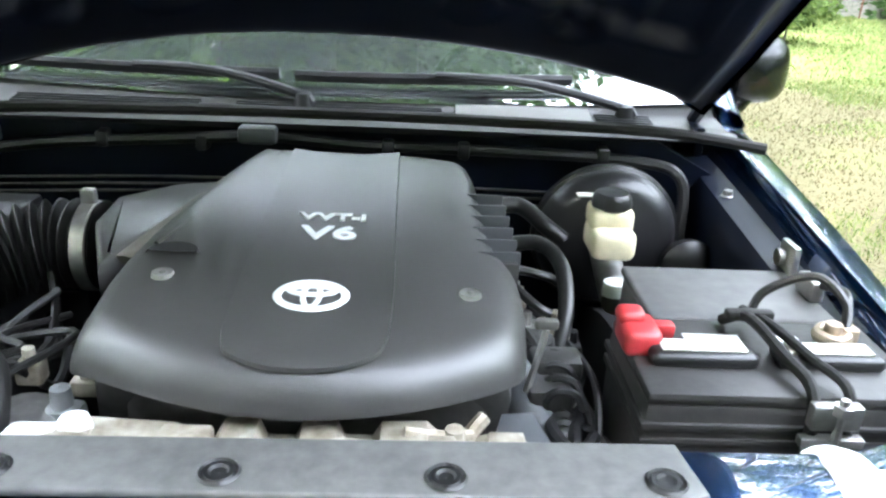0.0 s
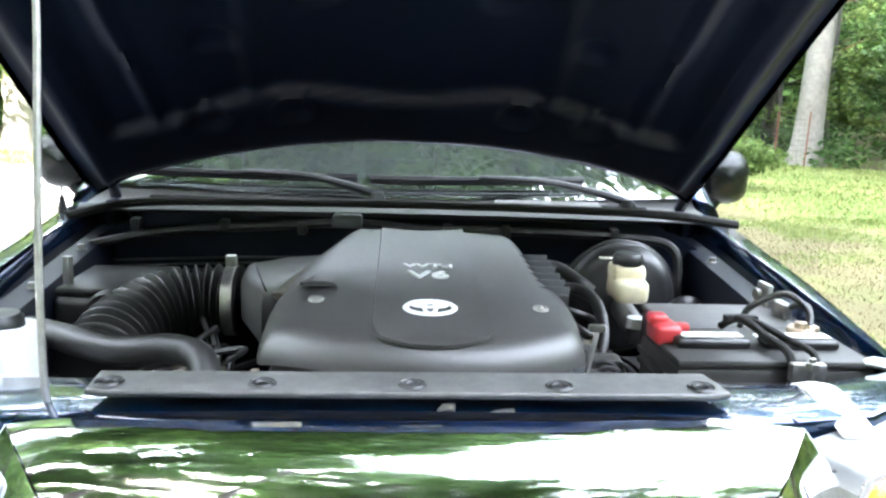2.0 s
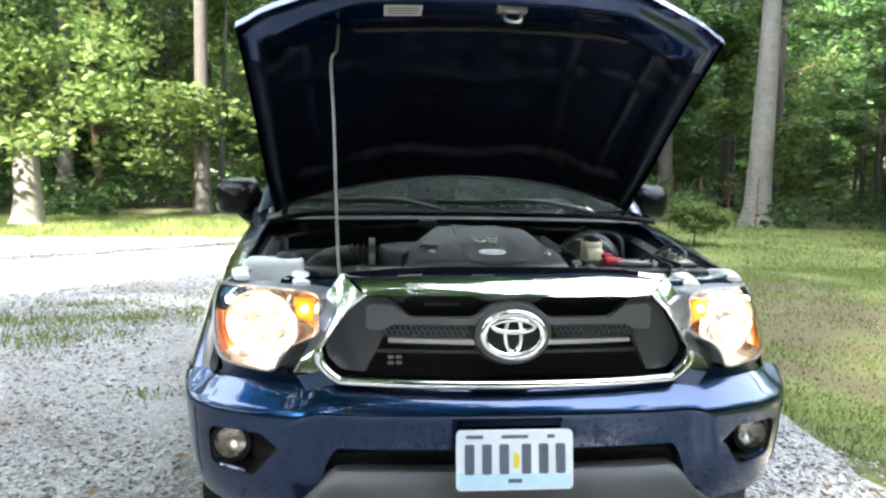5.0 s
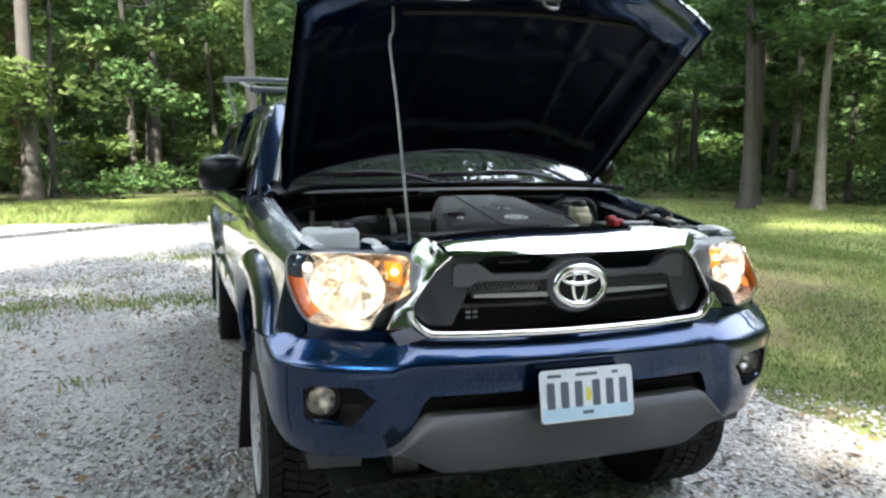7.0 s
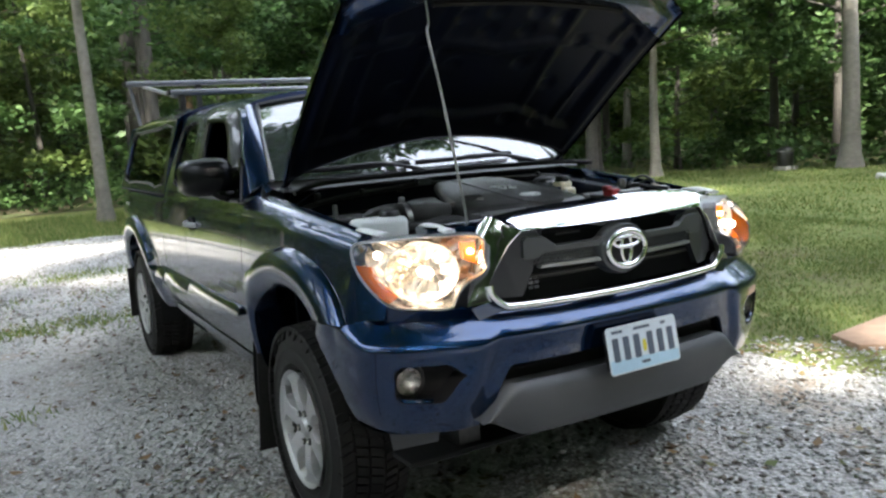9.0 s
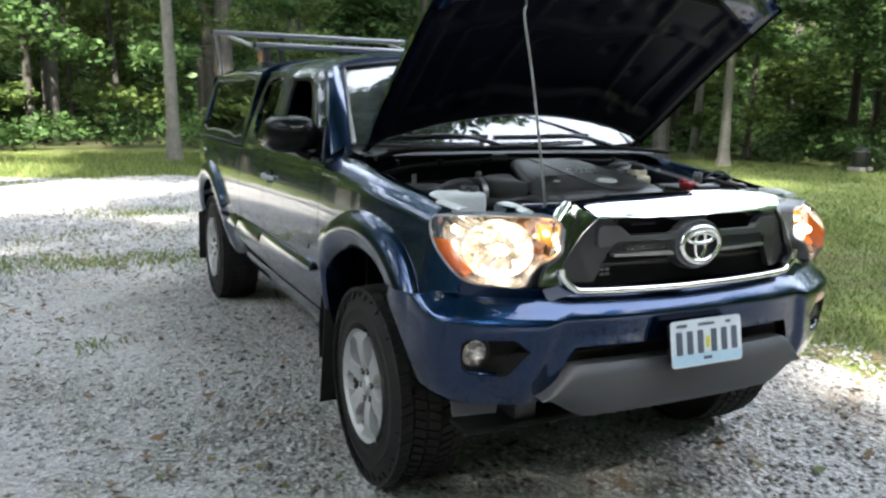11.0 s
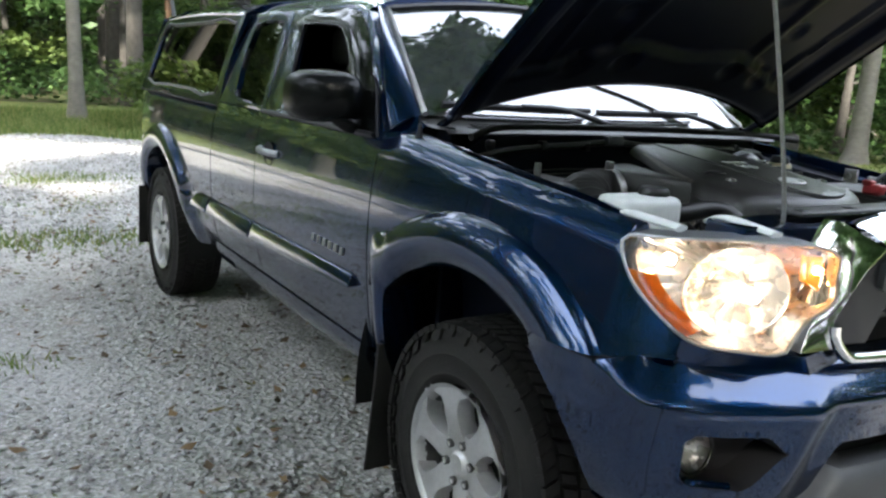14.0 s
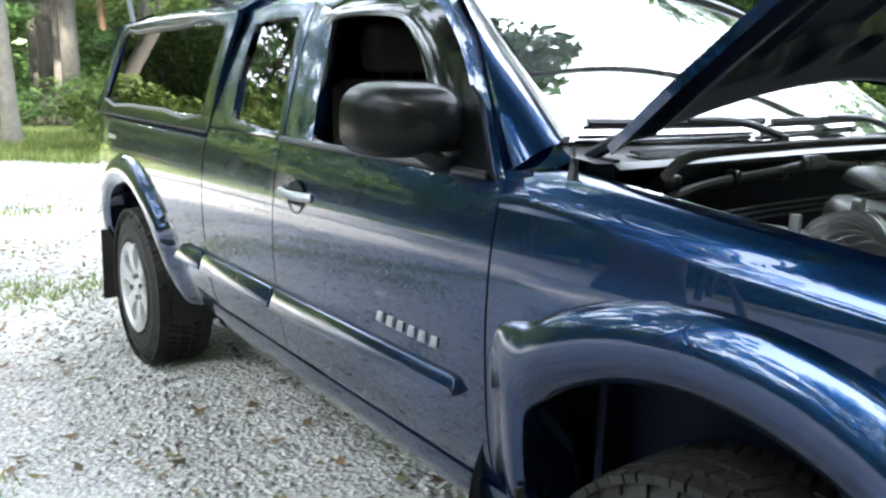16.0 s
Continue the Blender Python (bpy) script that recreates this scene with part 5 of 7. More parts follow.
for x in (-0.62, -0.42, -0.24, 0.10, 0.24, 0.50):
    part("loom_clip", box(x, 0.318, 1.247, 0.022, 0.03, 0.030, 0.005), BLACKPL, truck)
part("loom_connector", box(-0.135, 0.30, 1.268, 0.07, 0.035, 0.032, 0.008), GREYPL, truck)
for dz in (0.0, 0.014, 0.028):
    part("brake_pipe", tube([(-0.70, 0.335, 1.155 - dz), (-0.30, 0.338, 1.170 - dz), (0.20, 0.338, 1.168 - dz), (0.62, 0.335, 1.160 - dz)], 0.003, 6, 6), DARKMETAL, truck)

# ---- engine ----
engine = part("engine_block", box(0.03, -0.03, 0.98, 0.46, 0.52, 0.24, 0.03), DARKMETAL, truck, "grimy dark metal engine block")
part("cylinder_head", box(-0.17, -0.05, 1.06, 0.14, 0.46, 0.12, 0.03), DARKMETAL, engine)
part("cylinder_head", box(0.22, -0.05, 1.06, 0.14, 0.46, 0.12, 0.03), DARKMETAL, engine)
part("crank_pulley", lathe([(0.001, -0.02), (0.07, -0.02), (0.075, 0.0), (0.07, 0.02), (0.001, 0.02)], "y", (0.0, -0.36, 0.98), 24), DARKMETAL, engine)
part("idler_pulley", lathe([(0.001, -0.02), (0.045, -0.02), (0.05, 0.0), (0.045, 0.02), (0.001, 0.02)], "y", (-0.16, -0.36, 1.04), 24), DARKMETAL, engine)

CO = [(-0.215, -0.325), (-0.10, -0.385), (0.035, -0.408), (0.17, -0.385), (0.272, -0.325), (0.298, -0.265), (0.300, -0.13), (0.272, -0.06), (0.262, 0.06), (0.245, 0.205), (0.20, 0.225), (0.05, 0.232), (-0.09, 0.236), (-0.125, 0.225), (-0.20, 0.03), (-0.245, -0.13), (-0.250, -0.28)]


def cover_z(x, y):
    return 1.212 + 0.125 * (y + 0.245) - 0.05 * ((x - 0.03) / 0.27) ** 4 * 0.5


CC = Vector((0.03, -0.07))
cov_rows = []
for t, dz, into in ((0.985, -0.050, 0.0), (1.0, -0.047, 0.0), (0.996, -0.038, 0.0), (0.986, -0.028, 0.0), (0.968, -0.018, 0.0), (0.942, -0.010, 0), (0.905, -0.003, 0.0), (0.85, -0.0005, 0), (0.75, 0.0, 0.0), (0.5, 0.002, 0), (0.25, 0.003, 0), (0.02, 0.003, 0)):
    r = []
    for p in smooth_path([(x, y, 0) for x, y in CO], 4, True):
        q = Vector((p.x, p.y))
        q = CC + (q - CC) * t
        drop = dz * (1.0 if p.y < -0.2 else 0.75)
        r.append(Vector((q.x, q.y, cover_z(q.x, q.y) + drop)))
    cov_rows.append(r)
cover = part("engine_cover", outward(grid(cov_rows, close_v=True), (0.03, -0.07, 1.0)), COVERPL, truck, "black ribbed plastic engine cover", 50)
# raised front tongue and the long ridges
TG = [(-0.055, 0.20), (-0.058, -0.05), (-0.062, -0.22), (-0.056, -0.345), (-0.025, -0.378), (0.035, -0.386), (0.095, -0.378), (0.126, -0.345), (0.132, -0.22), (0.128, -0.05), (0.125, 0.20)]


def on_cover(x, y, off):
    """A place on the cover's skin, following its rolled front edge."""
    e = sstep(-0.36, -0.43, y)
    return Vector((x, y, cover_z(x, y) + off - 0.06 * e * e))


tg = smooth_path([(x, y, 0) for x, y in TG], 5)
bm = grid([[on_cover(p.x, p.y, 0.001) for p in tg], [on_cover(0.035 + (p.x - 0.035) * 0.985, p.y * 0.998, 0.0055) for p in tg], [on_cover(0.035 + (p.x - 0.035) * 0.93, p.y * 0.988, 0.0048) for p in tg], [on_cover(0.035 + (p.x - 0.035) * 0.45, p.y * 0.93, 0.0048) for p in tg], [on_cover(0.035, p.y * 0.90, 0.0048) for p in tg]])
part("cover_tongue", outward(bm, (0.03, -0.07, 1.0)), COVERPL, cover)
part("cover_ridge", tube([(-0.236, -0.12, 1.196), (-0.20, -0.02, 1.212), (-0.15, 0.10, 1.234), (-0.104, 0.205, 1.252)], 0.020, 8, 4, flat=0.35), mat("dusty_ridge_plastic", (0.13, 0.115, 0.095), rough=0.6, scale=60, vary=0.4, bump=0.2), cover)
part("cover_ridge", tube([(-0.195, -0.11, 1.218), (-0.15, 0.0, 1.232), (-0.075, 0.20, 1.264)], 0.004, 6, 4), COVERPL, cover)
for k in range(6):
    y = -0.105 + 0.036 * k
    part("cover_fin", box(0.272 - 0.002 * k, y, cover_z(0.26, y) - 0.014, 0.060, 0.004, 0.035, 0.001), GREYPL, cover)
part("cover_fin_bed", prism([(0.238, -0.115), (0.300, -0.115), (0.284, 0.10), (0.234, 0.10)], "z", 1.155, 1.206, 0.004), COVERPL, cover)
for x, y in ((0.226, -0.222), (-0.161, -0.197)):
    z = cover_z(x, y)
    part("cover_bolt", join(lathe([(0.001, 0.004), (0.004, 0.004), (0.005, 0.001), (0.009, 0.0005), (0.013, 0.002), (0.015, -0.004)], "z", (x, y, z + 0.003), 16)), STEEL, cover)
# notch drawn as a near-black half disc, its shade put in as colour
part("cover_notch", lathe([(0.001, 0.002), (0.032, 0.004), (0.036, -0.002)], "z", (-0.162, -0.150, cover_z(-0.16, -0.15) + 0.004), 20, (0.0, 0.5)), VOID, cover)


def lettering(body, size, x, y, off, parent, material, name, depth=0.0015, stretch=1.0):
    cu = bpy.data.curves.new(name, "FONT")
    cu.body, cu.size, cu.extrude, cu.align_x, cu.align_y, cu.offset = body, size, depth, "CENTER", "CENTER", 0.0009
    tmp = bpy.data.objects.new("tmp_text", cu)
    scene.collection.objects.link(tmp)
    bpy.context.view_layer.update()
    me = bpy.data.meshes.new_from_object(tmp)
    bpy.data.objects.remove(tmp)
    bpy.data.curves.remove(cu)
    me.transform(Matrix.Diagonal((stretch, 1, 1, 1)))
    slope = math.degrees(math.atan(0.125))
    me.transform(pose(x, y, cover_z(x, y) + off, slope, 0, 0))
    me.materials.clear()
    me.materials.append(material)
    ob = new(name, me)
    ob.parent = parent
    return ob


lettering("VVT-i", 0.026, 0.038, -0.050, 0.006, cover, WHITE, "cover_lettering", stretch=1.55)
lettering("V6", 0.050, 0.037, -0.098, 0.006, cover, WHITE, "cover_lettering", stretch=1.4)


def cover_ring(rx, ry, cx, cy, r):
    return tube([(cx + rx * math.cos(a), cy + ry * math.sin(a), cover_z(cx, cy + ry * math.sin(a)) + 0.006) for a in [2 * math.pi * k / 36 for k in range(36)]], r, 6, 1, True, 0.6)


part("cover_emblem", join(cover_ring(0.041, 0.029, 0.033, -0.254, 0.0052), cover_ring(0.028, 0.009, 0.033, -0.243, 0.0040), cover_ring(0.010, 0.025, 0.033, -0.253, 0.0036)), WHITE, cover, "white oval emblem of interlaced rings", 60)

# air intake: wing of the cover, collar, bellows, filter box
part("intake_duct", prism([(-0.262, -0.15), (-0.33, 0.02), (-0.335, 0.12), (-0.26, 0.20), (-0.15, 0.24), (-0.125, 0.20), (-0.215, 0.0), (-0.245, -0.12)], "z", 1.10, 1.205, 0.018, 3), COVERPL, truck, "black plastic intake duct")
part("hose_clamp", lathe([(0.070, -0.012), (0.073, -0.010), (0.073, 0.010), (0.070, 0.012)], "x", (-0.358, 0.075, 1.135), 28), STEEL, truck)
part("clamp_screw", box(-0.358, 0.078, 1.215, 0.022, 0.02, 0.028, 0.004), STEEL, truck)
INT = [(-0.34, 0.075, 1.135), (-0.42, 0.075, 1.135), (-0.50, 0.03, 1.125), (-0.545, -0.06, 1.10), (-0.555, -0.16, 1.07)]
part("intake_bellows", tube(INT, lambda t: 0.064 + 0.009 * math.cos(t * 2 * math.pi * 19), 24, 40), HOSE, truck, "ribbed black rubber intake hose")
part("air_filter_box", join(box(-0.585, 0.10, 1.06, 0.20, 0.22, 0.20, 0.02, 3), box(-0.585, 0.10, 1.165, 0.19, 0.21, 0.02, 0.008), lathe([(0.001, -0.03), (0.04, -0.03), (0.044, -0.01), (0.044, 0.02)], "y", (-0.575, 0.0, 1.13), 20)), BLACKPL, truck, "black air filter box with round cap")
part("filter_clip", tube([(-0.665, 0.03, 1.23), (-0.665, 0.03, 1.17), (-0.66, 0.04, 1.10)], 0.010, 6, 4), STEEL, truck)
part("radiator_hose", tube([(-0.66, -0.16, 1.14), (-0.58, -0.23, 1.15), (-0.47, -0.285, 1.145), (-0.38, -0.30, 1.155), (-0.325, -0.33, 1.145), (-0.31, -0.38, 1.09), (-0.31, -0.40, 1.0)], 0.024, 14, 8), HOSE, truck, "black upper radiator hose")
part("alternator", join(lathe([(0.001, -0.07), (0.05, -0.07), (0.068, -0.05), (0.068, 0.05), (0.05, 0.07), (0.001, 0.07)], "y", (-0.30, -0.33, 1.02), 24), lathe([(0.001, -0.10), (0.03, -0.10), (0.032, -0.07)], "y", (-0.30, -0.33, 1.02), 20)), STEEL, truck, "dull aluminium alternator")
part("hose_bracket", join(tube([(-0.36, -0.38, 1.09), (-0.30, -0.40, 1.105), (-0.25, -0.38, 1.09)], 0.009, 6, 4), tube([(-0.40, -0.42, 1.07), (-0.34, -0.43, 1.08), (-0.28, -0.44, 1.06)], 0.008, 6, 4)), STEEL, truck)
for k, (x, y, z, w) in enumerate(((-0.20, -0.43, 1.06, 0.05), (-0.10, -0.45, 1.04, 0.07), (0.06, -0.45, 1.04, 0.09), (0.17, -0.44, 1.05, 0.06), (0.24, -0.42, 1.03, 0.07), (-0.26, -0.30, 1.06, 0.05))):
    part("engine_fitting", join(box(x, y, z, w, 0.04, 0.05, 0.012), lathe([(0.001, 0.05), (0.012, 0.048), (0.014, 0.02)], "z", (x, y, z), 10)), (STEEL, DARKMETAL, ALUM)[k % 3], truck)
part("fan_shroud", join(prism([(-0.36, 0.70), (0.36, 0.70), (0.36, 1.10), (0.28, 1.14), (-0.28, 1.14), (-0.36, 1.10)], "y", -0.50, -0.47, 0.01)), BLACKPL, truck)
GRIME = mat("dirty_cast_alloy", (0.48, 0.44, 0.37), rough=0.55, metal=0.45, scale=45, vary=0.5, color2=(0.16, 0.13, 0.09), big=12, bump=0.4)
part("timing_cover", join(prism([(-0.27, 0.80), (0.30, 0.80), (0.31, 1.05), (0.25, 1.115), (0.205, 1.10), (0.175, 1.128), (0.125, 1.126), (0.115, 1.108), (0.085, 1.108), (0.077, 1.127), (0.04, 1.127), (0.03, 1.106), (0.0, 1.106), (-0.008, 1.128), (-0.045, 1.126), (-0.06, 1.10), (-0.10, 1.118), (-0.21, 1.124), (-0.28, 1.06)], "y", -0.425, -0.375, 0.004), box(-0.12, -0.445, 1.085, 0.10, 0.05, 0.03, 0.010), box(0.02, -0.45, 1.078, 0.07, 0.05, 0.03, 0.010), box(0.20, -0.445, 1.085, 0.09, 0.06, 0.035, 0.012), box(0.11, -0.455, 1.070, 0.05, 0.04, 0.04, 0.010)), GRIME, truck, "dirty aluminium timing cover")
for k in range(9):
    part("engine_bolt", lathe([(0.001, 0.012), (0.007, 0.011), (0.008, 0.0), (0.012, -0.002)], "z", (-0.22 + 0.058 * k, -0.452 + 0.012 * math.sin(k * 2.3), 1.100 + 0.004 * math.cos(k * 1.7)), 8), STEEL, truck)
part("tensioner_bracket", join(tube([(0.15, -0.40, 1.128), (0.19, -0.395, 1.120), (0.225, -0.38, 1.112)], 0.007, 8, 4), tube([(0.24, -0.36, 1.122), (0.225, -0.375, 1.112), (0.215, -0.39, 1.10)], 0.009, 8, 4), lathe([(0.001, 0.012), (0.011, 0.010), (0.013, -0.006)], "z", (0.205, -0.392, 1.118), 8)), GRIME, truck, "dull metal bracket beside the engine cover")
part("intake_elbow", tube([(0.25, -0.16, 1.10), (0.285, -0.22, 1.092), (0.315, -0.27, 1.060), (0.32, -0.29, 1.0)], 0.032, 14, 6), GREYPL, truck, "grey moulded elbow pipe")
part("loom_tray", prism([(0.245, -0.40), (0.315, -0.395), (0.30, -0.33), (0.262, -0.335)], "z", 1.085, 1.112, 0.004), SATINGREY, truck)
part("coolant_pipe", tube([(-0.26, -0.40, 1.10), (-0.20, -0.455, 1.115), (-0.10, -0.47, 1.105), (0.0, -0.465, 1.10), (0.08, -0.47, 1.09)], 0.012, 10, 8), GRIME, truck)
part("front_belt", tube([(-0.16, -0.385, 1.09), (-0.05, -0.385, 1.06), (0.07, -0.385, 0.98), (0, -0.385, 0.90), (-0.12, -0.385, 0.92), (-0.21, -0.385, 1.04)], 0.012, 6, 6, True), RUBBER, truck)

# small fittings, plugs and looms packed between the cover, the fan and the fenders
gf = random.Random(12)
WIRE = mat("loom_tape", (0.018, 0.018, 0.019), rough=0.5, scale=200, vary=0.4, bump=0.3)
for k in range(26):
    left = k % 2
    x = gf.uniform(-0.46, -0.24) if left else gf.uniform(0.315, 0.395)
    y = gf.uniform(-0.44, -0.20) if left else gf.uniform(-0.43, 0.10)
    z = gf.uniform(1.02, 1.10) - (0.03 if left and y < -0.38 else 0)
    w, d, h = gf.uniform(0.018, 0.045), gf.uniform(0.018, 0.05), gf.uniform(0.02, 0.05)
    part("wiring_plug", join(box(x, y, z, w, d, h, 0.005), lathe([(0.001, 0.02), (0.008, 0.018), (0.010, -0.01)], "z", (x, y, z + h / 2), 8)), (DARKMETAL, GRIME, STEEL, WHITEPL, BLACKPL, GRIME)[k % 6 if left else (k // 2) % 6], truck)
for k in range(14):
    left = k % 2
    x0 = -0.44 if left else 0.31
    pts = [(x0 + gf.uniform(0, 0.16 if left else 0.08), gf.uniform(-0.44, -0.36) + j * gf.uniform(0.06, 0.10), gf.uniform(1.03, 1.12)) for j in range(5)]
    part("wiring_harness", tube(pts, gf.uniform(0.004, 0.009), 7, 6), (WIRE, HOSE, WIRE, HOSE)[k % 4], truck)
part("harness_coil", tube([(0.345 + 0.022 * math.cos(a * 0.9), -0.30 + 0.0045 * a, 1.095 + 0.022 * math.sin(a * 0.9)) for a in range(24)], 0.005, 6, 3), WIRE, truck)
for k, (x, w) in enumerate(((-0.20, 0.06), (-0.08, 0.08), (0.08, 0.07), (0.19, 0.05), (0.26, 0.06))):
    part("engine_casting", join(prism([(x - w / 2, -0.49), (x + w / 2, -0.485), (x + w / 3, -0.40), (x - w / 3, -0.40)], "z", 1.05, 1.128 + 0.008 * math.sin(k * 2.1), 0.008), tube([(x - 0.03, -0.47, 1.135), (x, -0.45, 1.145), (x + 0.04, -0.43, 1.125)], 0.008, 7, 5)), GRIME, truck)

part("filler_neck", join(box(-0.225, -0.405, 1.095, 0.115, 0.060, 0.050, 0.016, 3), lathe([(0.001, 0.016), (0.016, 0.015), (0.019, 0.0)], "z", (-0.20, -0.40, 1.12), 16)), WHITEPL, truck, "white plastic filler neck")

# hoses and harness on the driver's side of the engine
part("heater_hose", tube([(0.29, 0.03, 1.175), (0.345, 0.02, 1.185), (0.375, -0.03, 1.17), (0.375, -0.10, 1.13), (0.36, -0.14, 1.08)], 0.012, 10, 8), HOSE, truck)
part("heater_hose", tube([(0.28, 0.14, 1.20), (0.33, 0.15, 1.20), (0.37, 0.11, 1.18), (0.40, 0.10, 1.16)], 0.014, 10, 8), HOSE, truck)
part("vacuum_hose", tube([(0.30, -0.06, 1.15), (0.34, -0.10, 1.13), (0.375, -0.08, 1.115), (0.39, -0.04, 1.125), (0.37, 0.01, 1.13), (0.31, 0.0, 1.15)], 0.007, 8, 8), HOSE, truck)
part("vacuum_hose", tube([(0.31, -0.15, 1.12), (0.335, -0.22, 1.10), (0.345, -0.30, 1.07), (0.33, -0.38, 1.02)], 0.009, 8, 8), HOSE, truck)
part("harness_tube", tube([(0.335, -0.20, 1.09), (0.345, -0.28, 1.07), (0.33, -0.36, 1.06), (0.28, -0.42, 1.05)], lambda t: 0.016 + 0.003 * math.cos(t * 120), 12, 30), BLACKPL, truck)
part("coil_connector", join(box(0.345, -0.205, 1.095, 0.07, 0.05, 0.05, 0.01), box(0.33, -0.26, 1.085, 0.06, 0.05, 0.05, 0.012), lathe([(0.001, 0.03), (0.025, 0.028), (0.03, 0.0)], "z", (0.325, -0.16, 1.09), 16)), DARKMETAL, truck)
part("dipstick", join(tube([(0.30, -0.27, 1.10), (0.318, -0.25, 1.16), (0.322, -0.245, 1.175)], 0.005, 6, 4), box(0.322, -0.243, 1.182, 0.03, 0.012, 0.014, 0.004)), STEEL, truck)

# brake booster, master cylinder, reservoir
part("brake_booster", lathe([(0.001, -0.062), (0.03, -0.060), (0.046, -0.048), (0.098, -0.043), (0.116, -0.036), (0.126, -0.020), (0.131, -0.012), (0.132, -0.008), (0.139, -0.004), (0.139, 0.008), (0.130, 0.012), (0.115, 0.05), (0.001, 0.06)], "y", (0.510, 0.272, 1.105), 44), mat("gloss_black_steel", (0.012, 0.012, 0.013), rough=0.4, coat=0.15, scale=60, vary=0.3), truck, "round gloss black brake booster")
part("master_cylinder", tube([(0.495, 0.19, 1.10), (0.485, 0.10, 1.10), (0.475, 0.0, 1.10)], 0.026, 14, 3), STEEL, truck)
res = part("brake_fluid_reservoir", join(box(0.472, 0.085, 1.172, 0.072, 0.09, 0.050, 0.014, 3), box(0.472, 0.100, 1.205, 0.070, 0.066, 0.040, 0.012, 3)), CREAM, truck, "cream translucent brake fluid reservoir")
part("cap", lathe([(0.001, 0.022), (0.026, 0.021), (0.031, 0.015), (0.033, 0.0), (0.031, -0.004)], "z", (0.472, 0.098, 1.226), 24), BLACKPL, res, "black screw cap")
part("warning_sticker", box(0.440, 0.15, 1.224, 0.03, 0.02, 0.002, 0.0005), PAPER, res)
part("sensor_plug", lathe([(0.001, 0.022), (0.018, 0.020), (0.020, 0.0)], "z", (0.468, 0.0, 1.112), 16), WHITEPL, truck)
part("clutch_disc", lathe([(0.001, -0.02), (0.02, -0.018), (0.045, -0.008), (0.052, 0.0), (0.05, 0.02)], "y", (0.655, 0.20, 1.075), 24), BLACKPL, truck)

# radiator support with its plastic cover
sup = part("radiator_support", join(prism([(-0.60, -0.485), (0.58, -0.485), (0.74, -0.42), (0.745, -0.50), (0.60, -0.60), (0.43, -0.632), (-0.43, -0.632), (-0.62, -0.60)], "z", 1.13, 1.178, 0.008), box(0, -0.655, 1.148, 0.84, 0.09, 0.012, 0.004), box(0, -0.60, 1.02, 1.0, 0.04, 0.22, 0.01)), PAINT, truck, "blue painted radiator support panel")
rc = prism([(-0.412, -0.520), (0.403, -0.508), (0.413, -0.580), (0.39, -0.590), (-0.39, -0.592), (-0.408, -0.586)], "z", 1.190, 1.200, 0.004, 3)
rcov = part("radiator_cover", rc, mat("worn_shroud_plastic", (0.095, 0.094, 0.090), rough=0.5, scale=60, vary=0.35, color2=(0.05, 0.05, 0.048), big=8, bump=0.15), truck, "grey plastic radiator shroud strip")
for x in (-0.385, -0.195, -0.004, 0.188, 0.378):
    part("push_clip", lathe([(0.001, 0.000), (0.007, 0.0005), (0.009, 0.003), (0.013, 0.003), (0.015, 0.0), (0.017, 0.003), (0.019, 0.001)], "z", (x, -0.566, 1.200), 20), BLACKPL, rcov)
part("hood_latch", join(box(0.035, -0.622, 1.155, 0.10, 0.03, 0.05, 0.006), tube([(0.03, -0.63, 1.16), (0.03, -0.635, 1.195), (0.045, -0.64, 1.20)], 0.006, 6, 4), tube([(0.06, -0.625, 1.16), (0.09, -0.63, 1.185), (0.12, -0.63, 1.19)], 0.006, 6, 4)), DARKMETAL, truck, "black hood latch")
for x in (-0.34, -0.26, -0.10, 0.16, 0.24, 0.36):
    part("support_bolt", lathe([(0.001, 0.009), (0.008, 0.008), (0.009, 0.001), (0.014, 0.0)], "z", (x, -0.650, 1.154), 8), STEEL, truck)
# clear top of the lamp, its lit brightness painted as pale grey
LENS_TOP = mat("bright_lens_top", (0.62, 0.63, 0.63), rough=0.18, coat=0.5, scale=60, vary=0.15, big=9)
# lamp brackets standing up at each front corner
for s in (-1, 1):
    for p0, p1, p2 in (((0.735, -0.37, 1.172), (0.755, -0.43, 1.178), (0.735, -0.535, 1.168)), ((0.565, -0.47, 1.165), (0.572, -0.52, 1.180), (0.560, -0.635, 1.166))):
        part("lamp_bracket", tube([(s * a, b, c) for a, b, c in (p0, p1, p2)], 0.024, 10, 6, flat=0.32), WHITEPL, truck, "white plastic headlamp bracket")
    part("lamp_top_shelf", outward(grid([[Vector((s * 0.50, -0.60, 1.150)), Vector((s * 0.60, -0.56, 1.152)), Vector((s * 0.72, -0.47, 1.150)), Vector((s * 0.79, -0.42, 1.148))], [Vector((s * 0.51, -0.735, 1.150)), Vector((s * 0.66, -0.66, 1.160)), Vector((s * 0.762, -0.54, 1.148)), Vector((s * 0.806, -0.456, 1.138))]]), (0, 0, 0)), LENS_TOP, truck)

# washer tank
tank = part("washer_tank", join(box(-0.665, -0.345, 1.118, 0.180, 0.11, 0.175, 0.020, 3), box(-0.655, -0.345, 1.0, 0.15, 0.10, 0.12, 0.02)), WHITEPL, truck, "white translucent washer fluid tank")
part("cap", lathe([(0.001, 0.022), (0.030, 0.020), (0.036, 0.012), (0.037, 0.0)], "z", (-0.622, -0.345, 1.203), 22), BLACKPL, tank)

# ---- battery (a thing of its own in its tray) ----
battery = tagged(new("car_battery"), "black car battery with red terminal cover and rubber-coated clamp", "battery")
part("case", join(box(0.575, -0.295, 1.065, 0.325, 0.185, 0.195, 0.010, 2)), BATTERY, battery)
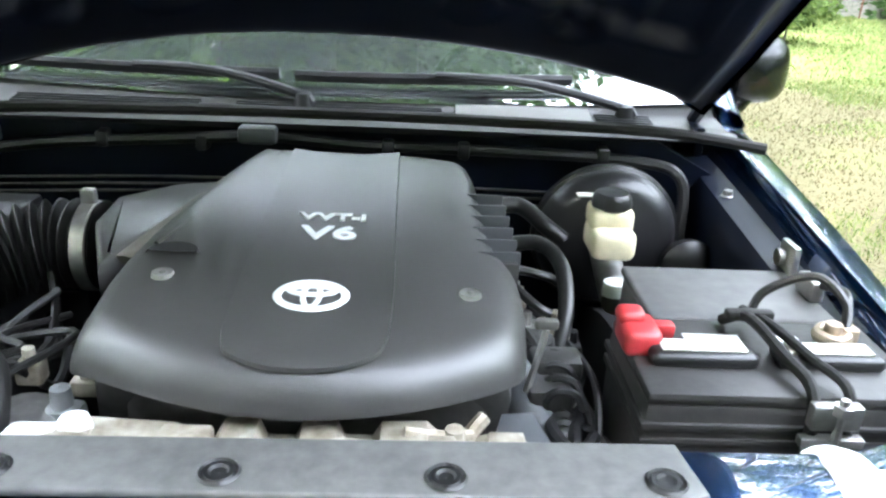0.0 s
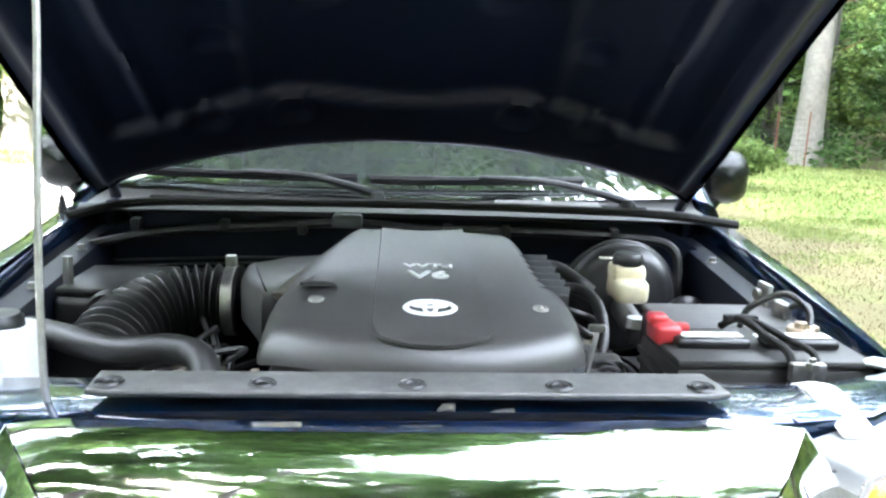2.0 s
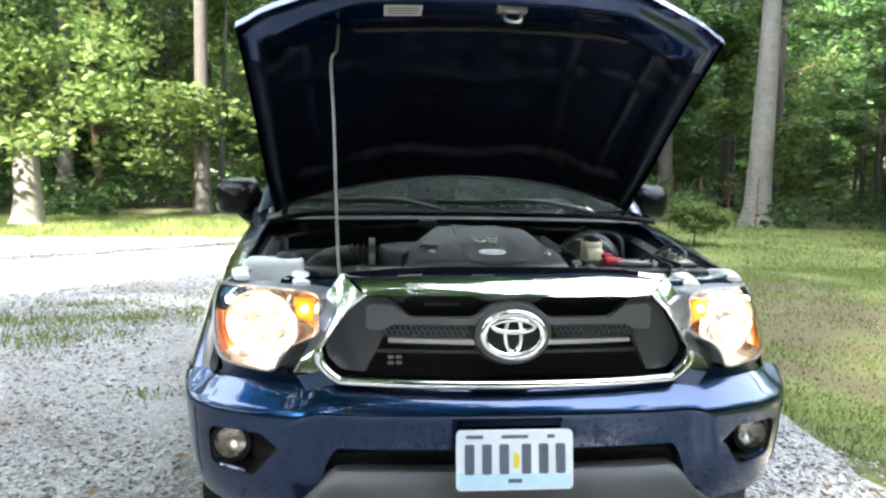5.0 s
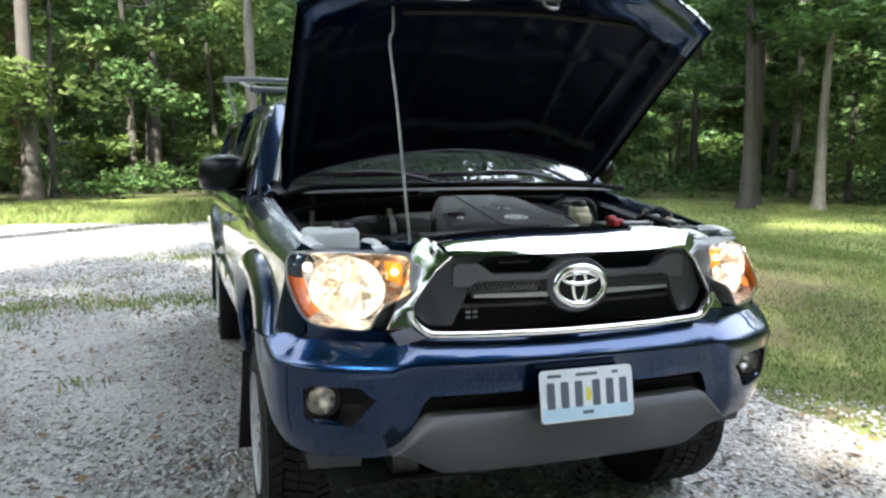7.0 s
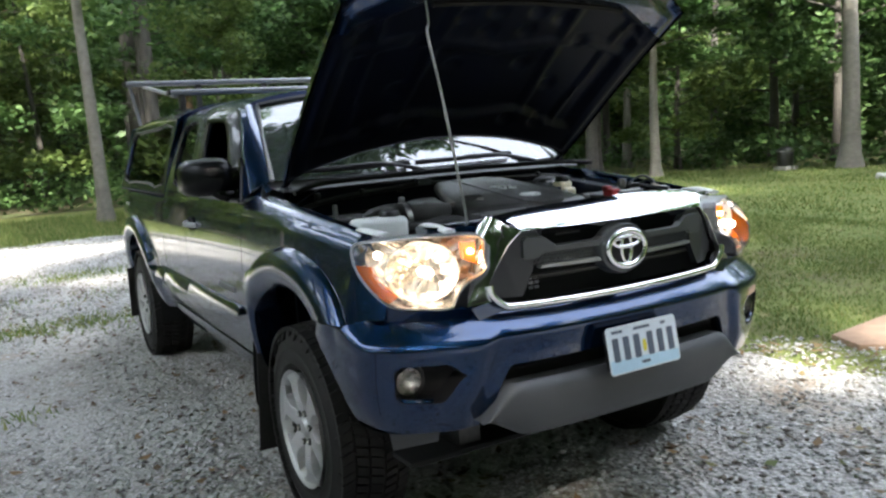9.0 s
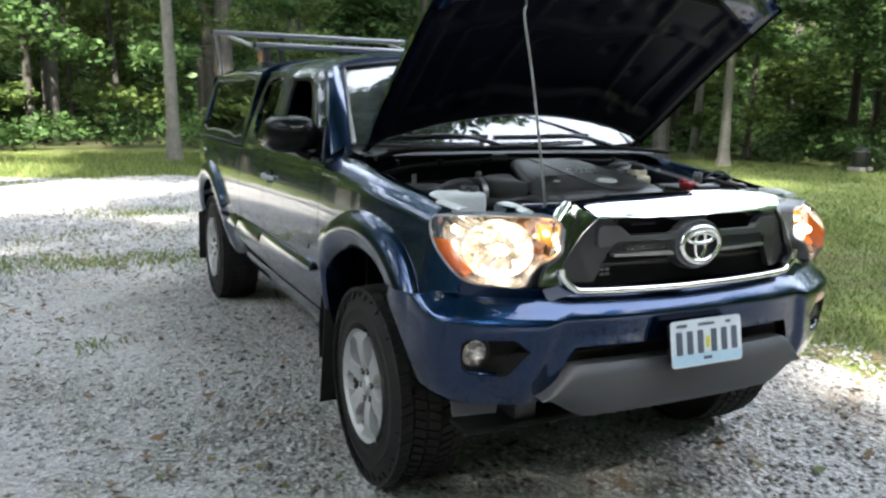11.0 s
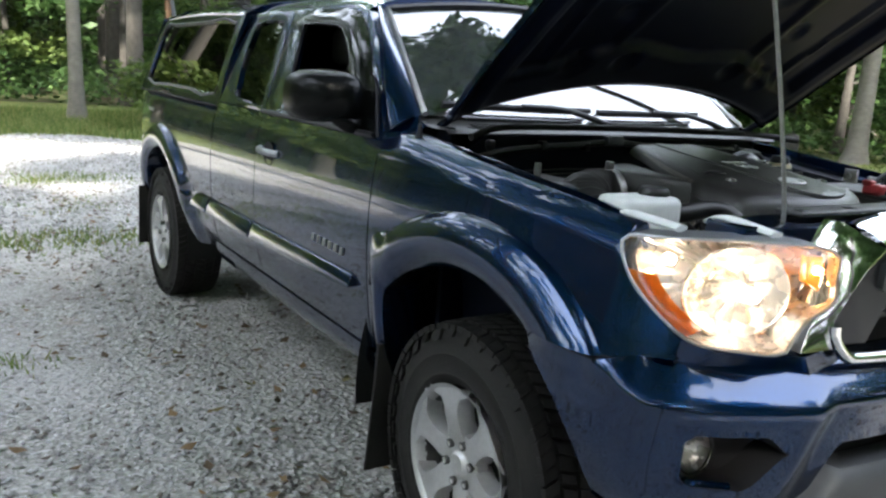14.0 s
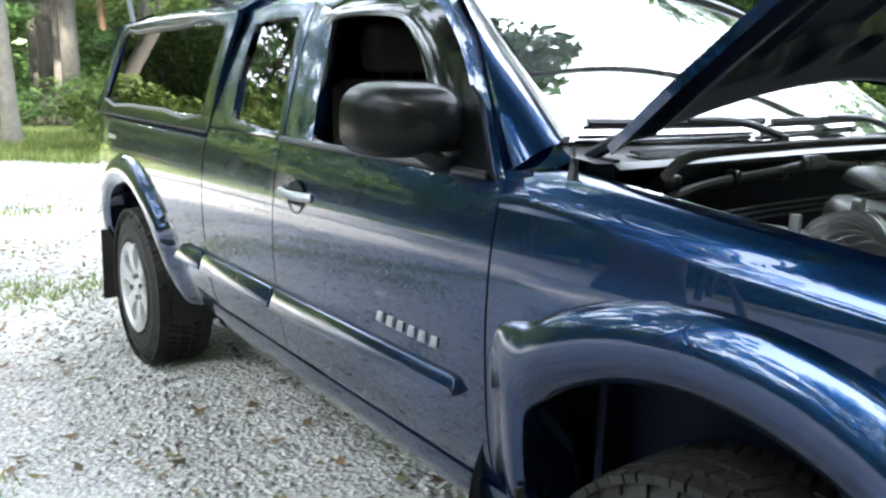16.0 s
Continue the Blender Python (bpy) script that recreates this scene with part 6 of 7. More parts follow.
for zr, gr in ((1.135, 0.333), (1.115, 0.331)):
    part("case_rib", box(0.575, -0.295, zr, gr, gr - 0.14, 0.011, 0.003), BATTERY, battery)
part("top", box(0.575, -0.295, 1.168, 0.322, 0.182, 0.016, 0.006), BATTERY, battery)
for x in (0.495, 0.645):
    v = part("vent_cap", box(x, -0.308, 1.183, 0.125, 0.045, 0.018, 0.008, 3), BLACKPL, battery)
    part("vent_label", box(x, -0.308, 1.1935, 0.100, 0.026, 0.003, 0.001), PAPER, v, "white caution label")
part("caution_label", box(0.525, -0.262, 1.177, 0.07, 0.026, 0.002, 0.0005), WHITE, battery)
part("caution_label", box(0.615, -0.262, 1.177, 0.04, 0.026, 0.002, 0.0005), WHITE, battery)
part("terminal_cover", join(box(0.428, -0.275, 1.188, 0.046, 0.062, 0.034, 0.010, 3), box(0.420, -0.258, 1.206, 0.034, 0.034, 0.020, 0.009, 3), box(0.46, -0.262, 1.19, 0.03, 0.02, 0.02, 0.006)), RED, battery, "red plastic positive terminal cover")
part("negative_terminal", join(lathe([(0.001, 0.030), (0.010, 0.029), (0.012, 0.0)], "z", (0.672, -0.262, 1.175), 14), tube([(0.655, -0.262, 1.188), (0.672, -0.245, 1.190), (0.69, -0.262, 1.188), (0.672, -0.28, 1.187)], 0.008, 8, 5, True), box(0.695, -0.255, 1.188, 0.02, 0.024, 0.018, 0.003)), mat("tarnished_lead", (0.45, 0.36, 0.27), rough=0.5, metal=0.7, scale=60, vary=0.4), battery)
part("clamp_bar", join(tube([(0.552, -0.215, 1.182), (0.565, -0.26, 1.208), (0.582, -0.33, 1.196), (0.592, -0.385, 1.185), (0.592, -0.402, 1.13), (0.592, -0.402, 1.06)], 0.007, 8, 6), tube([(0.578, -0.21, 1.195), (0.588, -0.27, 1.205), (0.612, -0.335, 1.196), (0.632, -0.385, 1.186), (0.632, -0.402, 1.14)], 0.006, 8, 6), box(0.572, -0.245, 1.205, 0.06, 0.016, 0.012, 0.004)), RUBBER, battery, "black rubber-coated hold-down bar")
part("clamp_bolt", join(box(0.612, -0.405, 1.165, 0.055, 0.016, 0.03, 0.003), tube([(0.615, -0.412, 1.19), (0.615, -0.412, 1.12)], 0.005, 8, 1), lathe([(0.001, 0.012), (0.011, 0.011), (0.012, 0.0)], "z", (0.615, -0.412, 1.172), 6), box(0.612, -0.408, 1.135, 0.07, 0.014, 0.012, 0.002)), STEEL, battery)
part("battery_tray", box(0.575, -0.295, 0.962, 0.35, 0.21, 0.02, 0.006), BLACKPL, battery)
part("fuse_box", join(box(0.595, -0.105, 1.11, 0.25, 0.165, 0.10, 0.012, 3), box(0.595, -0.105, 1.163, 0.255, 0.17, 0.014, 0.006, 3)), mat("dusty_black_plastic", (0.05, 0.05, 0.05), rough=0.6, scale=30, vary=0.5, color2=(0.09, 0.088, 0.083), big=10, bump=0.2), truck, "dusty black fuse box lid")
part("ground_cable", tube([(0.69, -0.258, 1.19), (0.70, -0.23, 1.215), (0.675, -0.19, 1.235), (0.62, -0.175, 1.205), (0.60, -0.185, 1.17)], 0.006, 8, 8), HOSE, truck)
part("ground_cable", tube([(0.695, -0.25, 1.19), (0.715, -0.20, 1.215), (0.72, -0.13, 1.195), (0.725, -0.08, 1.17)], 0.006, 8, 8), HOSE, truck)
part("bay_bracket", join(box(0.722, -0.02, 1.155, 0.012, 0.05, 0.12, 0.004), lathe([(0.001, 0.012), (0.012, 0.010), (0.013, 0.0)], "x", (0.705, -0.015, 1.19), 10), box(0.715, -0.11, 1.185, 0.02, 0.05, 0.03, 0.005)), STEEL, truck)

# ---- camper shell and roof rack ----
shell = tagged(new("camper_shell"), "blue camper shell with tinted side windows on the truck bed", "camper shell")


def sh_x(z):
    t = (z - 1.215) / 0.50
    return 0.858 - 0.085 * t - 0.055 * t * t


SW_IN = [(2.340, 1.272), (2.292, 1.612), (2.80, 1.622), (3.45, 1.616), (3.66, 1.600), (3.77, 1.285), (3.30, 1.272), (2.80, 1.272)]
SW_OUT = [(2.250, 1.218), (2.204, 1.655), (2.80, 1.672), (3.45, 1.668), (3.74, 1.645), (3.88, 1.218), (3.30, 1.218), (2.80, 1.218)]
for s in (-1, 1):
    rws = []
    for t, lift in ((-0.02, -0.02), (0, 0), (0.35, 0.004), (0.9, 0.0), (1.0, -0.010), (1.02, -0.025)):
        rws.append([Vector((s * (sh_x(a[1] + (b[1] - a[1]) * max(0, min(1, t))) + lift), a[0] + (b[0] - a[0]) * t, a[1] + (b[1] - a[1]) * t)) for a, b in zip(corner_dense(SW_OUT, 3), corner_dense(SW_IN, 3))])
    part("side_wall", outward(grid(rws, close_v=True), (0, 3.2, 1.4)), PAINT, shell)
    bm = bmesh.new()
    bm.faces.new([bm.verts.new((s * (sh_x(z) - 0.012), y, z)) for y, z in SW_IN])
    wn_ = part("side_pane", outward(bm, (0, 3.2, 1.4)), TINT, shell, "dark tinted sliding side window")
    part("pane_frame", tube([(s * (sh_x(z) - 0.006), y, z) for y, z in SW_IN], 0.010, 6, 2, True), BLACKPL, wn_)
    part("gutter", tube([(s * 0.735, 2.21, 1.655), (s * 0.735, 3.0, 1.672), (s * 0.735, 3.72, 1.648)], 0.010, 6, 4), PAINT, shell)
    part("bed_rail_seal", box(s * 0.845, 3.07, 1.2155, 0.05, 1.62, 0.008, 0.002), RUBBER, shell)
part("roof", outward(skirted([[Vector((x, y, 1.765 - 0.045 * (x / 0.73) ** 2 - 0.055 * (abs(x) / 0.73) ** 8 - 0.03 * sstep(3.4, 3.78, y))) for y in [2.205, 2.23] + steps(2.4, 3.74, 10)] for x in steps(-0.73, 0.73, 24)], lambda p: Vector((0, 0, -0.02))), (0, 3.1, 1.2)), PAINT, shell)
part("front_wall", prism([(-0.84, 1.22), (0.84, 1.22), (0.74, 1.65), (0.6, 1.715), (-0.6, 1.715), (-0.74, 1.65)], "y", 2.262, 2.285), PAINT, shell)
part("rear_frame", join(tube([(-0.84, 3.87, 1.225), (-0.74, 3.74, 1.64), (-0.6, 3.73, 1.70), (0.6, 3.73, 1.70), (0.74, 3.74, 1.64), (0.84, 3.87, 1.225)], 0.022, 8, 1)), PAINT, shell)
bm = bmesh.new()
bm.faces.new([bm.verts.new(p) for p in ((-0.80, 3.86, 1.24), (0.80, 3.86, 1.24), (0.71, 3.74, 1.66), (-0.71, 3.74, 1.66))])
part("rear_pane", outward(bm, (0, 3.2, 1.4)), TINT, shell)

rack = tagged(new("roof_rack"), "grey aluminium ladder rack with crossbars on the camper shell", "roof rack")
for y, z, half, fx in ((2.85, 1.860, 0.64, 0.56), (3.62, 1.985, 0.79, 0.26)):
    bar = part("crossbar", box(0, y, z, 2 * half, 0.10, 0.036, 0.010, 3), ALUM, rack)
    for s in (-1, 1):
        part("foot", join(box(s * fx, y, (z + 1.74) / 2, 0.04, 0.05, z - 1.725, 0.006), box(s * fx, y, 1.742, 0.09, 0.12, 0.014, 0.004)), DARKMETAL, bar)
        part("end_cap", box(s * (half + 0.005), y, z, 0.012, 0.103, 0.039, 0.004), BLACKPL, bar)
for s in (-1, 1):
    part("side_rail", tube([(s * 0.60, 2.84, 1.835), (s * 0.66, 3.62, 1.962)], 0.014, 8, 1), ALUM, rack)
    part("brace", tube([(s * 0.70, 3.70, 1.68), (s * 0.76, 3.64, 1.97)], 0.012, 8, 1), ALUM, rack)


# ---- ground ----
def ground_material(name, layers, bump, bump_scale, rough=0.95, dry=None):
    """layers: (colour, noise scale, low, high) laid over one another, the first as the base; dry: colour and place of a parched stretch."""
    m = bpy.data.materials.new(name)
    m.use_nodes = True
    nt = m.node_tree
    b = nt.nodes["Principled BSDF"]
    b.inputs["Roughness"].default_value = rough
    b.inputs["Specular IOR Level"].default_value = 0.2
    co = nt.nodes.new("ShaderNodeTexCoord")
    col = None
    for c, sc, lo, hi in layers:
        rgb = nt.nodes.new("ShaderNodeRGB")
        rgb.outputs[0].default_value = (*c, 1)
        if col is None:
            col = rgb.outputs[0]
            continue
        n = nt.nodes.new("ShaderNodeTexNoise")
        n.inputs["Scale"].default_value, n.inputs["Detail"].default_value = sc, 8
        n.inputs["Roughness"].default_value = 0.65
        nt.links.new(co.outputs["Object"], n.inputs["Vector"])
        mr = nt.nodes.new("ShaderNodeMapRange")
        mr.inputs["From Min"].default_value, mr.inputs["From Max"].default_value = lo, hi
        nt.links.new(n.outputs["Fac"], mr.inputs["Value"])
        mx = nt.nodes.new("ShaderNodeMix")
        mx.data_type = "RGBA"
        nt.links.new(mr.outputs[0], mx.inputs[0])
        nt.links.new(col, mx.inputs[6])
        nt.links.new(rgb.outputs[0], mx.inputs[7])
        col = mx.outputs[2]
    if dry:
        c, centre, reach = dry
        off = nt.nodes.new("ShaderNodeVectorMath")
        off.operation = "SUBTRACT"
        off.inputs[1].default_value = centre
        nt.links.new(co.outputs["Object"], off.inputs[0])
        size = nt.nodes.new("ShaderNodeVectorMath")
        size.operation = "DIVIDE"
        size.inputs[1].default_value = reach
        nt.links.new(off.outputs[0], size.inputs[0])
        ln = nt.nodes.new("ShaderNodeVectorMath")
        ln.operation = "LENGTH"
        nt.links.new(size.outputs[0], ln.inputs[0])
        n = nt.nodes.new("ShaderNodeTexNoise")
        n.inputs["Scale"].default_value, n.inputs["Detail"].default_value = 0.9, 6
        nt.links.new(co.outputs["Object"], n.inputs["Vector"])
        add = nt.nodes.new("ShaderNodeMath")
        add.operation = "MULTIPLY_ADD"
        add.inputs[1].default_value = 2.6
        nt.links.new(n.outputs["Fac"], add.inputs[0])
        nt.links.new(ln.outputs["Value"], add.inputs[2])
        mr = nt.nodes.new("ShaderNodeMapRange")
        mr.inputs["From Min"].default_value, mr.inputs["From Max"].default_value = 2.35, 1.75
        nt.links.new(add.outputs[0], mr.inputs["Value"])
        mx = nt.nodes.new("ShaderNodeMix")
        mx.data_type = "RGBA"
        mx.inputs[7].default_value = (*c, 1)
        nt.links.new(mr.outputs[0], mx.inputs[0])
        nt.links.new(col, mx.inputs[6])
        col = mx.outputs[2]
    nt.links.new(col, b.inputs["Base Color"])
    v = nt.nodes.new("ShaderNodeTexVoronoi")
    v.inputs["Scale"].default_value = bump_scale
    nt.links.new(co.outputs["Object"], v.inputs["Vector"])
    bp = nt.nodes.new("ShaderNodeBump")
    bp.inputs["Strength"].default_value, bp.inputs["Distance"].default_value = bump, 0.02
    nt.links.new(v.outputs["Distance"], bp.inputs["Height"])
    nt.links.new(bp.outputs[0], b.inputs["Normal"])
    return m


def island_material(name, stops, rough=0.8, translucent=0.0, spec=0.3, noise_scale=0.0):
    """Colour that differs from piece to piece of one mesh."""
    m = bpy.data.materials.new(name)
    m.use_nodes = True
    nt = m.node_tree
    b = nt.nodes["Principled BSDF"]
    b.inputs["Roughness"].default_value = rough
    b.inputs["Specular IOR Level"].default_value = spec
    g = nt.nodes.new("ShaderNodeNewGeometry")
    r = nt.nodes.new("ShaderNodeValToRGB")
    cr_ = r.color_ramp
    while len(cr_.elements) < len(stops):
        cr_.elements.new(0.5)
    for e, (p, c) in zip(cr_.elements, stops):
        e.position, e.color = p, (*c, 1)
    nt.links.new(g.outputs["Random Per Island"], r.inputs[0])
    nt.links.new(r.outputs[0], b.inputs["Base Color"])
    if translucent:
        t = nt.nodes.new("ShaderNodeBsdfTranslucent")
        nt.links.new(r.outputs[0], t.inputs["Color"])
        mx = nt.nodes.new("ShaderNodeMixShader")
        mx.inputs[0].default_value = translucent
        nt.links.new(b.outputs[0], mx.inputs[1])
        nt.links.new(t.outputs[0], mx.inputs[2])
        nt.links.new(mx.outputs[0], nt.nodes["Material Output"].inputs["Surface"])
    return m


GRASS = ground_material("lawn_soil", [((0.132, 0.161, 0.048), 0, 0, 1), ((0.218, 0.228, 0.077), 0.35, 0.45, 0.65), ((0.094, 0.126, 0.035), 1.7, 0.45, 0.7), ((0.280, 0.228, 0.112), 5.0, 0.56, 0.75)], 0.6, 30, dry=((0.125, 0.110, 0.056), (3.6, 6.0, 0), (3.2, 5.5, 1)))
GRAVEL = ground_material("gravel", [((0.40, 0.39, 0.37), 0, 0, 1), ((0.27, 0.255, 0.235), 1.1, 0.42, 0.62), ((0.52, 0.51, 0.49), 45, 0.48, 0.62), ((0.12, 0.11, 0.095), 60, 0.56, 0.70), ((0.30, 0.21, 0.13), 0.9, 0.60, 0.74), ((0.11, 0.115, 0.05), 0.55, 0.60, 0.72)], 1.0, 38)
LITTER = ground_material("forest_floor", [((0.06, 0.052, 0.03), 0, 0, 1), ((0.05, 0.075, 0.022), 0.6, 0.42, 0.62), ((0.11, 0.08, 0.045), 9, 0.5, 0.7)], 0.8, 12)



def np_step(a, b, v):
    t = np.clip((v - a) / (b - a), 0, 1)
    return t * t * (3 - 2 * t)


def rise(x, y):
    """The ground lies a little higher under the truck and towards the lawn."""
    x, y = np.asarray(x, float), np.asarray(y, float)
    return (0.022 * np_step(-1.6, -0.9, x) + 0.048 * np_step(-0.7, 2.6, x)) * np_step(-7.0, -2.0, y) * np_step(11.0, 4.0, y) * np_step(10.0, 4.0, x)


rng = np.random.default_rng(7)
gr = []
for r in [0.01] + [0.4 * k for k in range(1, 33)] + [14, 16, 20, 26, 34, 45, 60, 90, 150, 300]:
    gr.append([Vector((r * math.cos(a), 2 + r * math.sin(a), -0.012 + float(rise(r * math.cos(a), 2 + r * math.sin(a))))) for a in [2 * math.pi * k / 96 for k in range(96)]])
ground = tagged(new("ground", mesh_of("ground", grid(gr, close_v=True), GRASS, 0)), "mown green and yellowing lawn", "lawn", kind="structure")

DRIVE_R = [(-25, 3.6), (-8, 3.3), (-3, 2.95), (-0.2, 2.62), (0.3, 2.42), (0.8, 2.10), (2.0, 2.0), (5.0, 2.3), (8.0, 2.0), (11.0, 1.8), (12.6, 1.2)]


def drive_right(y):
    return ease_table(DRIVE_R, y) + 0.10 * noise.noise(Vector((y * 1.7, 3.1, 0))) + 0.05 * noise.noise(Vector((y * 6.0, 8.1, 0)))


def drive_far(x):
    return 13.2 + 0.5 * noise.noise(Vector((x * 0.4, 0.3, 0))) + 0.3 * noise.noise(Vector((x * 1.9, 5.3, 0))) - 1.6 * sstep(-0.5, 1.8, x)


dr = []
for y in steps(-25, 13.2, 120):
    row = []
    xr = drive_right(y)
    for t in steps(0, 1, 70):
        x = -22 + (xr + 22) * t
        yy = -25 + (drive_far(x) + 25) * (y + 25) / 38.2
        row.append(Vector((x, yy, 0.002 + float(rise(x, yy)) + 0.012 * noise.noise(Vector((x * 0.8, yy * 0.8, 1.0))))))
    dr.append(row)
drive = tagged(new("gravel_drive", mesh_of("gravel_drive", grid(dr), GRAVEL, 0)), "pale grey crushed-stone driveway with weedy patches", "driveway", kind="structure")


def scatter_mesh(name, verts, faces, material, smooth=False):
    me = bpy.data.meshes.new(name)
    me.vertices.add(len(verts))
    me.vertices.foreach_set("co", np.asarray(verts, np.float32).ravel())
    faces = np.asarray(faces, np.int32)
    k = faces.shape[1]
    me.loops.add(faces.size)
    me.loops.foreach_set("vertex_index", faces.ravel())
    me.polygons.add(len(faces))
    me.polygons.foreach_set("loop_start", np.arange(0, faces.size, k, dtype=np.int32))
    me.update(calc_edges=True)
    me.materials.append(material)
    if smooth:
        me.shade_smooth()
    return me


def stones(n, xr, yr, lo, hi, keep):
    """Angular crushed stones lying on the drive, as one mesh."""
    base = np.array([(1, 0, 0), (0, 1, 0), (-1, 0, 0), (0, -1, 0), (0.1, 0.1, 0.75), (0, 0, -0.6)], float)
    tri = np.array([(0, 1, 4), (1, 2, 4), (2, 3, 4), (3, 0, 4), (1, 0, 5), (2, 1, 5), (3, 2, 5), (0, 3, 5)])
    p = np.stack([rng.uniform(*xr, n), rng.uniform(*yr, n)], 1)
    p = p[[keep(x, y) for x, y in p]]
    n = len(p)
    size = lo + (hi - lo) * rng.random(n) ** 2.2
    v = base[None] * (1 + 0.45 * (rng.random((n, 6, 3)) - 0.5)) * size[:, None, None] * np.stack([np.ones(n), rng.uniform(0.55, 1.0, n), rng.uniform(0.5, 0.95, n)], 1)[:, None, :]
    a = rng.uniform(0, 2 * np.pi, n)
    c, s = np.cos(a), np.sin(a)
    x = v[:, :, 0] * c[:, None] - v[:, :, 1] * s[:, None] + p[:, 0:1]
    y = v[:, :, 0] * s[:, None] + v[:, :, 1] * c[:, None] + p[:, 1:2]
    z = v[:, :, 2] + (0.35 * size + rise(p[:, 0], p[:, 1]))[:, None]
    V = np.stack([x, y, z], 2).reshape(-1, 3)
    F = (tri[None] + (np.arange(n) * 6)[:, None, None]).reshape(-1, 3)
    return V, F


STONE = island_material("crushed_stone", [(0.0, (0.17, 0.145, 0.115)), (0.22, (0.28, 0.27, 0.25)), (0.5, (0.37, 0.365, 0.355)), (0.85, (0.46, 0.455, 0.445)), (1.0, (0.56, 0.55, 0.535))], 0.9)
on_drive = lambda x, y: x < drive_right(y) - 0.02 + 0.2 * rng.random() ** 3 and y < drive_far(x) + 0.1
V, F = stones(62000, (-4.2, 3.0), (-2.8, 5.5), 0.007, 0.022, on_drive)
tagged(new("gravel", scatter_mesh("gravel", V, F, STONE)), "loose angular grey gravel on the driveway", "gravel", kind="stuff")
V, F = stones(32000, (-9.0, 2.4), (5.0, 13.3), 0.012, 0.030, on_drive)
tagged(new("gravel", scatter_mesh("gravel", V, F, STONE)), "loose angular grey gravel on the driveway", "gravel", kind="stuff")


# dry leaves, twigs and bark crumbs lying on the stones
LITTERLEAF = island_material("dry_leaf_litter", [(0.0, (0.035, 0.028, 0.02)), (0.4, (0.11, 0.075, 0.04)), (0.75, (0.20, 0.13, 0.065)), (1.0, (0.10, 0.12, 0.045))], 0.85)
n = 5200
lp = np.stack([rng.uniform(-5.0, 2.6, n), rng.uniform(-2.6, 7.0, n)], 1)
lp = lp[[on_drive(x, y) and noise.noise(Vector((x * 1.6, y * 1.6, 9.0))) + 0.6 * rng.random() > 0.25 for x, y in lp]]
n = len(lp)
la, ls = rng.uniform(0, 2 * np.pi, n), rng.uniform(0.013, 0.040, n)
lu = np.stack([np.cos(la), np.sin(la), rng.uniform(-0.3, 0.3, n)], 1) * ls[:, None]
lw = np.stack([-np.sin(la), np.cos(la), rng.uniform(-0.3, 0.3, n)], 1) * (ls * rng.uniform(0.25, 0.7, n))[:, None]
lc = np.concatenate([lp, (rng.uniform(0.018, 0.030, n) + rise(lp[:, 0], lp[:, 1]))[:, None]], 1)
tip = np.array((0, 0, 0.006))
V = np.stack([lc - lu + tip, lc + lw, lc + lu + tip, lc - lw], 1).reshape(-1, 3)
tagged(new("leaf_litter", scatter_mesh("leaf_litter", V, np.arange(4 * n).reshape(-1, 4), LITTERLEAF)), "dry leaves and bark crumbs on the gravel", "leaf litter", kind="stuff")


def blades(n, xr, yr, h_lo, h_hi, keep, wide=0.006):
    p = np.stack([rng.uniform(*xr, n), rng.uniform(*yr, n)], 1)
    p = p[[keep(x, y) for x, y in p]]
    n = len(p)
    h = rng.uniform(h_lo, h_hi, n)
    a = rng.uniform(0, 2 * np.pi, n)
    lean = rng.uniform(0.1, 0.9, n) * h
    w = rng.uniform(0.6, 1.4, n) * wide
    z0 = rise(p[:, 0], p[:, 1]) - 0.012
    b = rng.uniform(0, 2 * np.pi, n)
    L = np.stack([p[:, 0] + np.cos(a) * w, p[:, 1] + np.sin(a) * w, z0], 1)
    R_ = np.stack([p[:, 0] - np.cos(a) * w, p[:, 1] - np.sin(a) * w, z0], 1)
    T = np.stack([p[:, 0] + np.cos(b) * lean, p[:, 1] + np.sin(b) * lean, z0 + h], 1)
    V = np.stack([L, R_, T], 1).reshape(-1, 3)
    F = np.arange(3 * n).reshape(-1, 3)
    return V, F


BLADE = island_material("grass_blades", [(0.0, (0.086, 0.134, 0.034)), (0.4, (0.145, 0.200, 0.055)), (0.75, (0.210, 0.255, 0.081)), (1.0, (0.313, 0.301, 0.124))], 0.7, 0.35)
patch = lambda x, y, s: noise.noise(Vector((x * s, y * s, 4.0)))
on_lawn = lambda x, y: x > drive_right(y) + 0.06 * rng.random() and rng.random() < 0.65 + 0.7 * patch(x, y, 0.9)
parched = lambda x, y: math.hypot((x - 3.6) / 3.2, (y - 6.0) / 5.5) + 1.1 * patch(x, y, 0.9) + 0.7 * rng.random() < 1.0
V, F = blades(170000, (1.9, 8.0), (-2.5, 9.0), 0.016, 0.046, lambda x, y: on_lawn(x, y) and not parched(x, y), 0.005)
tagged(new("grass", scatter_mesh("grass", V, F, BLADE)), "short patchy lawn grass beside the drive", "grass", kind="stuff")
STRAW = island_material("parched_grass", [(0.0, (0.056, 0.066, 0.021)), (0.35, (0.089, 0.087, 0.034)), (0.7, (0.132, 0.108, 0.053)), (1.0, (0.178, 0.138, 0.078))], 0.8, 0.25)
V, F = blades(90000, (1.9, 8.0), (-0.5, 12.0), 0.012, 0.030, lambda x, y: on_lawn(x, y) and parched(x, y), 0.005)
tagged(new("grass", scatter_mesh("grass", V, F, STRAW)), "parched straw-coloured grass in worn lawn patches", "grass", kind="stuff")
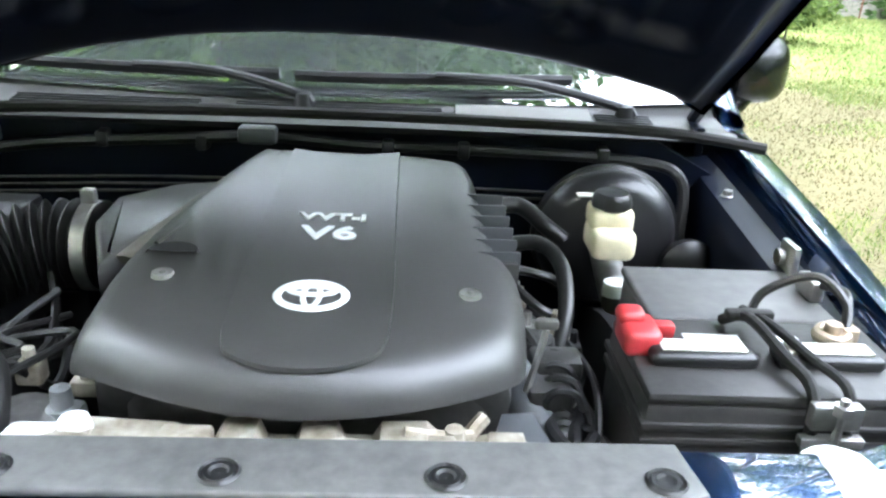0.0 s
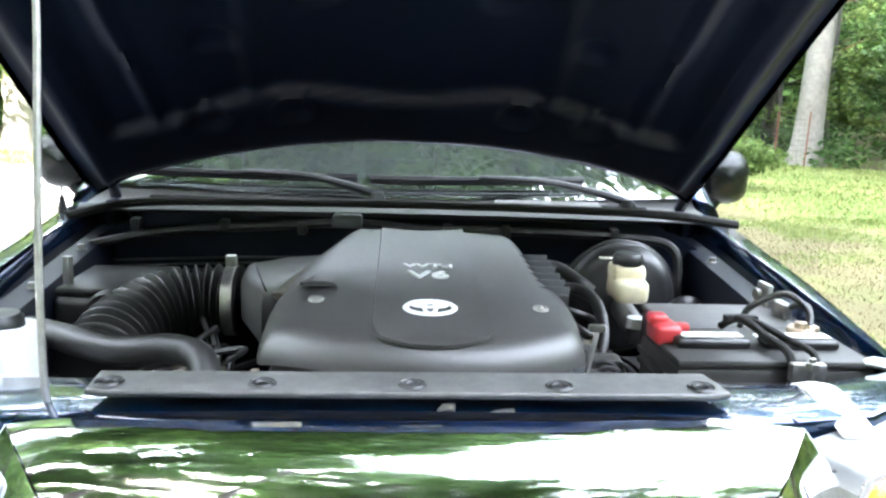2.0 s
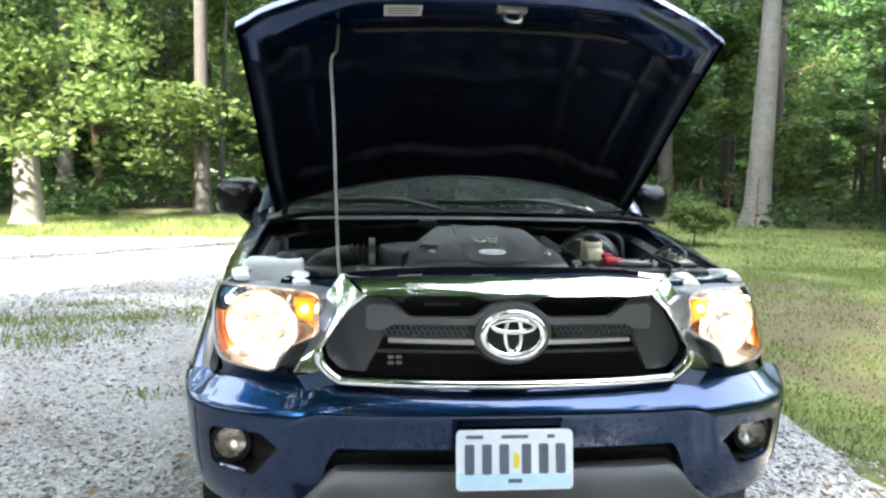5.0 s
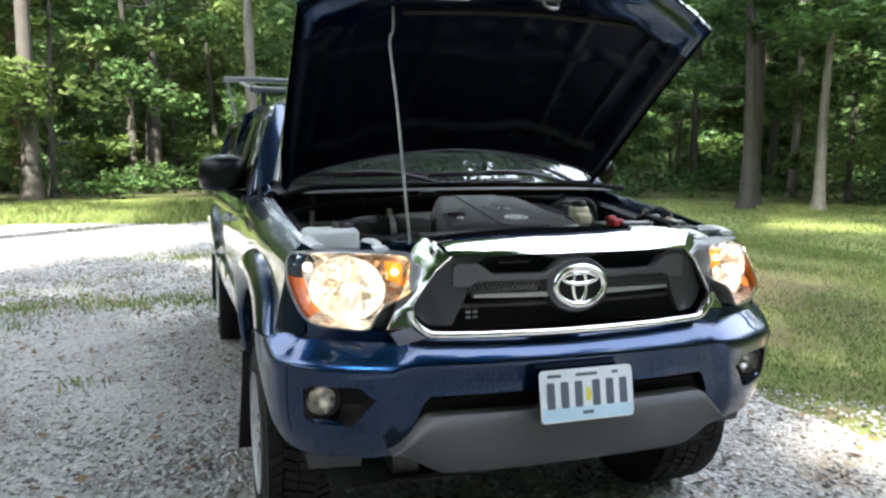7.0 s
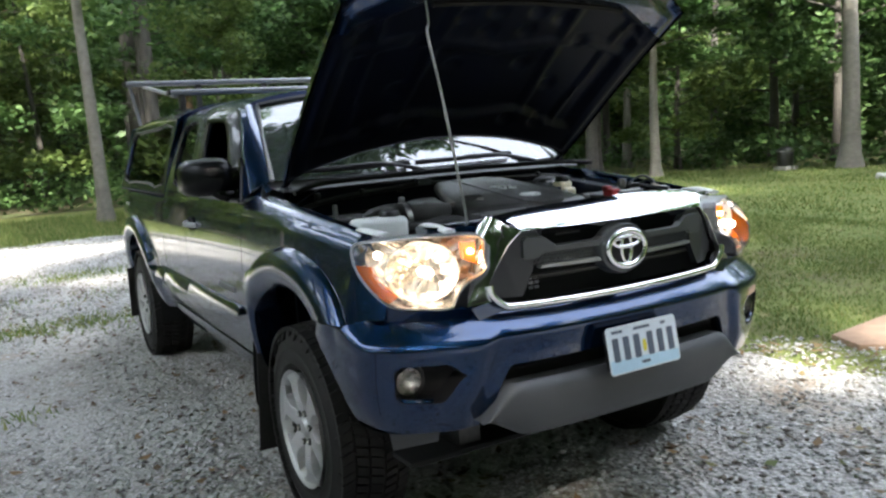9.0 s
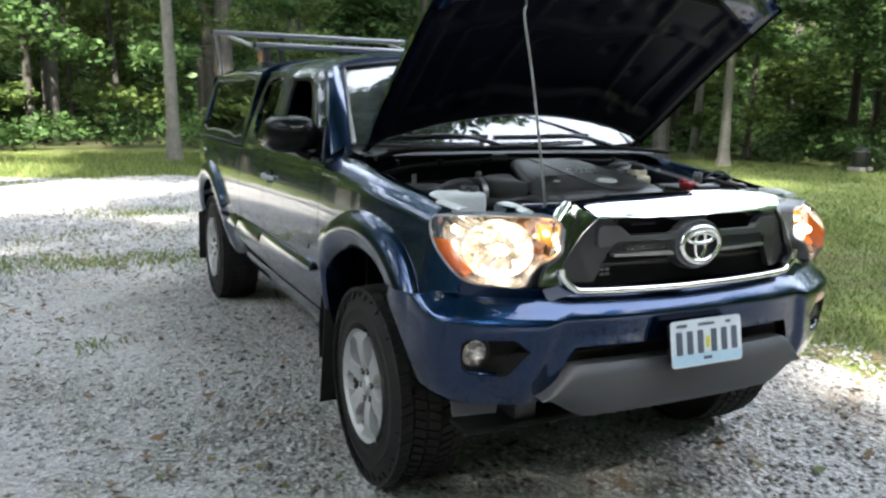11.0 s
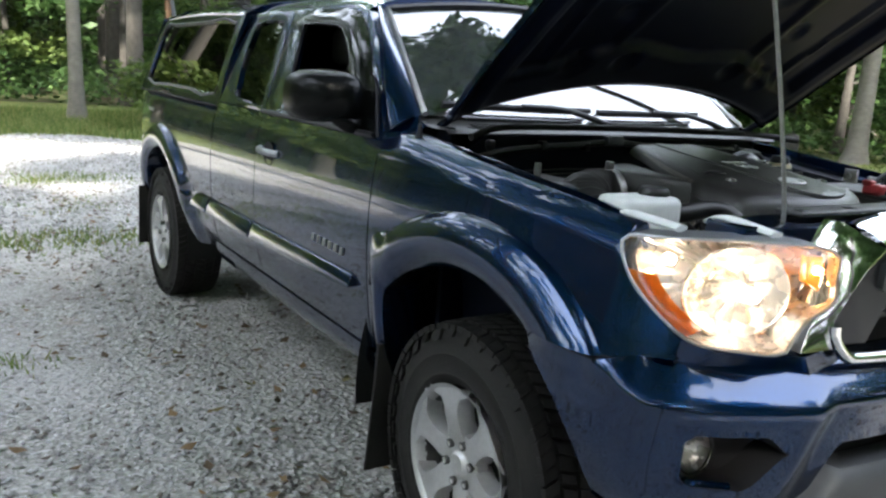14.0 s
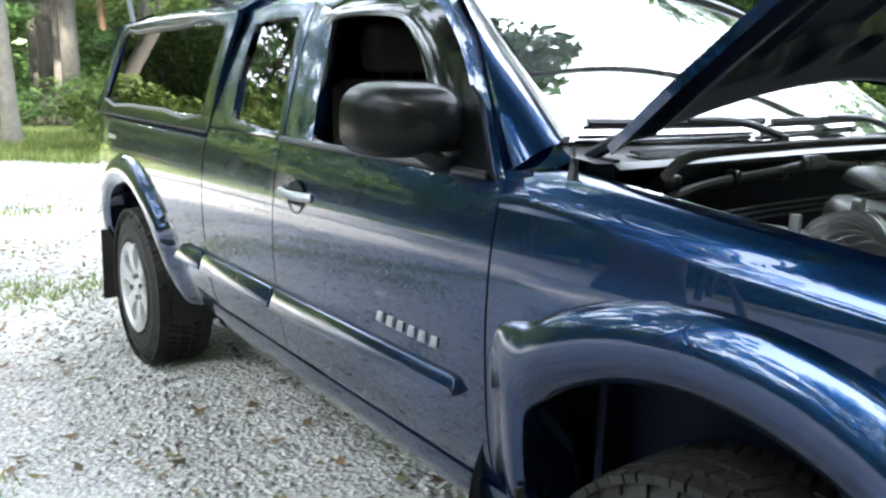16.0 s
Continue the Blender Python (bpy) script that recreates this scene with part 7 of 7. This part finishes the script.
V, F = blades(110000, (2.0, 20.0), (-2.0, 20.0), 0.02, 0.06, lambda x, y: (x > 7.5 or y > 8.5) and not parched(x, y) and rng.random() < 0.7 + 0.8 * patch(x, y, 0.6), 0.012)
tagged(new("grass", scatter_mesh("grass", V, F, BLADE)), "lawn grass running to the woods", "grass", kind="stuff")
V, F = blades(60000, (-16.0, 3.0), (12.0, 19.0), 0.05, 0.16, lambda x, y: y > drive_far(x) - 0.4 * rng.random() ** 3, 0.012)
tagged(new("grass", scatter_mesh("grass", V, F, BLADE)), "grass verge between drive and woods", "grass", kind="stuff")
V, F = blades(60000, (-9.0, 1.5), (-1.0, 13.0), 0.03, 0.075, lambda x, y: patch(x, y, 0.55) + 0.45 * patch(x, y, 1.9) + 0.3 * rng.random() > 0.56 and x < drive_right(y), 0.007)


def weedy(x, y):
    """Where low weeds have taken hold of the gravel, 0 to 1."""
    strip = math.exp(-((y - 4.85 - 0.15 * math.sin(2.3 * x)) / 0.30) ** 2) * sstep(-0.45, -0.8, x) * 0.95
    tuft = max(math.exp(-(((x - a) / w) ** 2 + ((y - b) / h) ** 2)) for a, b, w, h in ((-0.9, 8.0, 0.6, 0.35), (-1.74, 2.25, 0.12, 0.10), (-2.95, 4.05, 0.4, 0.3), (-2.4, 1.2, 0.12, 0.09), (-3.1, 5.6, 0.5, 0.2), (1.75, 0.35, 0.2, 0.1)))
    return max(strip, 0.8 * tuft) * (0.35 + 0.65 * max(0.0, patch(x, y, 3.0) + 0.4))


V2, F2 = blades(120000, (-5.5, 2.2), (0.9, 8.8), 0.038, 0.085, lambda x, y: rng.random() < weedy(x, y), 0.010)
tagged(new("weeds", scatter_mesh("weeds", V2, F2, BLADE)), "strip of low weeds across the gravel", "weeds", kind="stuff")
tagged(new("weeds", scatter_mesh("weeds", V, F, BLADE)), "weeds growing through the gravel", "weeds", kind="stuff")

# earthen edging block beside the drive
part_edge = tagged(new("paving_slab", mesh_of("paving_slab", prism([(2.52, -0.02), (2.62, 0.22), (3.35, 0.30), (3.9, 0.05), (3.7, -0.35), (2.9, -0.32)], "z", 0.03, 0.095, 0.012), mat("orange_sandstone", (0.38, 0.25, 0.17), rough=0.9, scale=14, vary=0.35, big=3, bump=0.5))), "flat orange sandstone slab at the drive's edge", "paving slab")

# ---- trees ----
BARK = mat("grey_bark", (0.075, 0.068, 0.058), rough=0.95, scale=14, vary=0.45, big=3, bump=1.0)
PALEBARK = mat("pale_bark", (0.20, 0.187, 0.158), rough=0.95, scale=11, vary=0.35, big=2, bump=1.0)
BIGBARK = mat("smooth_pale_bark", (0.25, 0.235, 0.21), rough=0.95, scale=11, vary=0.4, big=2, bump=1.0)
PINEBARK = mat("brown_bark", (0.16, 0.095, 0.055), rough=0.95, scale=14, vary=0.45, big=3, bump=1.0)
LEAF_A = island_material("broad_leaves", [(0.0, (0.028, 0.066, 0.017)), (0.5, (0.055, 0.112, 0.031)), (1.0, (0.098, 0.164, 0.049))], 0.62, 0.35)
LEAF_B = island_material("yellow_green_leaves", [(0.0, (0.050, 0.087, 0.020)), (0.5, (0.093, 0.143, 0.033)), (1.0, (0.147, 0.196, 0.057))], 0.62, 0.4)
LEAF_C = island_material("dark_leaves", [(0.0, (0.034, 0.080, 0.022)), (0.5, (0.066, 0.136, 0.034)), (1.0, (0.113, 0.199, 0.057))], 0.5, 0.3)


def leaves(centres, radii, per, size, g, flat=0.55):
    """Small pointed leaves in clumps: each clump a loose, flattened spray."""
    n = len(centres) * per
    c = np.repeat(np.asarray(centres), per, 0)
    rr_ = np.repeat(np.asarray(radii), per)
    d = g.normal(size=(n, 3))
    d /= np.linalg.norm(d, axis=1)[:, None]
    q = g.random(n) ** 0.45
    p = c + d * (rr_ * q)[:, None] * np.array([1, 1, flat])
    u = g.normal(size=(n, 3)) * np.array([1, 1, 0.45])
    u /= np.linalg.norm(u, axis=1)[:, None]
    w = np.cross(u, g.normal(size=(n, 3)) * np.array([0.5, 0.5, 1]))
    w /= np.linalg.norm(w, axis=1)[:, None] + 1e-9
    s = size * g.uniform(0.6, 1.35, n)[:, None]
    V = np.stack([p - u * s, p + w * s * 0.48, p + u * s, p - w * s * 0.48], 1).reshape(-1, 3)
    F = np.arange(4 * n).reshape(-1, 4)
    return V, F


def tree(label, height, girth, crown_lo, crown_r, clumps, per, leaf, bark, seed, size=0.10, lean=0.0, clump_r=0.9, top_taper=0.75, x=0.0, y=0.0):
    """A tapered, slightly crooked trunk with limbs, and a crown of many small leaves."""
    g = np.random.default_rng(seed)
    t = tagged(new("tree"), label, "tree", group="trees round the yard")
    ph = g.uniform(0, 6, 4)

    def axis(z):
        k = z / height
        return Vector((lean * z + 0.22 * math.sin(ph[0] + k * 4.1) * k, 0.22 * math.sin(ph[1] + k * 3.3) * k, z))
    line = [axis(height * k) for k in steps(0, 1, 14)]
    flare_ = lambda k: girth * ((1 - 0.86 * k) + 0.55 * math.exp(-k * height / 0.32))
    bits = [tube(line, flare_, 12, 2)]
    centres, radii = [], []
    limbs = max(6, clumps // 6)
    for i in range(limbs):
        k = crown_lo + (0.97 - crown_lo) * (i + g.random()) / limbs
        z = height * min(k, 0.97)
        a = g.uniform(0, 2 * math.pi)
        shape = math.sin(math.pi * min(1, (k - crown_lo) / (1.02 - crown_lo) * 0.8 + 0.16)) ** 0.7
        ln = crown_r * (0.55 + 0.5 * g.random()) * (shape * top_taper + (1 - top_taper))
        p0 = axis(z)
        rise = g.uniform(0.05, 0.5)
        p1 = p0 + Vector((math.cos(a) * ln * 0.5, math.sin(a) * ln * 0.5, ln * rise * 0.35))
        p2 = p0 + Vector((math.cos(a) * ln, math.sin(a) * ln, ln * rise * 0.6 + g.uniform(-0.3, 0.3)))
        r0 = max(0.02, flare_(z / height) * 0.42)
        bits.append(tube([p0, p1, p2], lambda q, r0=r0: r0 * (1 - 0.85 * q), 6, 3))
        for f_ in (0.45, 0.7, 0.9, 1.05):
            c = p0.lerp(p1, f_ * 2) if f_ < 0.5 else p1.lerp(p2, (f_ - 0.5) * 2)
            if len(centres) < clumps * 1.6:
                centres.append(np.array(c) + g.normal(size=3) * 0.3)
                radii.append(clump_r * g.uniform(0.6, 1.15))
    tr = part("trunk", join(*bits), bark, t, "", 60)
    V, F = leaves(centres, radii, per, size, g)
    cr2 = new("crown", scatter_mesh("crown", V, F, leaf))
    cr2.parent = t
    t.matrix_basis = pose(x, y, -0.03)
    return t


BIG = tree("tall tree with a thick pale trunk and high crown", 15.0, 0.36, 0.42, 4.2, 60, 130, LEAF_A, BIGBARK, 11, 0.13, x=10.6, y=18.4)
T_TALL = tree("tall slender woodland tree with grey trunk", 15.0, 0.17, 0.30, 3.4, 64, 130, LEAF_C, BARK, 12, 0.13, x=13.2, y=14.6)
T_LOW = tree("leafy woodland tree with branches to the ground", 10.0, 0.14, 0.10, 3.4, 84, 130, LEAF_A, BARK, 13, 0.12, x=-11.5, y=19.5)
T_YEL = tree("yellow-green leafy tree at the woods' edge", 8.0, 0.12, 0.12, 3.0, 80, 130, LEAF_B, BARK, 14, 0.12, x=-4.6, y=22.0)
T_PINE = tree("evergreen with brown trunk among the woods", 12.0, 0.17, 0.18, 2.4, 90, 130, LEAF_B, PINEBARK, 15, 0.07, x=-9.0, y=24.5)
T_PALE = tree("pale-barked slender tree in front of the woods", 13.0, 0.15, 0.35, 3.0, 56, 130, LEAF_A, PALEBARK, 16, 0.12, x=0.5, y=16.4)

SPOTS = [  # kind, x, y, turn, size
    ("TALL", 12.2, 13.6, 40, 1.0), ("PALE", 17.2, 9.6, 200, 1.6), ("PALE", 13.9, 13.0, 10, 0.95), ("LOW", 19.5, 11.5, 10, 1.0), ("LOW", 21.0, 8.0, 70, 1.0), ("YEL", 16.2, 14.4, 33, 0.8), ("PALE", 16.6, 17.0, 150, 1.0), ("LOW", 17.5, 19.0, 60, 1.0), ("LOW", 20.0, 14.0, 100, 1.1),
    ("LOW", -2.6, 24.0, 140, 1.0), ("LOW", 2.6, 22.5, 10, 0.95), ("YEL", -14.0, 22.5, 45, 1.1), ("LOW", -16.0, 17.5, 70, 1.1), ("PINE", -6.2, 26.0, 80, 1.1), ("YEL", 0.0, 27.0, 200, 1.0), ("LOW", 6.0, 24.0, 210, 1.05), ("YEL", 12.5, 24.0, 100, 0.9), ("LOW", 9.0, 27.0, 300, 1.0), ("YEL", 19.5, 5.0, 20, 0.9), ("LOW", 22.0, 1.5, 20, 1.0),
]
# never in view; added to block sun and sky, and copied below
T_SHADE = tree("tall spreading unseen tree, added for its shade and reflection", 19.0, 0.34, 0.38, 6.6, 240, 190, LEAF_A, BARK, 18, 0.17, clump_r=1.35, x=-6.3, y=-5.4)
T_SHADE.scale = (0.62, 0.62, 0.72)
KINDS = {"SHADE": T_SHADE, "TALL": T_TALL, "LOW": T_LOW, "YEL": T_YEL, "PINE": T_PINE, "PALE": T_PALE}
for kd, x, y, turn, sc in SPOTS:
    c = copy_thing(KINDS[kd], pose(x, y, -0.03, 0, 0, turn))
    c.scale = (sc, sc, sc * (0.62 if x > 11 and kd in ("TALL", "PALE") else 1.0))
g2 = np.random.default_rng(5)
for row, (dist, cnt) in enumerate(((27, 20), (32, 22), (38, 24))):
    for k in range(cnt):
        a = radians(-12 + 170 * (k + 0.8 * g2.random()) / cnt)
        d = dist + g2.uniform(-2, 2)
        x, y = d * math.cos(a), 2 + d * math.sin(a) * 0.98
        kd = ("TALL", "LOW", "YEL", "LOW", "YEL", "PINE", "LOW", "PALE")[int(g2.integers(8))]
        sc = g2.uniform(0.9, 1.3)
        c = copy_thing(KINDS[kd], pose(x, y, -0.03, 0, 0, float(g2.uniform(0, 360))))
        c.scale = (sc, sc, sc * (0.6 if 8 < math.degrees(a) < 58 else 1.0))
# unseen trees leaning over the cab from beside the drive, added for reflections
leaner = tree("unseen tree leaning over the drive, added for the windscreen's reflection", 16.0, 0.26, 0.50, 5.0, 300, 215, LEAF_A, BARK, 27, 0.16, lean=0.35, clump_r=1.25, x=-6.4, y=3.4)
leaner.matrix_basis = pose(-9.8, 6.0, -0.03, 0, 0, -28)
leaner.scale = (1.7, 1.7, 1.7)
over = tree("tall unseen tree leaning high over the cab, added for reflections", 15.5, 0.10, 0.47, 2.6, 96, 200, LEAF_A, BARK, 31, 0.16, lean=0.54, clump_r=1.0, x=6.6, y=0.8)
over.matrix_basis = pose(6.5, -0.6, -0.03, 0, 0, 139)
# unseen copy, added to put foliage into the fender's reflection
bough = copy_thing(over, pose(-8.6, 3.0, -0.03, 0, 0, 29))
bough.scale = (1.0, 1.0, 1.15)
# unseen trees behind and beside the viewer, added for shade over the truck
for kd, x, y, turn, sc in (("SHADE", -9.0, -9.3, 96, 0.78), ("SHADE", 2.0, -13.5, 190, 0.9), ("LOW", -11.0, -14.0, 200, 1.35), ("LOW", -11.5, -9.0, 200, 1.4), ("LOW", 2.5, -17.0, 80, 1.6), ("LOW", 9.0, -14.0, 20, 1.5), ("LOW", -4.0, -20.0, 50, 1.6), ("YEL", 16.0, -9.0, 50, 1.6), ("LOW", -16.0, 2.0, 33, 1.2), ("LOW", -17.0, 9.0, 133, 1.2)):
    c = copy_thing(KINDS[kd], pose(x, y, -0.03, 0, 0, turn))
    c.scale = (sc, sc, sc)

# tall open-crowned trees deep in the woods, and an unseen tall row behind the drive, added to shade the lawn
for kd, x, y, turn, sc, up in (("TALL", -24, 12, 20, 1.4, 1.35), ("TALL", -19, 18, 130, 1.5, 1.3), ("TALL", -13, 24, 250, 1.4, 1.4), ("TALL", -7, 26, 310, 1.5, 1.6), ("TALL", -2, 25, 80, 1.4, 1.7), ("TALL", 3, 26, 170, 1.5, 1.6), ("TALL", 9, 26, 220, 1.4, 1.6), ("TALL", 14.5, 25, 300, 1.5, 1.3), ("TALL", 20, 21, 60, 1.5, 1.2), ("SHADE", -15, 14, 30, 0.9, 1.6), ("TALL", -9, 21.5, 15, 1.25, 1.7), ("TALL", -5, 21, 95, 1.25, 1.75), ("TALL", 2.7, 21.5, 200, 1.25, 1.7), ("YEL", 3.4, 15.6, 120, 0.62, 1.1), ("TALL", 5, 21.5, 330, 1.25, 1.75), ("TALL", 9.5, 22.5, 260, 1.25, 1.65), ("SHADE", -3.7, -9.6, 160, 0.62, 2.85), ("SHADE", -6.6, -9.4, 220, 0.58, 3.0), ("SHADE", -1.7, -15.6, 300, 0.75, 2.0), ("SHADE", 3.2, -18.0, 350, 0.8, 1.9), ("SHADE", -6.0, -27.0, 10, 1.0, 1.7), ("SHADE", -3.1, -28.9, 60, 1.0, 1.7)):
    c = copy_thing(KINDS[kd], pose(x, y, -0.03, 0, 0, turn))
    c.scale = (sc, sc, sc * up)

# broken trunk with leaves sprouting round it
stub = tagged(new("tree_stump"), "broken pale tree stump overhung with leafy shoots", "tree stump")
part("trunk", tube([(0, 0, 0), (0.03, 0, 0.7), (0.0, 0.02, 1.5), (0.1, 0, 1.9)], lambda q: 0.33 - 0.10 * q + 0.12 * math.exp(-q * 9), 14, 6), PALEBARK, stub)
part("limb", tube([(0.05, 0, 1.5), (0.5, -0.1, 1.8), (0.8, -0.15, 2.2)], lambda q: 0.10 - 0.06 * q, 8, 4), PALEBARK, stub)
gs = np.random.default_rng(3)
cs = [np.array((gs.normal() * 1.5, gs.normal() * 1.2, 3.1 + gs.normal() * 1.3)) for _ in range(60)]
V, F = leaves([c for c in cs if c[2] > 1.6], [0.8] * len([c for c in cs if c[2] > 1.6]), 110, 0.11, gs)
o = new("foliage", scatter_mesh("foliage", V, F, LEAF_B))
o.parent = stub
stub.matrix_basis = pose(-7.9, 16.0, 0)

# undergrowth along the woods' edge, and the far wall of the woods
gu = np.random.default_rng(9)
cs, rs = [], []
for k in range(420):
    a = radians(-10 + 165 * gu.random())
    d = gu.uniform(19, 30) if gu.random() < 0.6 else gu.uniform(28, 42)
    x, y = d * math.cos(a), 2 + d * math.sin(a)
    if y < 17.5 and x < 15.5:
        continue
    cs.append(np.array((x, y, gu.uniform(0.05, 0.7))))
    rs.append(gu.uniform(0.6, 1.4))
V, F = leaves(cs, rs, 150, 0.10, gu, 0.6)
tagged(new("undergrowth", scatter_mesh("undergrowth", V, F, LEAF_A)), "low leafy undergrowth along the woods' edge", "undergrowth", kind="stuff")
cs = [np.array((d * math.cos(a), 2 + d * math.sin(a), z)) for a, d, z in zip(np.radians(gu.uniform(-25, 185, 1500)), gu.uniform(39, 46, 1500), gu.uniform(0, 20, 1500))]
V, F = leaves(cs, [2.2] * len(cs), 60, 0.28, gu, 0.9)
tagged(new("far_woods", scatter_mesh("far_woods", V, F, LEAF_C)), "dense dark woods behind the yard", "woods", kind="stuff")
# leaf wall behind the viewer, out of view, added to block low sky
cs = [np.array((d * math.cos(a), 2 + d * math.sin(a), z * (23.0 if math.degrees(a) < 222 else 16.0))) for a, d, z in zip(np.radians(gu.uniform(178, 345, 1900)), gu.uniform(26, 33, 1900), gu.random(1900) ** 0.8)]
V, F = leaves(cs, [2.3] * len(cs), 60, 0.28, gu, 0.9)
tagged(new("unseen_woods", scatter_mesh("unseen_woods", V, F, LEAF_C)), "unseen leafy woods across the drive, added to block low sky light", "woods", kind="stuff")
# plain ring wall, its dark colour standing for the shade between far trees
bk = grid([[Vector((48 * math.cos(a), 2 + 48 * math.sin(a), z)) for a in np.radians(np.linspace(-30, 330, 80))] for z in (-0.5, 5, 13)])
tagged(new("backdrop", mesh_of("backdrop", bk, mat("woods_shade", (0.030, 0.042, 0.020), rough=1.0, scale=2, vary=0.6, spec=0.0))), "dark wall standing for the shade deep in the woods", "woods", kind="structure")
fl = grid([[Vector((d * math.cos(a), 2 + d * math.sin(a), -0.004)) for a in np.radians(np.linspace(-30, 190, 60))] for d in (19.5, 24, 30, 50)])
tagged(new("forest_floor", mesh_of("forest_floor", fl, LITTER)), "leaf litter under the trees", "forest floor", kind="structure")
shrub = tagged(new("shrub"), "bright green shrub at the lawn's edge", "shrub")
gs = np.random.default_rng(21)
V, F = leaves([np.array((gs.normal() * 0.4, gs.normal() * 0.4, 0.5 + 0.4 * abs(gs.normal()))) for _ in range(22)], [0.4] * 22, 110, 0.07, gs)
o = new("foliage", scatter_mesh("foliage", V, F, LEAF_B))
o.parent = shrub
part("stem", tube([(0, 0, -0.02), (0.02, 0, 0.5), (0.05, 0.02, 0.9)], lambda q: 0.03 - 0.02 * q, 6, 3), BARK, shrub)
shrub.matrix_basis = pose(1.6, 14.3, 0)

# barrel smoker on blocks at the edge of the woods
smoker = tagged(new("barrel_smoker"), "dark weathered steel drum smoker standing on pale blocks", "smoker")
part("drum", lathe([(0.001, 0.60), (0.10, 0.595), (0.17, 0.55), (0.20, 0.50), (0.205, 0.49), (0.205, 0.12), (0.19, 0.10), (0.001, 0.10)], "z", (0, 0, 0), 28), DARKMETAL, smoker)
part("lid_band", lathe([(0.205, 0.47), (0.213, 0.475), (0.213, 0.495), (0.205, 0.50)], "z", (0, 0, 0), 28), STEEL, smoker)
part("vent", lathe([(0.001, 0.66), (0.03, 0.66), (0.032, 0.58)], "z", (0.05, 0, 0), 12), DARKMETAL, smoker)
for dx in (-0.15, 0.15):
    part("block", box(dx, -0.02, 0.05, 0.19, 0.38, 0.10, 0.008), mat("concrete_block", (0.45, 0.43, 0.40), rough=0.95, scale=40, vary=0.3, bump=0.4), smoker)
smoker.matrix_basis = pose(16.3, 10.8, -0.01)
rock = box(0, 0, 0.05, 0.26, 0.17, 0.12, 0.04, 2)
for v in rock.verts:
    v.co += Vector(noise.noise_vector(v.co * 14)) * 0.025
tagged(new("rock", mesh_of("rock", rock, mat("white_rock", (0.60, 0.58, 0.54), rough=0.9, scale=20, vary=0.2, bump=0.4))), "small white rock lying on the lawn", "rock").matrix_basis = pose(14.3, 7.0, -0.01)

# wire fence on rusty posts beside the big tree
fence = tagged(new("wire_fence"), "rusty steel posts with wire mesh beside the big tree", "fence")
RUST = mat("rusty_steel", (0.17, 0.07, 0.04), rough=0.9, scale=30, vary=0.5, bump=0.4)
for k in range(4):
    part("post", tube([(0.85 * k, 0.12 * k, -0.05), (0.85 * k + 0.02, 0.12 * k, 1.35)], 0.022, 6, 1), RUST, fence)
part("wire_mesh", join(*[tube([(0, 0, z), (2.55, 0.36, z)], 0.004, 4, 1) for z in steps(0.15, 1.15, 8)], *[tube([(2.55 * q, 0.36 * q, 0.12), (2.55 * q, 0.36 * q, 1.17)], 0.003, 4, 1) for q in steps(0.0, 1.0, 22)]), DARKMETAL, fence)
fence.matrix_basis = pose(7.6, 17.2, 0)
bush = copy_thing(shrub, pose(6.3, 12.6, 0))
bush.scale = (0.75, 0.75, 0.75)
